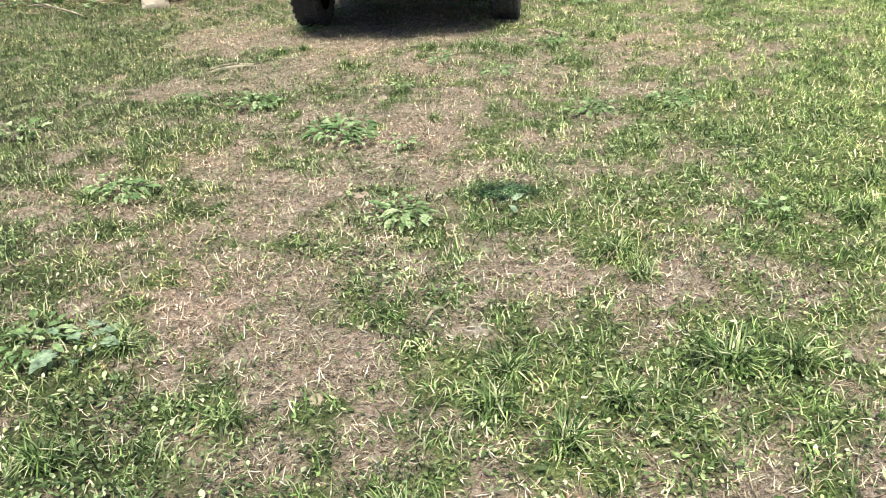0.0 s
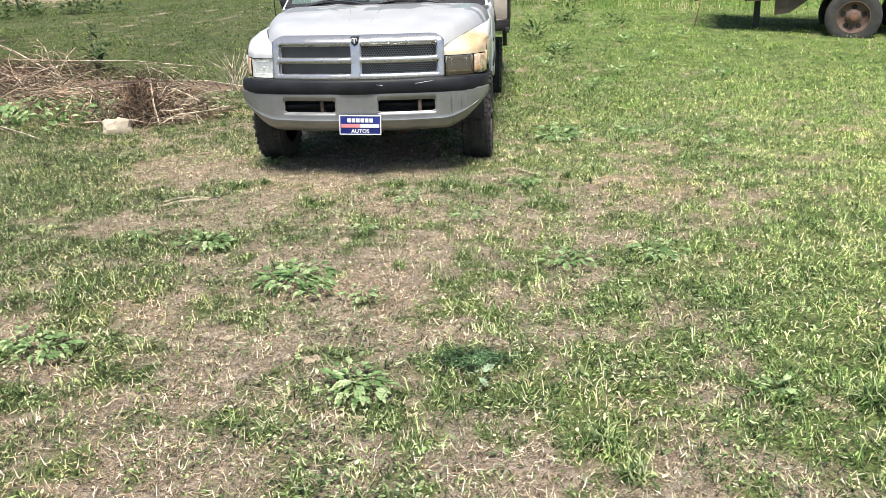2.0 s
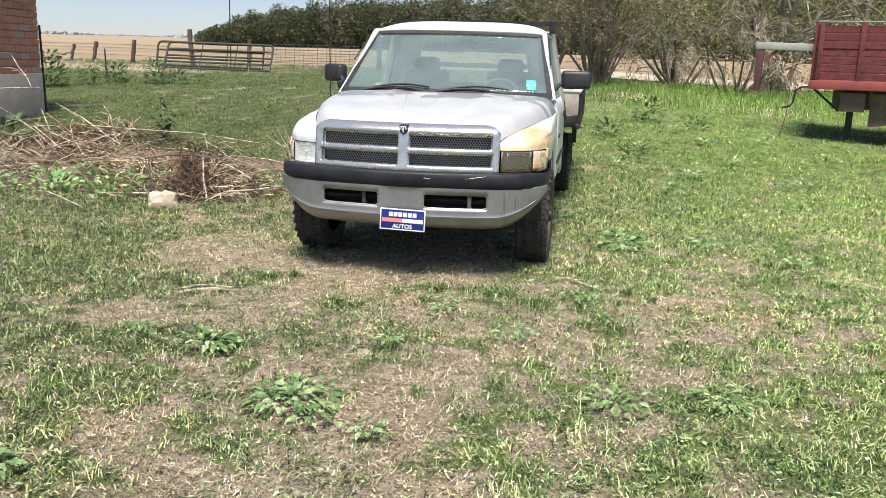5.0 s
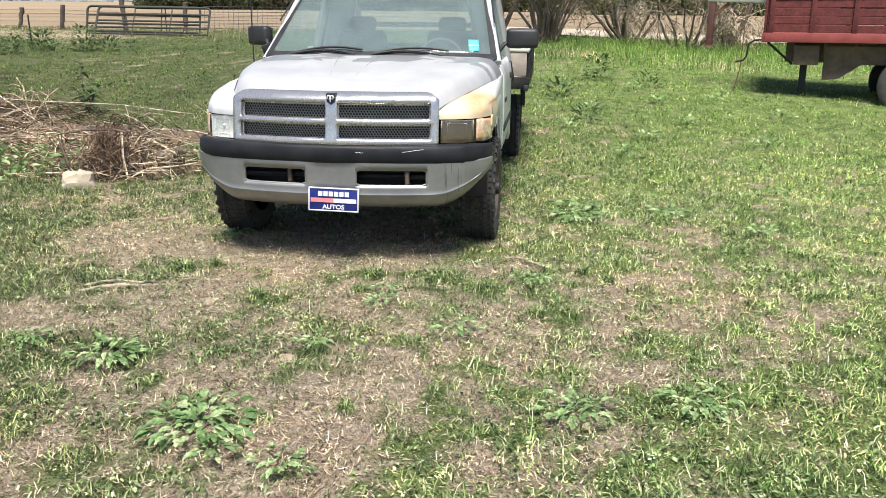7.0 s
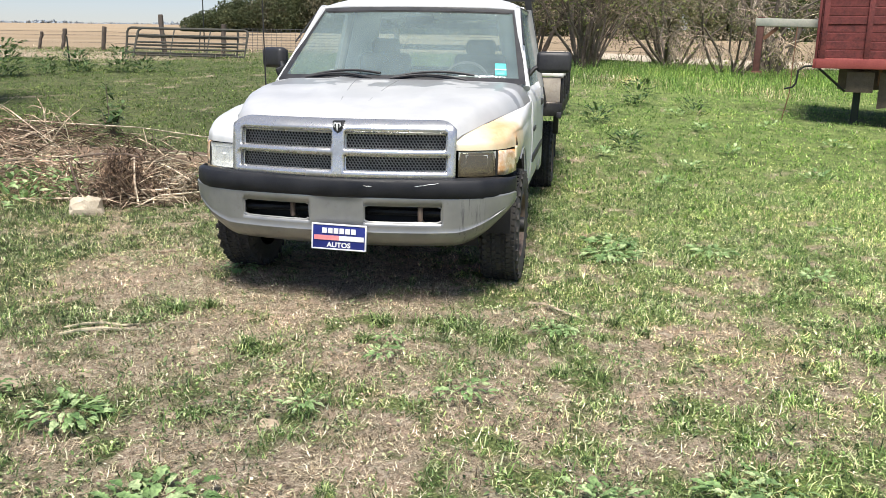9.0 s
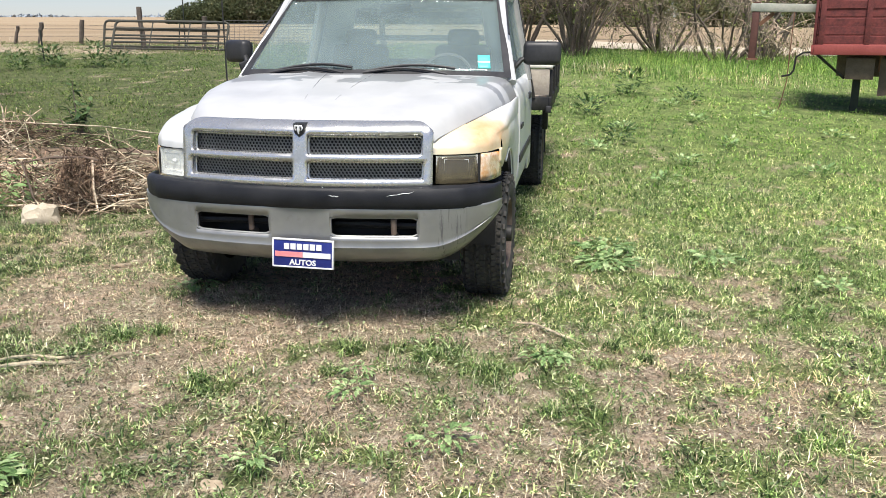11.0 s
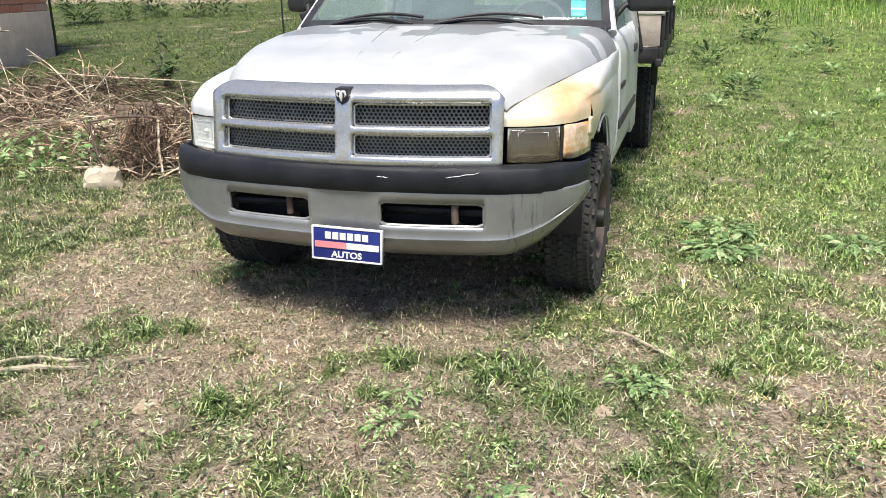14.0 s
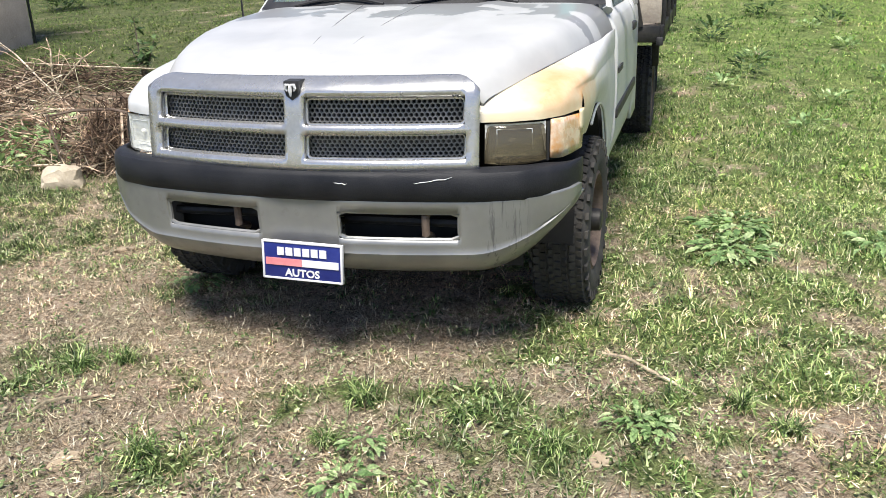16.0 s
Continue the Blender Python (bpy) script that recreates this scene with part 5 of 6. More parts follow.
build_wood_post(-18.55, 31.0, 0.62, 0.055, 16, 0, "thin grey fence post leaning at the field edge")
build_wood_post(-17.65, 31.0, 0.72, 0.07, 12, 10, "dark leaning fence post at the field edge")
build_wood_post(-16.1, 31.0, 0.80, 0.075, 9, -15, "dark crooked fence post at the field edge")
build_wood_post(-12.8, 29.0, 1.25, 0.075, -5, 20, "thick dark wooden post behind the gates")
build_wood_post(-11.0, 29.3, 0.95, 0.075, 3, 0, "stout weathered post behind the gates")
build_wood_post(-7.0, 31.2, 1.0, 0.09, 4, 0, "dark corner post of the wire fence")
build_wood_post(-5.7, 31.4, 1.05, 0.09, -6, 0, "dark fence post beside the wire panel")


def build_tpost(x, y, high, lean_x, lean_y):
    p = thing("steel_fence_post", "thin dark steel t-post standing in weeds", "fence post", pose(x, y, ground_z(x, y) - 0.1, lean_x, lean_y, 0), "steel t-posts")
    bm = box((0.036, 0.008, high + 0.1), (0, 0, (high + 0.1) / 2))
    box((0.008, 0.034, high + 0.1), (0, 0.018, (high + 0.1) / 2), bm=bm)
    part("post_steel", bm, "tpost", p)
    studs = bmesh.new()
    for k in range(int(high / 0.12)):
        box((0.012, 0.012, 0.014), (0, -0.008, 0.3 + 0.12 * k), bm=studs)
    part("studs", studs, "tpost", p)


build_tpost(-10.21, 16.8, 1.65, 0, -1.0)
build_tpost(-12.95, 23.8, 0.78, 0, -2)
build_tpost(-11.75, 29.6, 2.6, 0, 0)

wires = thing("wire_fence", "slack rusty wire strands along the leaning posts", "fence")
for h in (0.25, 0.5, 0.62):
    pts = [(-24, 31.2), (-18.3, 31.0), (-17.4, 31.0), (-15.85, 31.0), (-12.55, 29.0), (-10.75, 29.3), (-7.0, 31.2), (-5.7, 31.4), (3.0, 33.0)]
    part("strand", tube([(x, y, ground_z(x, y) + h) for x, y in pts], 0.006, 4), "wire", wires)

panel = thing("stock_fence", "grey welded wire panel propped in the fence line", "fence", pose(-10.85, 30.6, ground_z(-10.85, 30.6) - 0.12, -8, 0, 8))
for k in range(21):
    part("panel_wire", tube([(k * 0.16, 0, 0), (k * 0.16, 0, 0.92)], 0.007, 4), "wire", panel)
for k in range(11):
    part("panel_wire", tube([(0, 0, 0.02 + k * 0.09), (3.2, 0, 0.02 + k * 0.09)], 0.008, 4), "wire", panel)


# ---- the brick building's corner ----
def build_building():
    corner = Vector((-10.22, 16.73, 0.0))
    ang = -83.0
    b = thing("brick_building", "old shed corner of red clay bricks on a concrete footing", "building", pose(corner.x, corner.y, 0.16, 0, 0, ang))
    # local x runs along the seen wall towards the yard, local -y looks out to the yard... the wall stands on y = 0
    Lw, T, H = 4.2, 0.25, 3.4
    part("footing", box((Lw, T + 0.06, 1.32), (Lw / 2, -T / 2, 0.34), (0, 0, 0), 0.012), "concrete", b, "stained concrete footing wall")
    part("footing", box((T + 0.06, 3.4, 1.32), (T / 2, -T - 1.75, 0.34), (0, 0, 0), 0.012), "concrete", b)
    core = part("wall", box((Lw, T - 0.03, H - 1.0), (Lw / 2, -T / 2 - 0.01, 1.0 + (H - 1.0) / 2)), "mortar", b, "grey mortar core of the wall")
    part("wall", box((T - 0.03, 3.4, H - 1.0), (T / 2, -T - 1.75, 1.0 + (H - 1.0) / 2)), "mortar", b)
    part("roof_slab", box((Lw + 0.4, 4.2, 0.12), (Lw / 2, -1.9, H + 0.06)), "concrete", b)
    bm = box((0.336, 0.10, 0.112), bevel=0.006, seg=1)
    me = as_mesh("brick", bm, "brick")
    half = as_mesh("brick", box((0.162, 0.10, 0.112), bevel=0.006, seg=1), "brick")
    rng = random.Random(9)
    for row in range(18):
        z = 1.065 + row * 0.126
        x = 0.0
        if row % 2:
            o = new("brick", half)
            o.parent = core
            o.location = (0.081, -0.047, z)
            x = 0.175
        while x + 0.336 < Lw:
            o = new("brick", me)
            o.parent = core
            o.location = (x + 0.168, -0.047 + rng.uniform(-0.004, 0.004), z)
            x += 0.350


build_building()


# ---- dead stalk pile ----
def sticks(name, n, centre, spread_x, spread_y, length, radius, rise, mat, parent, seed, tilt=18.0, bend=0.12, mound=0.35):
    """A heap of thin bent stalks, as one mesh of three-sided tubes."""
    rng = np.random.default_rng(seed)
    verts, faces = [], []
    for k in range(n):
        a = rng.normal(0, 0.42, 2)
        x, y = centre[0] + a[0] * spread_x, centre[1] + a[1] * spread_y
        lift = mound * math.exp(-(a[0] ** 2 + a[1] ** 2) * 1.6)
        z = ground_z(x, y) + abs(rng.normal(0, 1)) * rise * 0.4 + lift * rng.uniform(0.1, 1.0)
        yaw, pit = rng.uniform(0, 2 * math.pi), math.radians(rng.normal(0, tilt))
        Ls = length * rng.uniform(0.4, 1.3)
        d = np.array([math.cos(yaw) * math.cos(pit), math.sin(yaw) * math.cos(pit), math.sin(pit)])
        side = np.array([-math.sin(yaw), math.cos(yaw), 0.0])
        up = np.cross(d, side)
        r = radius * rng.uniform(0.5, 1.5)
        bow = rng.normal(0, bend) * Ls
        bow2 = rng.normal(0, bend) * Ls
        base = len(verts)
        for q in range(5):
            t = q / 4 - 0.5
            p = np.array([x, y, z]) + d * t * Ls + side * bow * (1 - 4 * t * t) + up * bow2 * (1 - 4 * t * t)
            p[2] = max(p[2], ground_z(p[0], p[1]) + 0.008)
            rr = r * (1.0 - 0.5 * q / 4)
            for h in range(3):
                an = 2 * math.pi * h / 3
                verts.append(p + rr * (math.cos(an) * side + math.sin(an) * up))
        for q in range(4):
            for h in range(3):
                g = (h + 1) % 3
                faces.append((base + 3 * q + h, base + 3 * q + g, base + 3 * q + 3 + g, base + 3 * q + 3 + h))
    return tagged(raw(name, verts, faces, mat, parent), kind="stuff")


pile = thing("brush_pile", "heap of dead pale weed stalks over brown litter", "brush pile")


def mound(name, cx, cy, rx, ry, h, mat, label, seed):
    def fn(u, v):
        a, r = u * 2 * math.pi, v
        x, y = cx + rx * r * math.cos(a), cy + ry * r * math.sin(a)
        k = 0.55 + 0.9 * float(value_noise(x, y, 0.35, seed, 3))
        return (x, y, ground_z(x, y) - 0.03 + h * k * (1 - r * r) ** 1.2)
    part(name, surf(fn, 48, 14), mat, pile, label, 60)


mound("litter_mound", -6.9, 11.2, 1.5, 0.8, 0.30, "litter", "brown rotted litter mound", 41)
mound("litter_mound", -4.2, 10.75, 0.85, 0.55, 0.22, "litter", "brown litter heap", 43)
mound("litter_mound", -5.6, 12.7, 2.6, 0.55, 0.20, "litter", "brown strip of bared soil", 47)
sticks("dead_straw", 190, (-6.4, 11.6), 1.6, 0.9, 1.0, 0.007, 0.35, "stalk", pile, 1)
sticks("dead_straw", 190, (-4.1, 10.7), 0.9, 0.55, 0.75, 0.006, 0.2, "stalk", pile, 2, 12)
sticks("dead_straw", 420, (-4.2, 10.5), 0.9, 0.5, 0.22, 0.005, 0.15, "stalk", pile, 13, 25)
sticks("dead_straw", 1300, (-7.0, 10.7), 0.95, 0.5, 0.20, 0.004, 0.22, "stalk", pile, 3, 30)
sticks("root_tangle", 1100, (-4.20, 10.30), 0.28, 0.24, 0.22, 0.004, 0.20, "twig_brown", pile, 15, 55, 0.2, 0.42)
sticks("dead_straw", 110, (-5.4, 10.9), 0.9, 0.6, 0.7, 0.006, 0.12, "stalk", pile, 14, 8)
sticks("brown_litter", 750, (-6.6, 11.5), 1.7, 1.1, 0.28, 0.006, 0.3, "twig_brown", pile, 4, 30)
sticks("brown_litter", 800, (-4.3, 10.7), 0.9, 0.6, 0.25, 0.006, 0.35, "twig_brown", pile, 5, 40)
sticks("brown_litter", 900, (-7.0, 13.2), 1.7, 0.7, 0.3, 0.006, 0.15, "twig_brown", pile, 6, 15)
for k, (a, b, r) in enumerate([
        ((-5.2, 10.1, 0.05), (-3.55, 10.25, 0.10), 0.014), ((-7.4, 12.8, 0.85), (-5.3, 11.4, 0.25), 0.011), ((-6.6, 12.7, 0.85), (-5.9, 11.9, 0.3), 0.012),
        ((-6.15, 12.9, 0.7), (-6.0, 11.9, 0.3), 0.010), ((-7.3, 13.0, 0.55), (-4.2, 12.6, 0.42), 0.012), ((-5.7, 9.75, 0.10), (-4.9, 9.3, 0.03), 0.012),
        ((-4.9, 11.6, 0.42), (-3.1, 11.35, 0.26), 0.014), ((-3.9, 10.0, 0.04), (-3.2, 10.45, 0.18), 0.012), ((-8.2, 11.6, 0.4), (-6.6, 10.6, 0.2), 0.014),
        ((-8.9, 12.3, 0.9), (-7.7, 12.9, 1.05), 0.012), ((-7.9, 13.0, 1.05), (-8.6, 13.6, 1.5), 0.010)]):
    a, b = Vector(a), Vector(b)
    rng = random.Random(60 + k)
    mid = [(a.lerp(b, t) + Vector((rng.uniform(-0.05, 0.05), rng.uniform(-0.05, 0.05), rng.uniform(-0.02, 0.05)))) for t in (0.3, 0.65)]
    part("long_stalk", tube([a, *mid, b], [r * 0.4, r * 0.75, r * 0.75, r * 0.6], 6), "stalk", pile, "long bleached stalk")
    for t in (0.2, 0.35, 0.5):
        p = a.lerp(b, t)
        q = p + Vector((rng.uniform(-0.35, 0.1), rng.uniform(-0.2, 0.2), rng.uniform(-0.05, 0.25)))
        part("side_twig", tube([p, p.lerp(q, 0.5) + Vector((0, 0, 0.03)), q], [r * 0.5, r * 0.4, r * 0.2], 5), "stalk", pile)
# pale upright dead weeds by the truck's wing
dead = thing("dead_weed", "bleached spray of dead weed stems in grass", "dead weed")
rng = random.Random(77)
for k in range(26):
    an, sp = rng.uniform(0, 2 * math.pi), rng.uniform(0.1, 0.42)
    x0, y0 = -3.75 + rng.uniform(-0.1, 0.1), 12.6 + rng.uniform(-0.1, 0.1)
    z0 = ground_z(x0, y0)
    part("stem", tube([(x0, y0, z0), (x0 + 0.4 * sp * math.cos(an), y0 + 0.4 * sp * math.sin(an), z0 + 0.3), (x0 + sp * math.cos(an), y0 + sp * math.sin(an), z0 + rng.uniform(0.4, 0.62))], [0.006, 0.005, 0.002], 4), "stalk", dead)

rod = thing("bent_rod", "dark rusty bent iron rod standing in the pile", "iron rod")
part("rod_iron", tube([(-4.50, 10.12, 0.0), (-4.62, 10.2, 0.25), (-4.70, 10.25, 0.44), (-4.45, 10.28, 0.49), (-4.12, 10.3, 0.50), (-4.0, 10.32, 0.47)], 0.011, 6), "brown_steel", rod)
bleached = thing("broken_stalk", "pale broken stalk propped against the iron rod", "stalk")
part("stalk_wood", tube([(-4.05, 10.31, 0.47), (-4.0, 10.2, 0.24), (-3.93, 10.12, 0.02)], 0.012, 6), "stalk", bleached)


def build_stone(name, at, size, seed, label, category, flat=0.6):
    bm = bmesh.new()
    bmesh.ops.create_icosphere(bm, subdivisions=3, radius=1.0)
    for v in bm.verts:
        n = noise.noise(v.co * 1.1 + Vector((seed * 3.1, seed, 0))) * 0.8 + noise.noise(v.co * 3.5 + Vector((seed, 0, seed))) * 0.3
        c = v.co * (1 + n)
        m = max(abs(c.x), abs(c.y), abs(c.z) * 1.2)
        v.co = c.lerp(c / m * 0.85, 0.6)
    bmesh.ops.scale(bm, vec=(size, size * 0.75, size * flat), verts=bm.verts)
    ob = part(name, bm, "stone" if size > 0.12 else "pebble", None, label, 25)
    ob.matrix_basis = pose(at[0], at[1], ground_z(at[0], at[1]) + size * flat * at[2], seed * 7 % 20, seed * 11 % 15, seed * 67)
    return tagged(ob, category=category)


build_stone("limestone_block", (-4.29, 9.82, 0.45), 0.16, 3, "pale broken block of limestone at the pile's edge", "stone", 0.8)
build_stone("limestone_block", (-3.75, 10.75, 2.2), 0.16, 8, "flat pale stone half sunk in brown litter", "stone", 0.5)
rs = random.Random(21)
spots = [(-1.73, 6.53, 0.075), (0.56, 6.76, 0.05), (-0.9, 4.0, 0.05), (-0.62, 3.5, 0.035), (-1.35, 4.25, 0.05), (-1.75, 4.15, 0.045), (-1.5, 5.75, 0.045), (-1.05, 5.75, 0.06), (-2.4, 5.95, 0.10),
         (-2.2, 5.3, 0.04), (-2.85, 8.5, 0.08), (-0.75, 2.3, 0.04), (-0.72, 1.62, 0.035), (0.0, 6.9, 0.06), (-2.1, 6.1, 0.055), (-1.1, 7.2, 0.03), (-0.45, 6.65, 0.035), (0.35, 5.2, 0.04), (-3.1, 8.0, 0.07)]
for k, (x, y, s) in enumerate(spots):
    ob = build_stone("stone", (x, y, 0.0), s * 0.8, 20 + k, "small pale stone bedded in the dry earth", "stone", 0.35)
    tagged(ob, group="stones in the yard")


# ---- weeds ----
def leaf_mesh(name, length, width, lobes, droop, mat, seed):
    """A broad leaf along +y: folded midrib, wavy lobed rim, arching."""
    rng = random.Random(seed)
    n = 9
    verts, faces = [], []
    for k in range(n + 1):
        t = k / n
        w = width * (math.sin(math.pi * min(1, t * 0.93 + 0.07)) ** 0.75) * (1 - lobes * (k % 2)) * rng.uniform(0.85, 1.15)
        if t < 0.15:
            w = width * 0.14
        y = length * t
        z = length * (0.42 * t - droop * t * t)
        wav = 0.10 * width
        verts += [(-w, y - 0.2 * w, z + 0.22 * w + rng.uniform(-wav, wav)), (0, y, z - 0.05 * w), (w, y - 0.2 * w, z + 0.22 * w + rng.uniform(-wav, wav))]
    for k in range(n):
        a = 3 * k
        faces += [(a, a + 1, a + 4, a + 3), (a + 1, a + 2, a + 5, a + 4)]
    me = bpy.data.meshes.new(name)
    me.from_pydata(verts, [], faces)
    me.materials.append(M[mat])
    me.shade_smooth()
    return me


LEAVES = {
    "dock": [leaf_mesh("leaf", 0.125, 0.032, 0.30, 0.42, "weed", s) for s in range(6)],
    "thistle": [leaf_mesh("leaf", 0.13, 0.024, 0.55, 0.38, "weed", 10 + s) for s in range(4)],
    "tall": [leaf_mesh("leaf", 0.20, 0.045, 0.5, 0.32, "thistle", 40 + s) for s in range(4)],
    "silver": [leaf_mesh("leaf", 0.26, 0.075, 0.3, 0.36, "silver_leaf", 20 + s) for s in range(3)],
    "bright": [leaf_mesh("leaf", 0.13, 0.035, 0.2, 0.2, "weed", 30 + s) for s in range(3)],
}


def build_weed(x, y, kind, n, size, label, up=0.0, group="broadleaf weeds"):
    wd = thing("broadleaf_weed", label, "weed", pose(x, y, ground_z(x, y) + (0.022 if up == 0 else 0.0)), group)
    rng = random.Random(int(1000 * x + 77 * y))
    for k in range(int(n * (4.0 if up == 0 else 1.5))):
        o = new("leaf", rng.choice(LEAVES[kind]))
        o.parent = wd
        s = (0.35 + 0.65 * size) * rng.uniform(0.35, 1.0) * (0.62 if up == 0 else 0.8)
        r = rng.uniform(0.0, 1.0) ** 0.7 * 0.15 * size + up * rng.uniform(0, 0.35)
        an = 360 * k * 0.618 + rng.uniform(-25, 25)
        o.matrix_basis = pose(r * math.cos(radians(an + 90)), r * math.sin(radians(an + 90)), 0.012 + rng.uniform(0, 0.03) + up * rng.random(), rng.uniform(-30, 14) if up == 0 else rng.uniform(-18, 40), rng.uniform(-22, 22), an) @ Matrix.Scale(s, 4)
    return wd


flat = "flat green broadleaf weed rosette in thin grass"
for x, y, kind, n, size in ((-1.20, 4.99, "dock", 30, 1.35), (-1.05, 4.74, "dock", 10, 0.6), (-1.91, 5.64, "dock", 22, 1.1), (-0.66, 3.70, "dock", 24, 1.0), (0.96, 3.67, "bright", 5, 0.6),
                            (-2.12, 4.06, "dock", 16, 0.9), (-2.24, 4.14, "dock", 12, 0.8), (0.53, 9.47, "dock", 32, 1.4), (0.48, 9.02, "dock", 32, 1.4), (0.81, 5.40, "dock", 16, 1.0), (0.96, 5.48, "thistle", 10, 0.9),
                            (0.11, 7.11, "dock", 16, 0.65), (0.17, 7.05, "dock", 6, 0.4), (-0.74, 6.76, "dock", 10, 0.5), (-0.74, 6.55, "dock", 14, 0.6), (1.27, 9.22, "dock", 20, 1.2), (0.30, 5.27, "dock", 14, 0.9),
                            (-0.94, 5.87, "dock", 10, 0.6), (-0.26, 6.13, "dock", 12, 0.75), (-2.1, 8.05, "dock", 14, 0.9), (0.39, 5.31, "thistle", 10, 0.75), (-2.37, 5.77, "dock", 12, 0.7), (-0.77, 4.67, "dock", 10, 0.7),
                            (-3.3, 5.1, "bright", 12, 1.1), (1.9, 8.6, "bright", 12, 0.9), (2.4, 10.3, "thistle", 10, 1.0), (-0.17, 3.77, "silver", 1, 0.2)):
    build_weed(x, y, kind, n, size, flat)
build_weed(-1.66, 2.60, "silver", 3, 0.75, "grey-green weed with large downy leaves in a grass tuft")
build_weed(-1.86, 2.62, "dock", 14, 1.0, "leafy weed among grass blades")
tall = "upright dark green thistle clump by the old fence"
for x, y, n, size, up in ((-12.9, 21.0, 230, 1.4, 0.80), (-12.2, 21.6, 80, 1.0, 0.4), (-12.0, 22.6, 130, 1.1, 0.45), (-11.6, 22.3, 40, 0.9, 0.2), (-10.8, 22.5, 130, 1.1, 0.55), (-10.3, 22.7, 60, 1.0, 0.3), (-9.8, 22.9, 40, 0.9, 0.2), (1.38, 19.2, 60, 1.2, 0.42),
                          (-8.3, 12.9, 60, 1.9, 0.45), (-7.8, 12.5, 40, 1.7, 0.35), (0.55, 16.8, 40, 1.0, 0.25), (0.9, 14.6, 34, 0.9, 0.2), (-0.1, 17.5, 40, 1.0, 0.25), (2.3, 18.6, 40, 1.0, 0.25)):
    build_weed(x, y, "tall", n, size, tall if y > 18 else "leafy green weed standing in the grass", up, "upright weeds")
for x, y, n, s in ((1.0, 15.5, 30, 1.0), (2.2, 16.5, 30, 1.0), (3.0, 13.0, 22, 1.0), (1.6, 13.4, 26, 1.0), (3.93, 15.7, 24, 1.0), (1.2, 12.2, 20, 0.9), (2.3, 14.6, 24, 0.9), (0.6, 13.9, 24, 0.9), (3.3, 17.2, 20, 0.9), (1.9, 18.0, 26, 1.0)):
    build_weed(x, y, "bright", n, s, "leafy green weed standing in the grass", 0.10, "upright weeds")
for x, y in ((-5.4, 10.4), (-5.8, 10.2), (-5.2, 10.7), (-5.7, 10.8), (-6.0, 10.6), (-5.5, 11.2), (-4.8, 11.1), (-5.9, 11.5), (-5.3, 11.4), (-6.6, 10.2), (-3.5, 10.9), (-4.9, 10.6), (-5.1, 11.0), (-6.3, 11.2), (-5.0, 9.95), (-5.5, 9.85), (-6.1, 9.95), (-7.5, 10.7), (-7.9, 11.1), (-8.3, 12.0), (-8.7, 12.3), (-4.6, 10.3)):
    build_weed(x, y, "bright", 30, 1.35, "fresh green weed growing through dead stalks", 0.2, "weeds in the pile")

sap = thing("sapling", "small dark leafy tree seedling standing in the grass", "sapling", pose(-6.54, 14.3, ground_z(-6.54, 14.3)))
rng = random.Random(4)
for k, (dx, dy, hh) in enumerate(((-0.02, 0, 0.74), (0.20, 0.05, 0.46), (-0.14, 0.03, 0.36), (0.10, -0.06, 0.30))):
    part("stem", tube([(0.03 * k, 0, 0), (dx * 0.5, dy, hh * 0.5), (dx, dy, hh)], [0.014, 0.010, 0.004], 6), "bark", sap)
    for q in range(22):
        t = 0.25 + 0.75 * q / 21
        o = new("leaf", rng.choice(LEAVES["tall"]))
        o.parent = sap
        o.matrix_basis = pose(dx * t, dy * t, hh * t, rng.uniform(-50, 25), rng.uniform(-30, 30), rng.uniform(0, 360)) @ Matrix.Scale(rng.uniform(0.45, 0.85), 4)

for a, b, r in (((-0.06, 7.66), (0.30, 7.41), 0.007), ((-2.55, 6.60), (-2.16, 6.78), 0.010), ((-2.6, 6.72), (-2.2, 6.83), 0.008), ((-0.45, 2.72), (-0.38, 2.9), 0.006), ((-2.05, 6.75), (-1.88, 6.95), 0.007)):
    st = thing("dry_stalk", "pale dry stalk lying on the grass", "stalk", None, "stalks on the ground")
    part("stalk_wood", tube([(lerp(a[0], b[0], t), lerp(a[1], b[1], t), ground_z(lerp(a[0], b[0], t), lerp(a[1], b[1], t)) + 0.02 + 0.015 * math.sin(5 * t)) for t in (0, 0.25, 0.5, 0.75, 1)], [r * 0.7, r, r, r, r * 0.6], 6), "stalk", st)


# ---- trees ----
def prisms(segs, name, mat, parent):
    """Thin three-sided twigs from rows of (start, end, radius)."""
    s = np.array([a for a, b, r in segs])
    e = np.array([b for a, b, r in segs])
    r = np.array([[r] for a, b, r in segs])
    d = e - s
    d = d / np.maximum(np.linalg.norm(d, axis=1, keepdims=True), 1e-6)
    ref = np.where(np.abs(d[:, 2:3]) < 0.9, np.array([[0, 0, 1.0]]), np.array([[1.0, 0, 0]]))
    u = np.cross(d, ref)
    u = u / np.linalg.norm(u, axis=1, keepdims=True)
    v = np.cross(d, u)
    verts = []
    for p, k in ((s, 1.0), (e, 0.6)):
        for h in range(3):
            an = 2 * math.pi * h / 3
            verts.append(p + r * k * (math.cos(an) * u + math.sin(an) * v))
    V = np.stack(verts, 1).reshape(-1, 3)
    o = (np.arange(len(segs)) * 6)[:, None]
    F = np.concatenate([o + np.array([[h, (h + 1) % 3, 3 + (h + 1) % 3, 3 + h]]) for h in range(3)], 0)
    return raw(name, V, F, mat, parent)


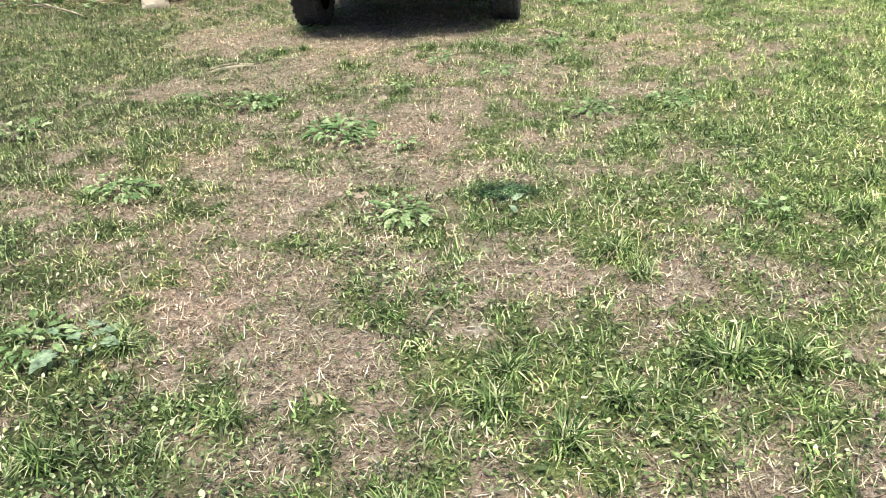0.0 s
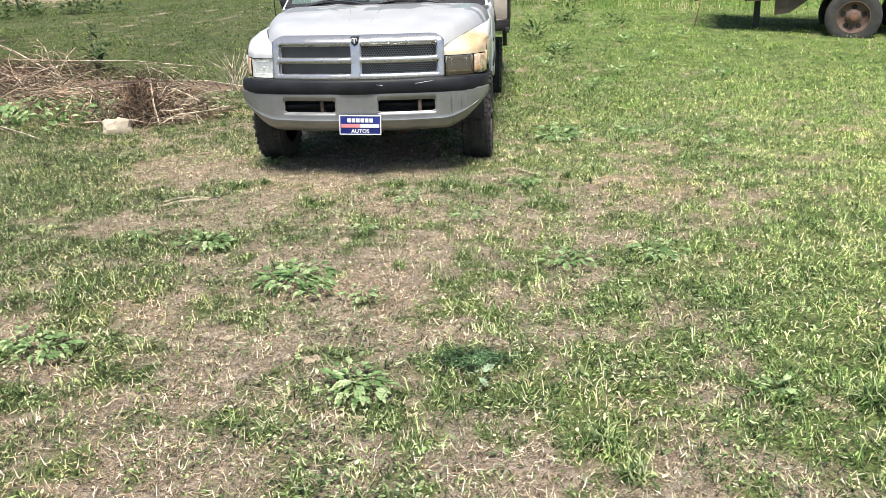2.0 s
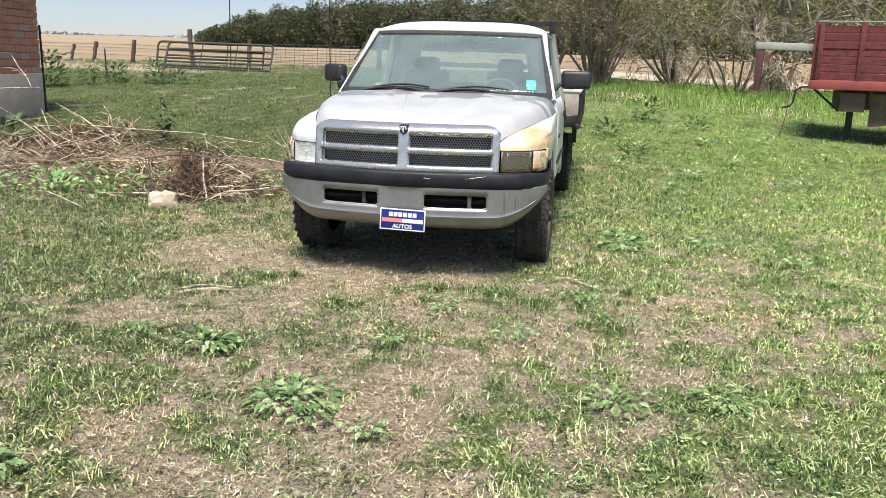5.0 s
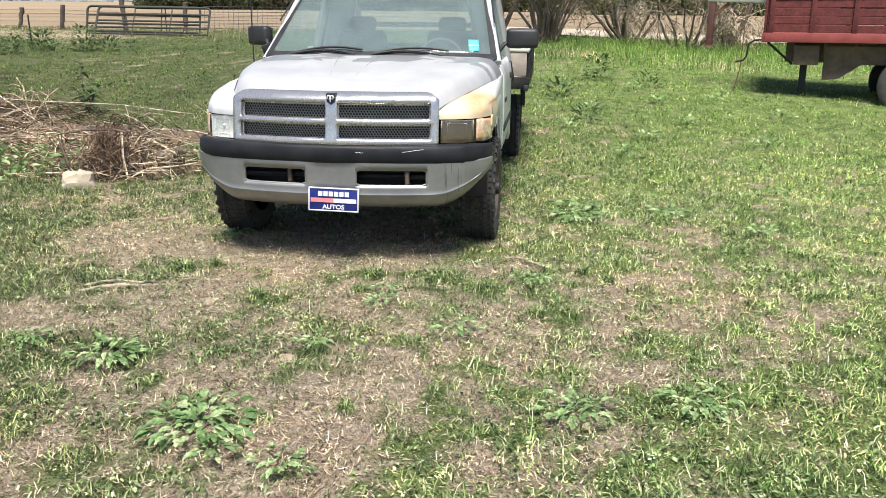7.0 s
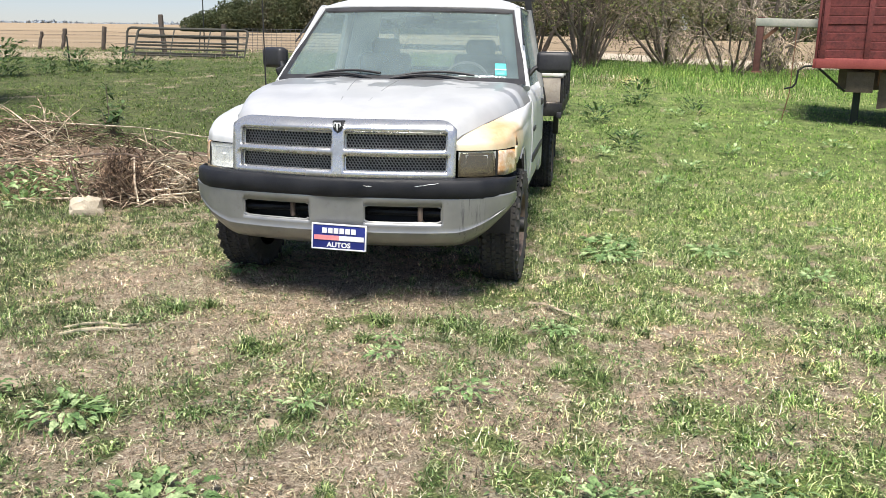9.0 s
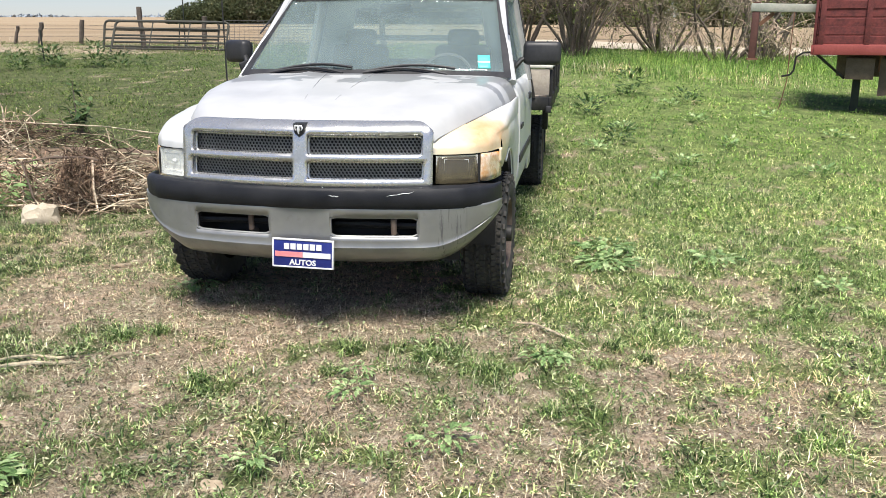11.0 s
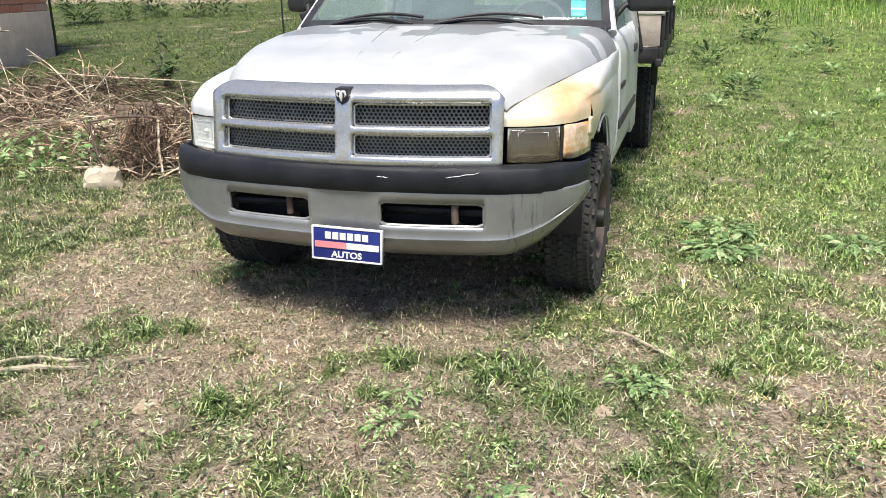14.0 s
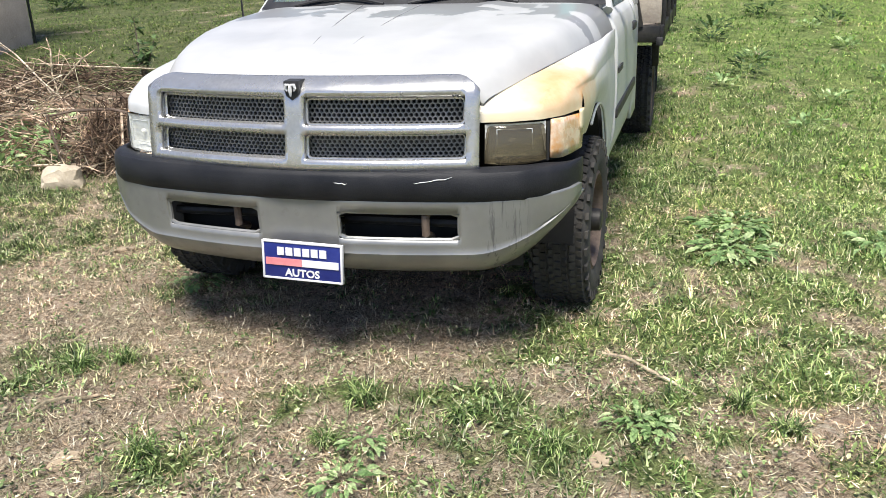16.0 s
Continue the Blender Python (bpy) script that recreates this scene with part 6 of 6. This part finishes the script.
def build_bare_tree(x, y, stems, high, wide, r0, seed, label, droop=0.25, twig_n=4, buds=500, twig="twig"):
    tree = thing("bare_tree", label, "tree", pose(x, y, ground_z(x, y) - 0.05), "leafless trees at the road edge")
    rng = random.Random(seed)
    limbs, twigs, tips = bmesh.new(), [], []

    def grow(p, d, r, length, depth):
        pts, rad = [p.copy()], [r]
        n = 4
        for k in range(n):
            d = (d + Vector((rng.uniform(-0.28, 0.28), rng.uniform(-0.28, 0.28), rng.uniform(-0.16, 0.16) - (droop * 0.12 if depth else -0.02)))).normalized()
            p = p + d * (length / n)
            r *= 0.87
            pts.append(p.copy())
            rad.append(r)
        if r > 0.018:
            tube(pts, rad, 6, limbs)
        else:
            for a, b, q in zip(pts, pts[1:], rad):
                twigs.append((a, b, max(q, 0.006)))
        if depth >= 4:
            tips.append(p)
            return
        for k in range(rng.choice((2, 3, 3)) if depth < 3 else twig_n):
            at = pts[rng.randint(1 if depth else 2, n)]
            e = (d + Vector((rng.uniform(-1, 1), rng.uniform(-1, 1), rng.uniform(-0.55, 0.6))) * 0.95).normalized()
            grow(at.copy(), e, r * rng.uniform(0.55, 0.8), length * rng.uniform(0.5, 0.8), depth + 1)

    for k in range(stems):
        an = rng.uniform(0, 2 * math.pi)
        sp = rng.uniform(0.15, 0.8)
        d = Vector((sp * math.cos(an) * wide, sp * math.sin(an) * wide, 1.0)).normalized()
        grow(Vector((0.25 * math.cos(an), 0.25 * math.sin(an), 0.0)), d, r0 * rng.uniform(0.6, 1.1), high * rng.uniform(0.35, 0.55), 0)
    part("trunk", limbs, "bark", tree, "grey-brown stems")
    tagged(prisms(twigs, "brushwood", twig, tree), "tangle of thin bare twigs", kind="stuff")
    # young leaves at the twig ends
    rngn = np.random.default_rng(seed)
    pick = rngn.integers(0, len(tips), buds)
    c = np.array(tips)[pick] + rngn.normal(0, 0.22, (buds, 3))
    a = rngn.normal(0, 1, (buds, 3)) * 0.02
    b = rngn.normal(0, 1, (buds, 3)) * 0.02
    V = np.stack([c - a, c + b, c + a, c - b], 1).reshape(-1, 3)
    F = np.arange(buds * 4).reshape(-1, 4)
    tagged(raw("leaves", V, F, "bud", tree), "sparse young spring leaves", kind="stuff")


build_bare_tree(0.5, 27.2, 30, 5.0, 0.62, 0.05, 3, "many-stemmed bare shrub tree with a tangle of twigs", 0.2, 4, 5000, "twig_dark")
build_bare_tree(5.4, 28.0, 7, 6.0, 0.9, 0.11, 8, "gnarled leafless tree with a leaning trunk behind the trailer", 0.8, 4, 1500)
build_bare_tree(3.0, 29.0, 10, 4.6, 1.3, 0.07, 12, "low spreading bare shrub with drooping branches", 1.3, 6, 900)
build_bare_tree(4.3, 27.3, 9, 3.6, 1.5, 0.05, 23, "small bare shrub of crossing twigs by the lane", 1.4, 6, 700)
build_bare_tree(8.6, 29.5, 8, 5.5, 1.0, 0.12, 15, "bare tree beyond the red trailer", 0.6, 4, 900)
build_bare_tree(-1.2, 31.0, 8, 4.6, 0.8, 0.06, 19, "bare scrub tree behind the pickup", 0.3, 4, 1500)


# ---- road and far woods ----
def build_road():
    def fn(u, v):
        x, y = lerp(-2.0, 60.0, u), lerp(30.4, 35.6, v) + 0.02 * lerp(-2.0, 60.0, u)
        return (x, y, ground_z(x, y) + 0.05)
    tagged(part("road", surf(fn, 60, 6), "stone"), "pale gravel lane beyond the trees", "road", kind="structure")


build_road()


def crowns(name, spots, n_each, size, mat, label, seed):
    """Woods far off: leaf sprays over many uneven crowns."""
    rng = np.random.default_rng(seed)
    out = []
    for x, y, z, rx, rz in spots:
        n = int(n_each * rx)
        d = rng.normal(0, 1, (n, 3))
        d /= np.linalg.norm(d, axis=1, keepdims=True)
        rad = rng.uniform(0.55, 1.08, (n, 1))
        c = np.array([x, y, z]) + d * rad * np.array([rx, rx, rz])
        c = c[c[:, 2] > z - rz * 1.0]
        n = len(c)
        a = rng.normal(0, 1, (n, 3)) * size
        b = rng.normal(0, 1, (n, 3)) * size
        out.append(np.stack([c - a, c + b, c + a, c - b], 1).reshape(-1, 3))
    V = np.concatenate(out)
    ob = raw(name, V, np.arange(len(V)).reshape(-1, 4), mat)
    return tagged(ob, label, "woods", kind="stuff")


rng = random.Random(31)
green_spots, bare_spots = [], []
for k in range(330):
    x = rng.uniform(-45.0, 62)
    y = 108 + rng.uniform(-5, 10)
    top = float(np.interp(x, (-46, -42, -36, -10, 10, 60), (1.6, 3.6, 4.9, 6.6, 9.5, 12.0))) * rng.uniform(0.8, 1.08)
    r = rng.uniform(1.2, 2.3)
    zb = float(np.interp(y, RISE_Y, RISE_Z))
    (green_spots if rng.random() < (0.8 if x < -25 else 0.45) else bare_spots).append((x, y, zb + top * 0.5, r, top * 0.55))
for k in range(9):
    green_spots.append((-48.5 + k * 0.8, 108, 2.95 + 0.6, 0.8, 1.0 + 0.3 * (k % 3)))
crowns("far_woods", green_spots, 1150, 0.07, "woods", "dense dark green woods beyond the stubble field", 51)
crowns("far_woods_bare", bare_spots, 900, 0.08, "woods_bare", "grey-brown leafless trees within the far woods", 52)
far = [(rng.uniform(-900, -150), rng.uniform(900, 1000), 20 + rng.uniform(0, 1.0), rng.uniform(14, 30), rng.uniform(0.6, 1.4)) for _ in range(40)]
crowns("horizon_woods", far, 26, 1.0, "haze", "tiny hazy tree groups on the horizon", 53)


# ---- grass ----
def view_wedge(rng, n, y0, y1, margin):
    """Random places over the yard's width, wider farther off."""
    y = np.sqrt(rng.uniform((y0 + 2.0) ** 2, (y1 + 2.0) ** 2, n)) - 2.0
    half = 0.60 * (y + 0.5) + margin
    x = rng.uniform(-1, 1, n) * half + 0.02 * y - 0.09 * np.maximum(y - 2, 0)
    return x, y


def blade_mesh(name, x, y, yaw, length, width, lean, mat, lift=0.0):
    """Arched blades of three triangles each."""
    z = height(x, y) + lift - 0.004
    dx, dy = np.cos(yaw), np.sin(yaw)
    px, py = -dy * width * 0.5, dx * width * 0.5
    h1, o1 = length * 0.55 * np.cos(lean * 0.6), length * 0.55 * np.sin(lean * 0.6)
    h2, o2 = h1 + length * 0.45 * np.cos(lean * 1.5), o1 + length * 0.45 * np.sin(lean * 1.5)
    h2 = np.maximum(h2, 0.006)
    V = np.empty((len(x), 5, 3), dtype=np.float32)
    V[:, 0] = np.stack([x - px, y - py, z], 1)
    V[:, 1] = np.stack([x + px, y + py, z], 1)
    V[:, 2] = np.stack([x + dx * o1 - px * 0.8, y + dy * o1 - py * 0.8, z + h1], 1)
    V[:, 3] = np.stack([x + dx * o1 + px * 0.8, y + dy * o1 + py * 0.8, z + h1], 1)
    V[:, 4] = np.stack([x + dx * o2, y + dy * o2, z + h2], 1)
    o = (np.arange(len(x)) * 5)[:, None]
    F = np.concatenate([o + np.array([[0, 1, 3]]), o + np.array([[0, 3, 2]]), o + np.array([[2, 3, 4]])], 0)
    return raw(name, V.reshape(-1, 3), F, mat)


def round_bits(name, x, y, yaw, length, width, tilt, mat, lift):
    """Small oval leaves: six-cornered, tilted along their length."""
    z = height(x, y) + lift
    out = np.array([(-0.5, 0.0), (-0.22, 0.42), (0.2, 0.5), (0.5, 0.08), (0.24, -0.46), (-0.2, -0.44)])
    V = np.empty((len(x), 6, 3), dtype=np.float32)
    for k, (a, b) in enumerate(out):
        u, w = a * length, b * width
        V[:, k, 0] = x + np.cos(yaw) * np.cos(tilt) * u - np.sin(yaw) * w
        V[:, k, 1] = y + np.sin(yaw) * np.cos(tilt) * u + np.cos(yaw) * w
        V[:, k, 2] = z + np.sin(tilt) * u + 0.25 * np.abs(w)
    return raw(name, V.reshape(-1, 3), np.arange(len(x) * 6).reshape(-1, 6), mat)


def flat_bits(name, x, y, yaw, length, width, tilt, mat, lift):
    """Lying straw: one bent strip each."""
    z = height(x, y) + lift
    dx, dy, dz = np.cos(yaw) * np.cos(tilt), np.sin(yaw) * np.cos(tilt), np.sin(tilt)
    px, py = -np.sin(yaw) * width * 0.5, np.cos(yaw) * width * 0.5
    V = np.empty((len(x), 4, 3), dtype=np.float32)
    V[:, 0] = np.stack([x - dx * length / 2, y - dy * length / 2, z - np.abs(dz) * length * 0.2], 1)
    V[:, 1] = np.stack([x - px, y - py, z + width * 0.3], 1)
    V[:, 2] = np.stack([x + dx * length / 2, y + dy * length / 2, z + np.abs(dz) * length], 1)
    V[:, 3] = np.stack([x + px, y + py, z + width * 0.3], 1)
    return raw(name, V.reshape(-1, 3), np.arange(len(x) * 4).reshape(-1, 4), mat)


def keep_by(rng, x, y, chance):
    k = rng.random(len(x)) < chance
    return x[k], y[k]


def clear_of_truck(x, y):
    tyre = np.zeros(len(x), dtype=bool)
    for tx in (-2.075, -0.265):
        for ty in (8.33, 12.26):
            tyre |= (np.abs(x - tx) < 0.15) & (np.abs(y - ty) < 0.14)
    return ~tyre


def clumps(rng, x, y, per, wide, size):
    """Places gathered in tufts of uneven size."""
    n = len(x) * per
    big = np.repeat(rng.uniform(0.5, 1.3, len(x)), per)
    return np.repeat(x, per) + rng.normal(0, wide, n) * big, np.repeat(y, per) + rng.normal(0, wide, n) * big, big * rng.uniform(size, 1.2, n)


def build_grass():
    rng = np.random.default_rng(7)
    # tufts of living grass
    cx, cy = view_wedge(rng, 46000, 1.0, 15.0, 0.7)
    cx, cy = keep_by(rng, cx, cy, np.clip(greenness(cx, cy) * 1.3 - 0.05, 0.13, 1.0) * np.clip((15.0 - cy) / 4.5, 0, 1))
    x, y, size = clumps(rng, cx, cy, 9, 0.034, 0.5)
    ok = clear_of_truck(x, y)
    x, y, size = x[ok], y[ok], size[ok]
    n = len(x)
    length = (0.042 + 0.042 * greenness(x, y)) * size
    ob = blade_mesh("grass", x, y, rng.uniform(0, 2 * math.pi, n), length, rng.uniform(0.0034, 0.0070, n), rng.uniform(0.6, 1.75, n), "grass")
    tagged(ob, "short uneven green grass blades over the yard", "grass", kind="stuff")
    # clover-like small leaves
    x, y = view_wedge(rng, 90000, 1.0, 14.0, 0.6)
    x, y = keep_by(rng, x, y, np.clip(greenness(x, y) * 1.2, 0.07, 1.0) * np.clip((14.0 - y) / 4.0, 0, 1))
    n = len(x)
    ob = round_bits("small_leaves", x, y, rng.uniform(0, 2 * math.pi, n), rng.uniform(0.010, 0.026, n), rng.uniform(0.006, 0.014, n), rng.uniform(-0.2, 0.8, n), "grass", rng.uniform(0.006, 0.03, n))
    tagged(ob, "tiny clover and weed leaves among the grass", "ground cover", kind="stuff")
    # broader weed leaves in loose mats
    cx, cy = view_wedge(rng, 15000, 1.0, 13.0, 0.6)
    cx, cy = keep_by(rng, cx, cy, np.clip(value_noise(cx, cy, 0.45, 43, 2) * 2.6 - 0.85, 0.04, 1.0) * np.clip((13.0 - cy) / 4.0, 0, 1))
    x, y, size = clumps(rng, cx, cy, 9, 0.045, 0.5)
    n = len(x)
    ob = round_bits("mat_leaves", x, y, rng.uniform(0, 2 * math.pi, n), rng.uniform(0.012, 0.034, n) * size, rng.uniform(0.007, 0.015, n) * size, rng.uniform(-0.3, 0.7, n), "mat_leaf", rng.uniform(0.008, 0.035, n))
    tagged(ob, "loose mats of small grey-green weed leaves", "ground cover", kind="stuff")
    # a dense dark mat in the strip
    n = 1500
    x, y = rng.normal(-0.19, 0.075, n), rng.normal(3.98, 0.045, n)
    ob = round_bits("dark_mat", x, y, rng.uniform(0, 2 * math.pi, n), rng.uniform(0.008, 0.018, n), rng.uniform(0.006, 0.012, n), rng.uniform(-0.2, 0.7, n), "thistle_mat", rng.uniform(0.006, 0.04, n))
    tagged(ob, "low dense mat of dark green clover", "ground cover", kind="stuff")
    # dry leaf chips and crumbs of pale earth
    x, y = view_wedge(rng, 60000, 1.0, 12.0, 0.6)
    x, y = keep_by(rng, x, y, np.clip(1.2 - greenness(x, y), 0.1, 1.0) * np.clip(value_noise(x, y, 0.3, 47, 2) * 2.4 - 0.6, 0.05, 1.0) * np.clip((12.0 - y) / 4.0, 0, 1))
    n = len(x)
    ob = round_bits("dry_chips", x, y, rng.uniform(0, 2 * math.pi, n), rng.uniform(0.006, 0.018, n), rng.uniform(0.004, 0.010, n), rng.normal(0, 0.3, n), "chip", rng.uniform(0.004, 0.018, n))
    tagged(ob, "pale dry leaf chips and earth crumbs", "litter", kind="stuff")
    # dead straw
    x, y = view_wedge(rng, 360000, 1.0, 16.0, 0.6)
    bare = value_noise(x, y, 0.22, 23, 3)
    x, y = keep_by(rng, x, y, np.clip(1.1 - 0.85 * greenness(x, y), 0.15, 1.0) * np.clip(1.6 - 2.4 * np.abs(bare - 0.42), 0.15, 1.0) * np.clip((16.0 - y) / 7.0, 0, 1))
    n = len(x)
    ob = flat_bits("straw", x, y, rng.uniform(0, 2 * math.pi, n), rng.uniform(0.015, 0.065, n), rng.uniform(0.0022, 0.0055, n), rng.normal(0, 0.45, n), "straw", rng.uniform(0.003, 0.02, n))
    tagged(ob, "dry yellow straw litter on bare earth", "straw", kind="stuff")
    # dead blades, bent over
    x, y = view_wedge(rng, 15000, 1.0, 16.0, 0.6)
    x, y = keep_by(rng, x, y, np.clip(1.15 - greenness(x, y), 0.2, 1.0) * np.clip((16.0 - y) / 6.0, 0, 1))
    x, y, size = clumps(rng, x, y, 9, 0.04, 0.4)
    n = len(x)
    ob = blade_mesh("dead_blades", x, y, rng.uniform(0, 2 * math.pi, n), rng.uniform(0.04, 0.085, n) * size, rng.uniform(0.0015, 0.0032, n), rng.uniform(1.0, 1.8, n), "straw")
    tagged(ob, "bleached bent grass blades in dry patches", "dead grass", kind="stuff")
    # rotted thatch, toned darker to stand in for shade between blades
    x, y = view_wedge(rng, 70000, 1.0, 15.0, 0.6)
    x, y = keep_by(rng, x, y, np.clip(value_noise(x, y, 0.13, 27, 2) * 2.6 - 0.8, 0.05, 1.0) * np.clip((15.0 - y) / 5.0, 0, 1))
    n = len(x)
    ob = flat_bits("thatch", x, y, rng.uniform(0, 2 * math.pi, n), rng.uniform(0.012, 0.045, n), rng.uniform(0.003, 0.007, n), rng.normal(0, 0.35, n), "thatch", rng.uniform(0.004, 0.016, n))
    tagged(ob, "dark rotted thatch with gap shade in its colour", "thatch", kind="stuff")
    # leafy growth of the back lawn
    x, y = view_wedge(rng, 11000, 9.0, 30.0, 0.8)
    x, y = keep_by(rng, x, y, np.clip(value_noise(x, y, 0.7, 33, 3) * 2.6 - 0.7, 0.08, 1.0) * np.clip((y - 9.0) / 4.0, 0, 1))
    x, y, size = clumps(rng, x, y, 10, 0.07, 0.5)
    n = len(x)
    left = rng.random(n) < np.clip((1.5 - x) / 5.0, 0, 1)
    for side, mat, words in ((left, "grass_deep", "deep green weed leaves in the lawn by the gates"), (~left, "grass_light", "small light weed leaves in the back lawn")):
        n = int(side.sum())
        ob = flat_bits("lawn_leaves", x[side], y[side], rng.uniform(0, 2 * math.pi, n), rng.uniform(0.03, 0.075, n) * size[side], rng.uniform(0.013, 0.03, n) * size[side], rng.uniform(-0.2, 0.9, n), mat, rng.uniform(0.01, 0.07, n))
        tagged(ob, words, "ground cover", kind="stuff")
    # farther lawn, coarser
    x, y = view_wedge(rng, 19000, 9.0, 33.0, 1.0)
    k = value_noise(x, y, 1.3, 29, 3)
    x, y = keep_by(rng, x, y, np.clip(k * 2.2 - 0.3, 0.25, 1.0) * np.clip((y - 9.0) / 5.0, 0, 1) * (1 - 0.8 * dry_strip(x, y)))
    x, y, size = clumps(rng, x, y, 9, 0.09, 0.5)
    n = len(x)
    left = rng.random(n) < np.clip((1.5 - x) / 5.0, 0, 1)
    for side, mat, words in ((left, "grass_deep", "deep green grass of the lawn by the gates"), (~left, "grass_light", "lighter green grass of the back lawn")):
        n = int(side.sum())
        ob = blade_mesh("lawn", x[side], y[side], rng.uniform(0, 2 * math.pi, n), rng.uniform(0.05, 0.10, n) * size[side], rng.uniform(0.008, 0.014, n), rng.uniform(0.5, 1.6, n), mat)
        tagged(ob, words, "grass", kind="stuff")
    # straw seen through the back lawn
    x, y = view_wedge(rng, 4200, 10.0, 31.0, 0.8)
    x, y = keep_by(rng, x, y, np.clip(value_noise(x, y, 1.0, 39, 3) * 3.0 - 1.0, 0.02, 1.0) * np.clip((x + 3.0) / 3.0, 0.1, 1.0))
    x, y, size = clumps(rng, x, y, 9, 0.10, 0.5)
    n = len(x)
    ob = blade_mesh("lawn_straw", x, y, rng.uniform(0, 2 * math.pi, n), rng.uniform(0.04, 0.09, n) * size, rng.uniform(0.006, 0.011, n), rng.uniform(0.6, 1.7, n), "straw")
    tagged(ob, "dead pale blades among the back lawn", "dead grass", kind="stuff")
    # rank grass before the trees
    x = rng.uniform(-1.5, 11.0, 26000)
    y = 20.5 + rng.beta(2, 1.6, 26000) * 9.0 + 0.1 * x
    x, y = keep_by(rng, x, y, np.clip(value_noise(x, y, 1.2, 37, 3) * 2 - 0.4, 0.1, 1))
    n = len(x)
    ob = blade_mesh("rank_grass", x, y, rng.uniform(0, 2 * math.pi, n), rng.uniform(0.12, 0.38, n), rng.uniform(0.007, 0.012, n), rng.uniform(0.2, 1.2, n), "grass_light")
    tagged(ob, "knee-high rank grass before the bare trees", "grass", kind="stuff")
    x = np.concatenate([rng.normal(1.3, 0.5, 450), rng.normal(4.2, 0.5, 350), rng.uniform(-20, -6, 1300)])
    y = np.concatenate([rng.normal(23.0, 0.5, 450), rng.normal(22.3, 0.6, 350), rng.uniform(26, 31, 1300)])
    n = len(x)
    ob = blade_mesh("dead_grass", x, y, rng.uniform(0, 2 * math.pi, n), rng.uniform(0.10, 0.36, n), rng.uniform(0.005, 0.010, n), rng.uniform(0.4, 1.5, n), "straw")
    tagged(ob, "bleached dead grass clumps in the rough", "dead grass", kind="stuff")


build_grass()


def tuft_mesh(seed, blades_n, length):
    rng = np.random.default_rng(seed)
    verts, faces = [], []
    for k in range(blades_n):
        an, ln, le, w = rng.uniform(0, 2 * math.pi), length * rng.uniform(0.5, 1.2), rng.uniform(0.5, 1.5), rng.uniform(0.002, 0.0036)
        bx, by = rng.normal(0, 0.022, 2)
        d, s = np.array([math.cos(an), math.sin(an), 0]), np.array([-math.sin(an), math.cos(an), 0])
        p0 = np.array([bx, by, -0.005])
        p1 = p0 + ln * 0.5 * (d * math.sin(le * 0.6) + np.array([0, 0, math.cos(le * 0.6)]))
        p2 = p1 + ln * 0.5 * (d * math.sin(le * 1.6) + np.array([0, 0, math.cos(le * 1.6)]))
        p2[2] = max(p2[2], 0.004)
        b = len(verts)
        verts += [p0 - s * w, p0 + s * w, p1 - s * w, p1 + s * w, p2]
        faces += [(b, b + 1, b + 3), (b, b + 3, b + 2), (b + 2, b + 3, b + 4)]
    me = bpy.data.meshes.new("grass_tuft")
    me.from_pydata([tuple(v) for v in verts], [], faces)
    me.materials.append(M["grass"])
    return me


TUFTS = [tuft_mesh(s, 150, 0.13) for s in range(4)]
for k, (x, y, s) in enumerate(((0.54, 2.48, 1.5), (0.75, 2.5, 1.3), (-1.0, 2.18, 1.0), (-0.2, 2.25, 1.3), (0.02, 2.1, 1.2), (-0.15, 2.45, 1.1), (0.2, 2.3, 1.0), (-1.5, 2.6, 1.3), (-1.48, 1.98, 1.1), (-0.40, 1.75, 1.2),
                               (0.28, 3.3, 1.1), (0.35, 3.1, 1.0), (1.3, 3.6, 1.2), (1.5, 4.0, 1.1), (1.2, 2.4, 1.0), (-1.48, 6.58, 1.2), (-2.12, 7.12, 1.1), (-1.95, 7.2, 0.9), (-0.88, 7.1, 1.1), (-0.5, 7.05, 1.0),
                               (-0.15, 6.92, 0.9), (0.45, 7.35, 1.1), (0.6, 7.2, 0.9), (0.15, 6.5, 1.0), (-0.9, 6.8, 0.8), (-2.3, 4.0, 1.0), (-0.65, 5.2, 0.7), (0.6, 4.6, 1.0))):
    ob = new("grass_tuft", TUFTS[k % 4])
    ob.matrix_basis = pose(x, y, ground_z(x, y), 0, 0, 70 * k) @ Matrix.Scale(s * 0.85, 4)
    tagged(ob, "dense arching tuft of green grass", "grass tuft", "grass tufts")
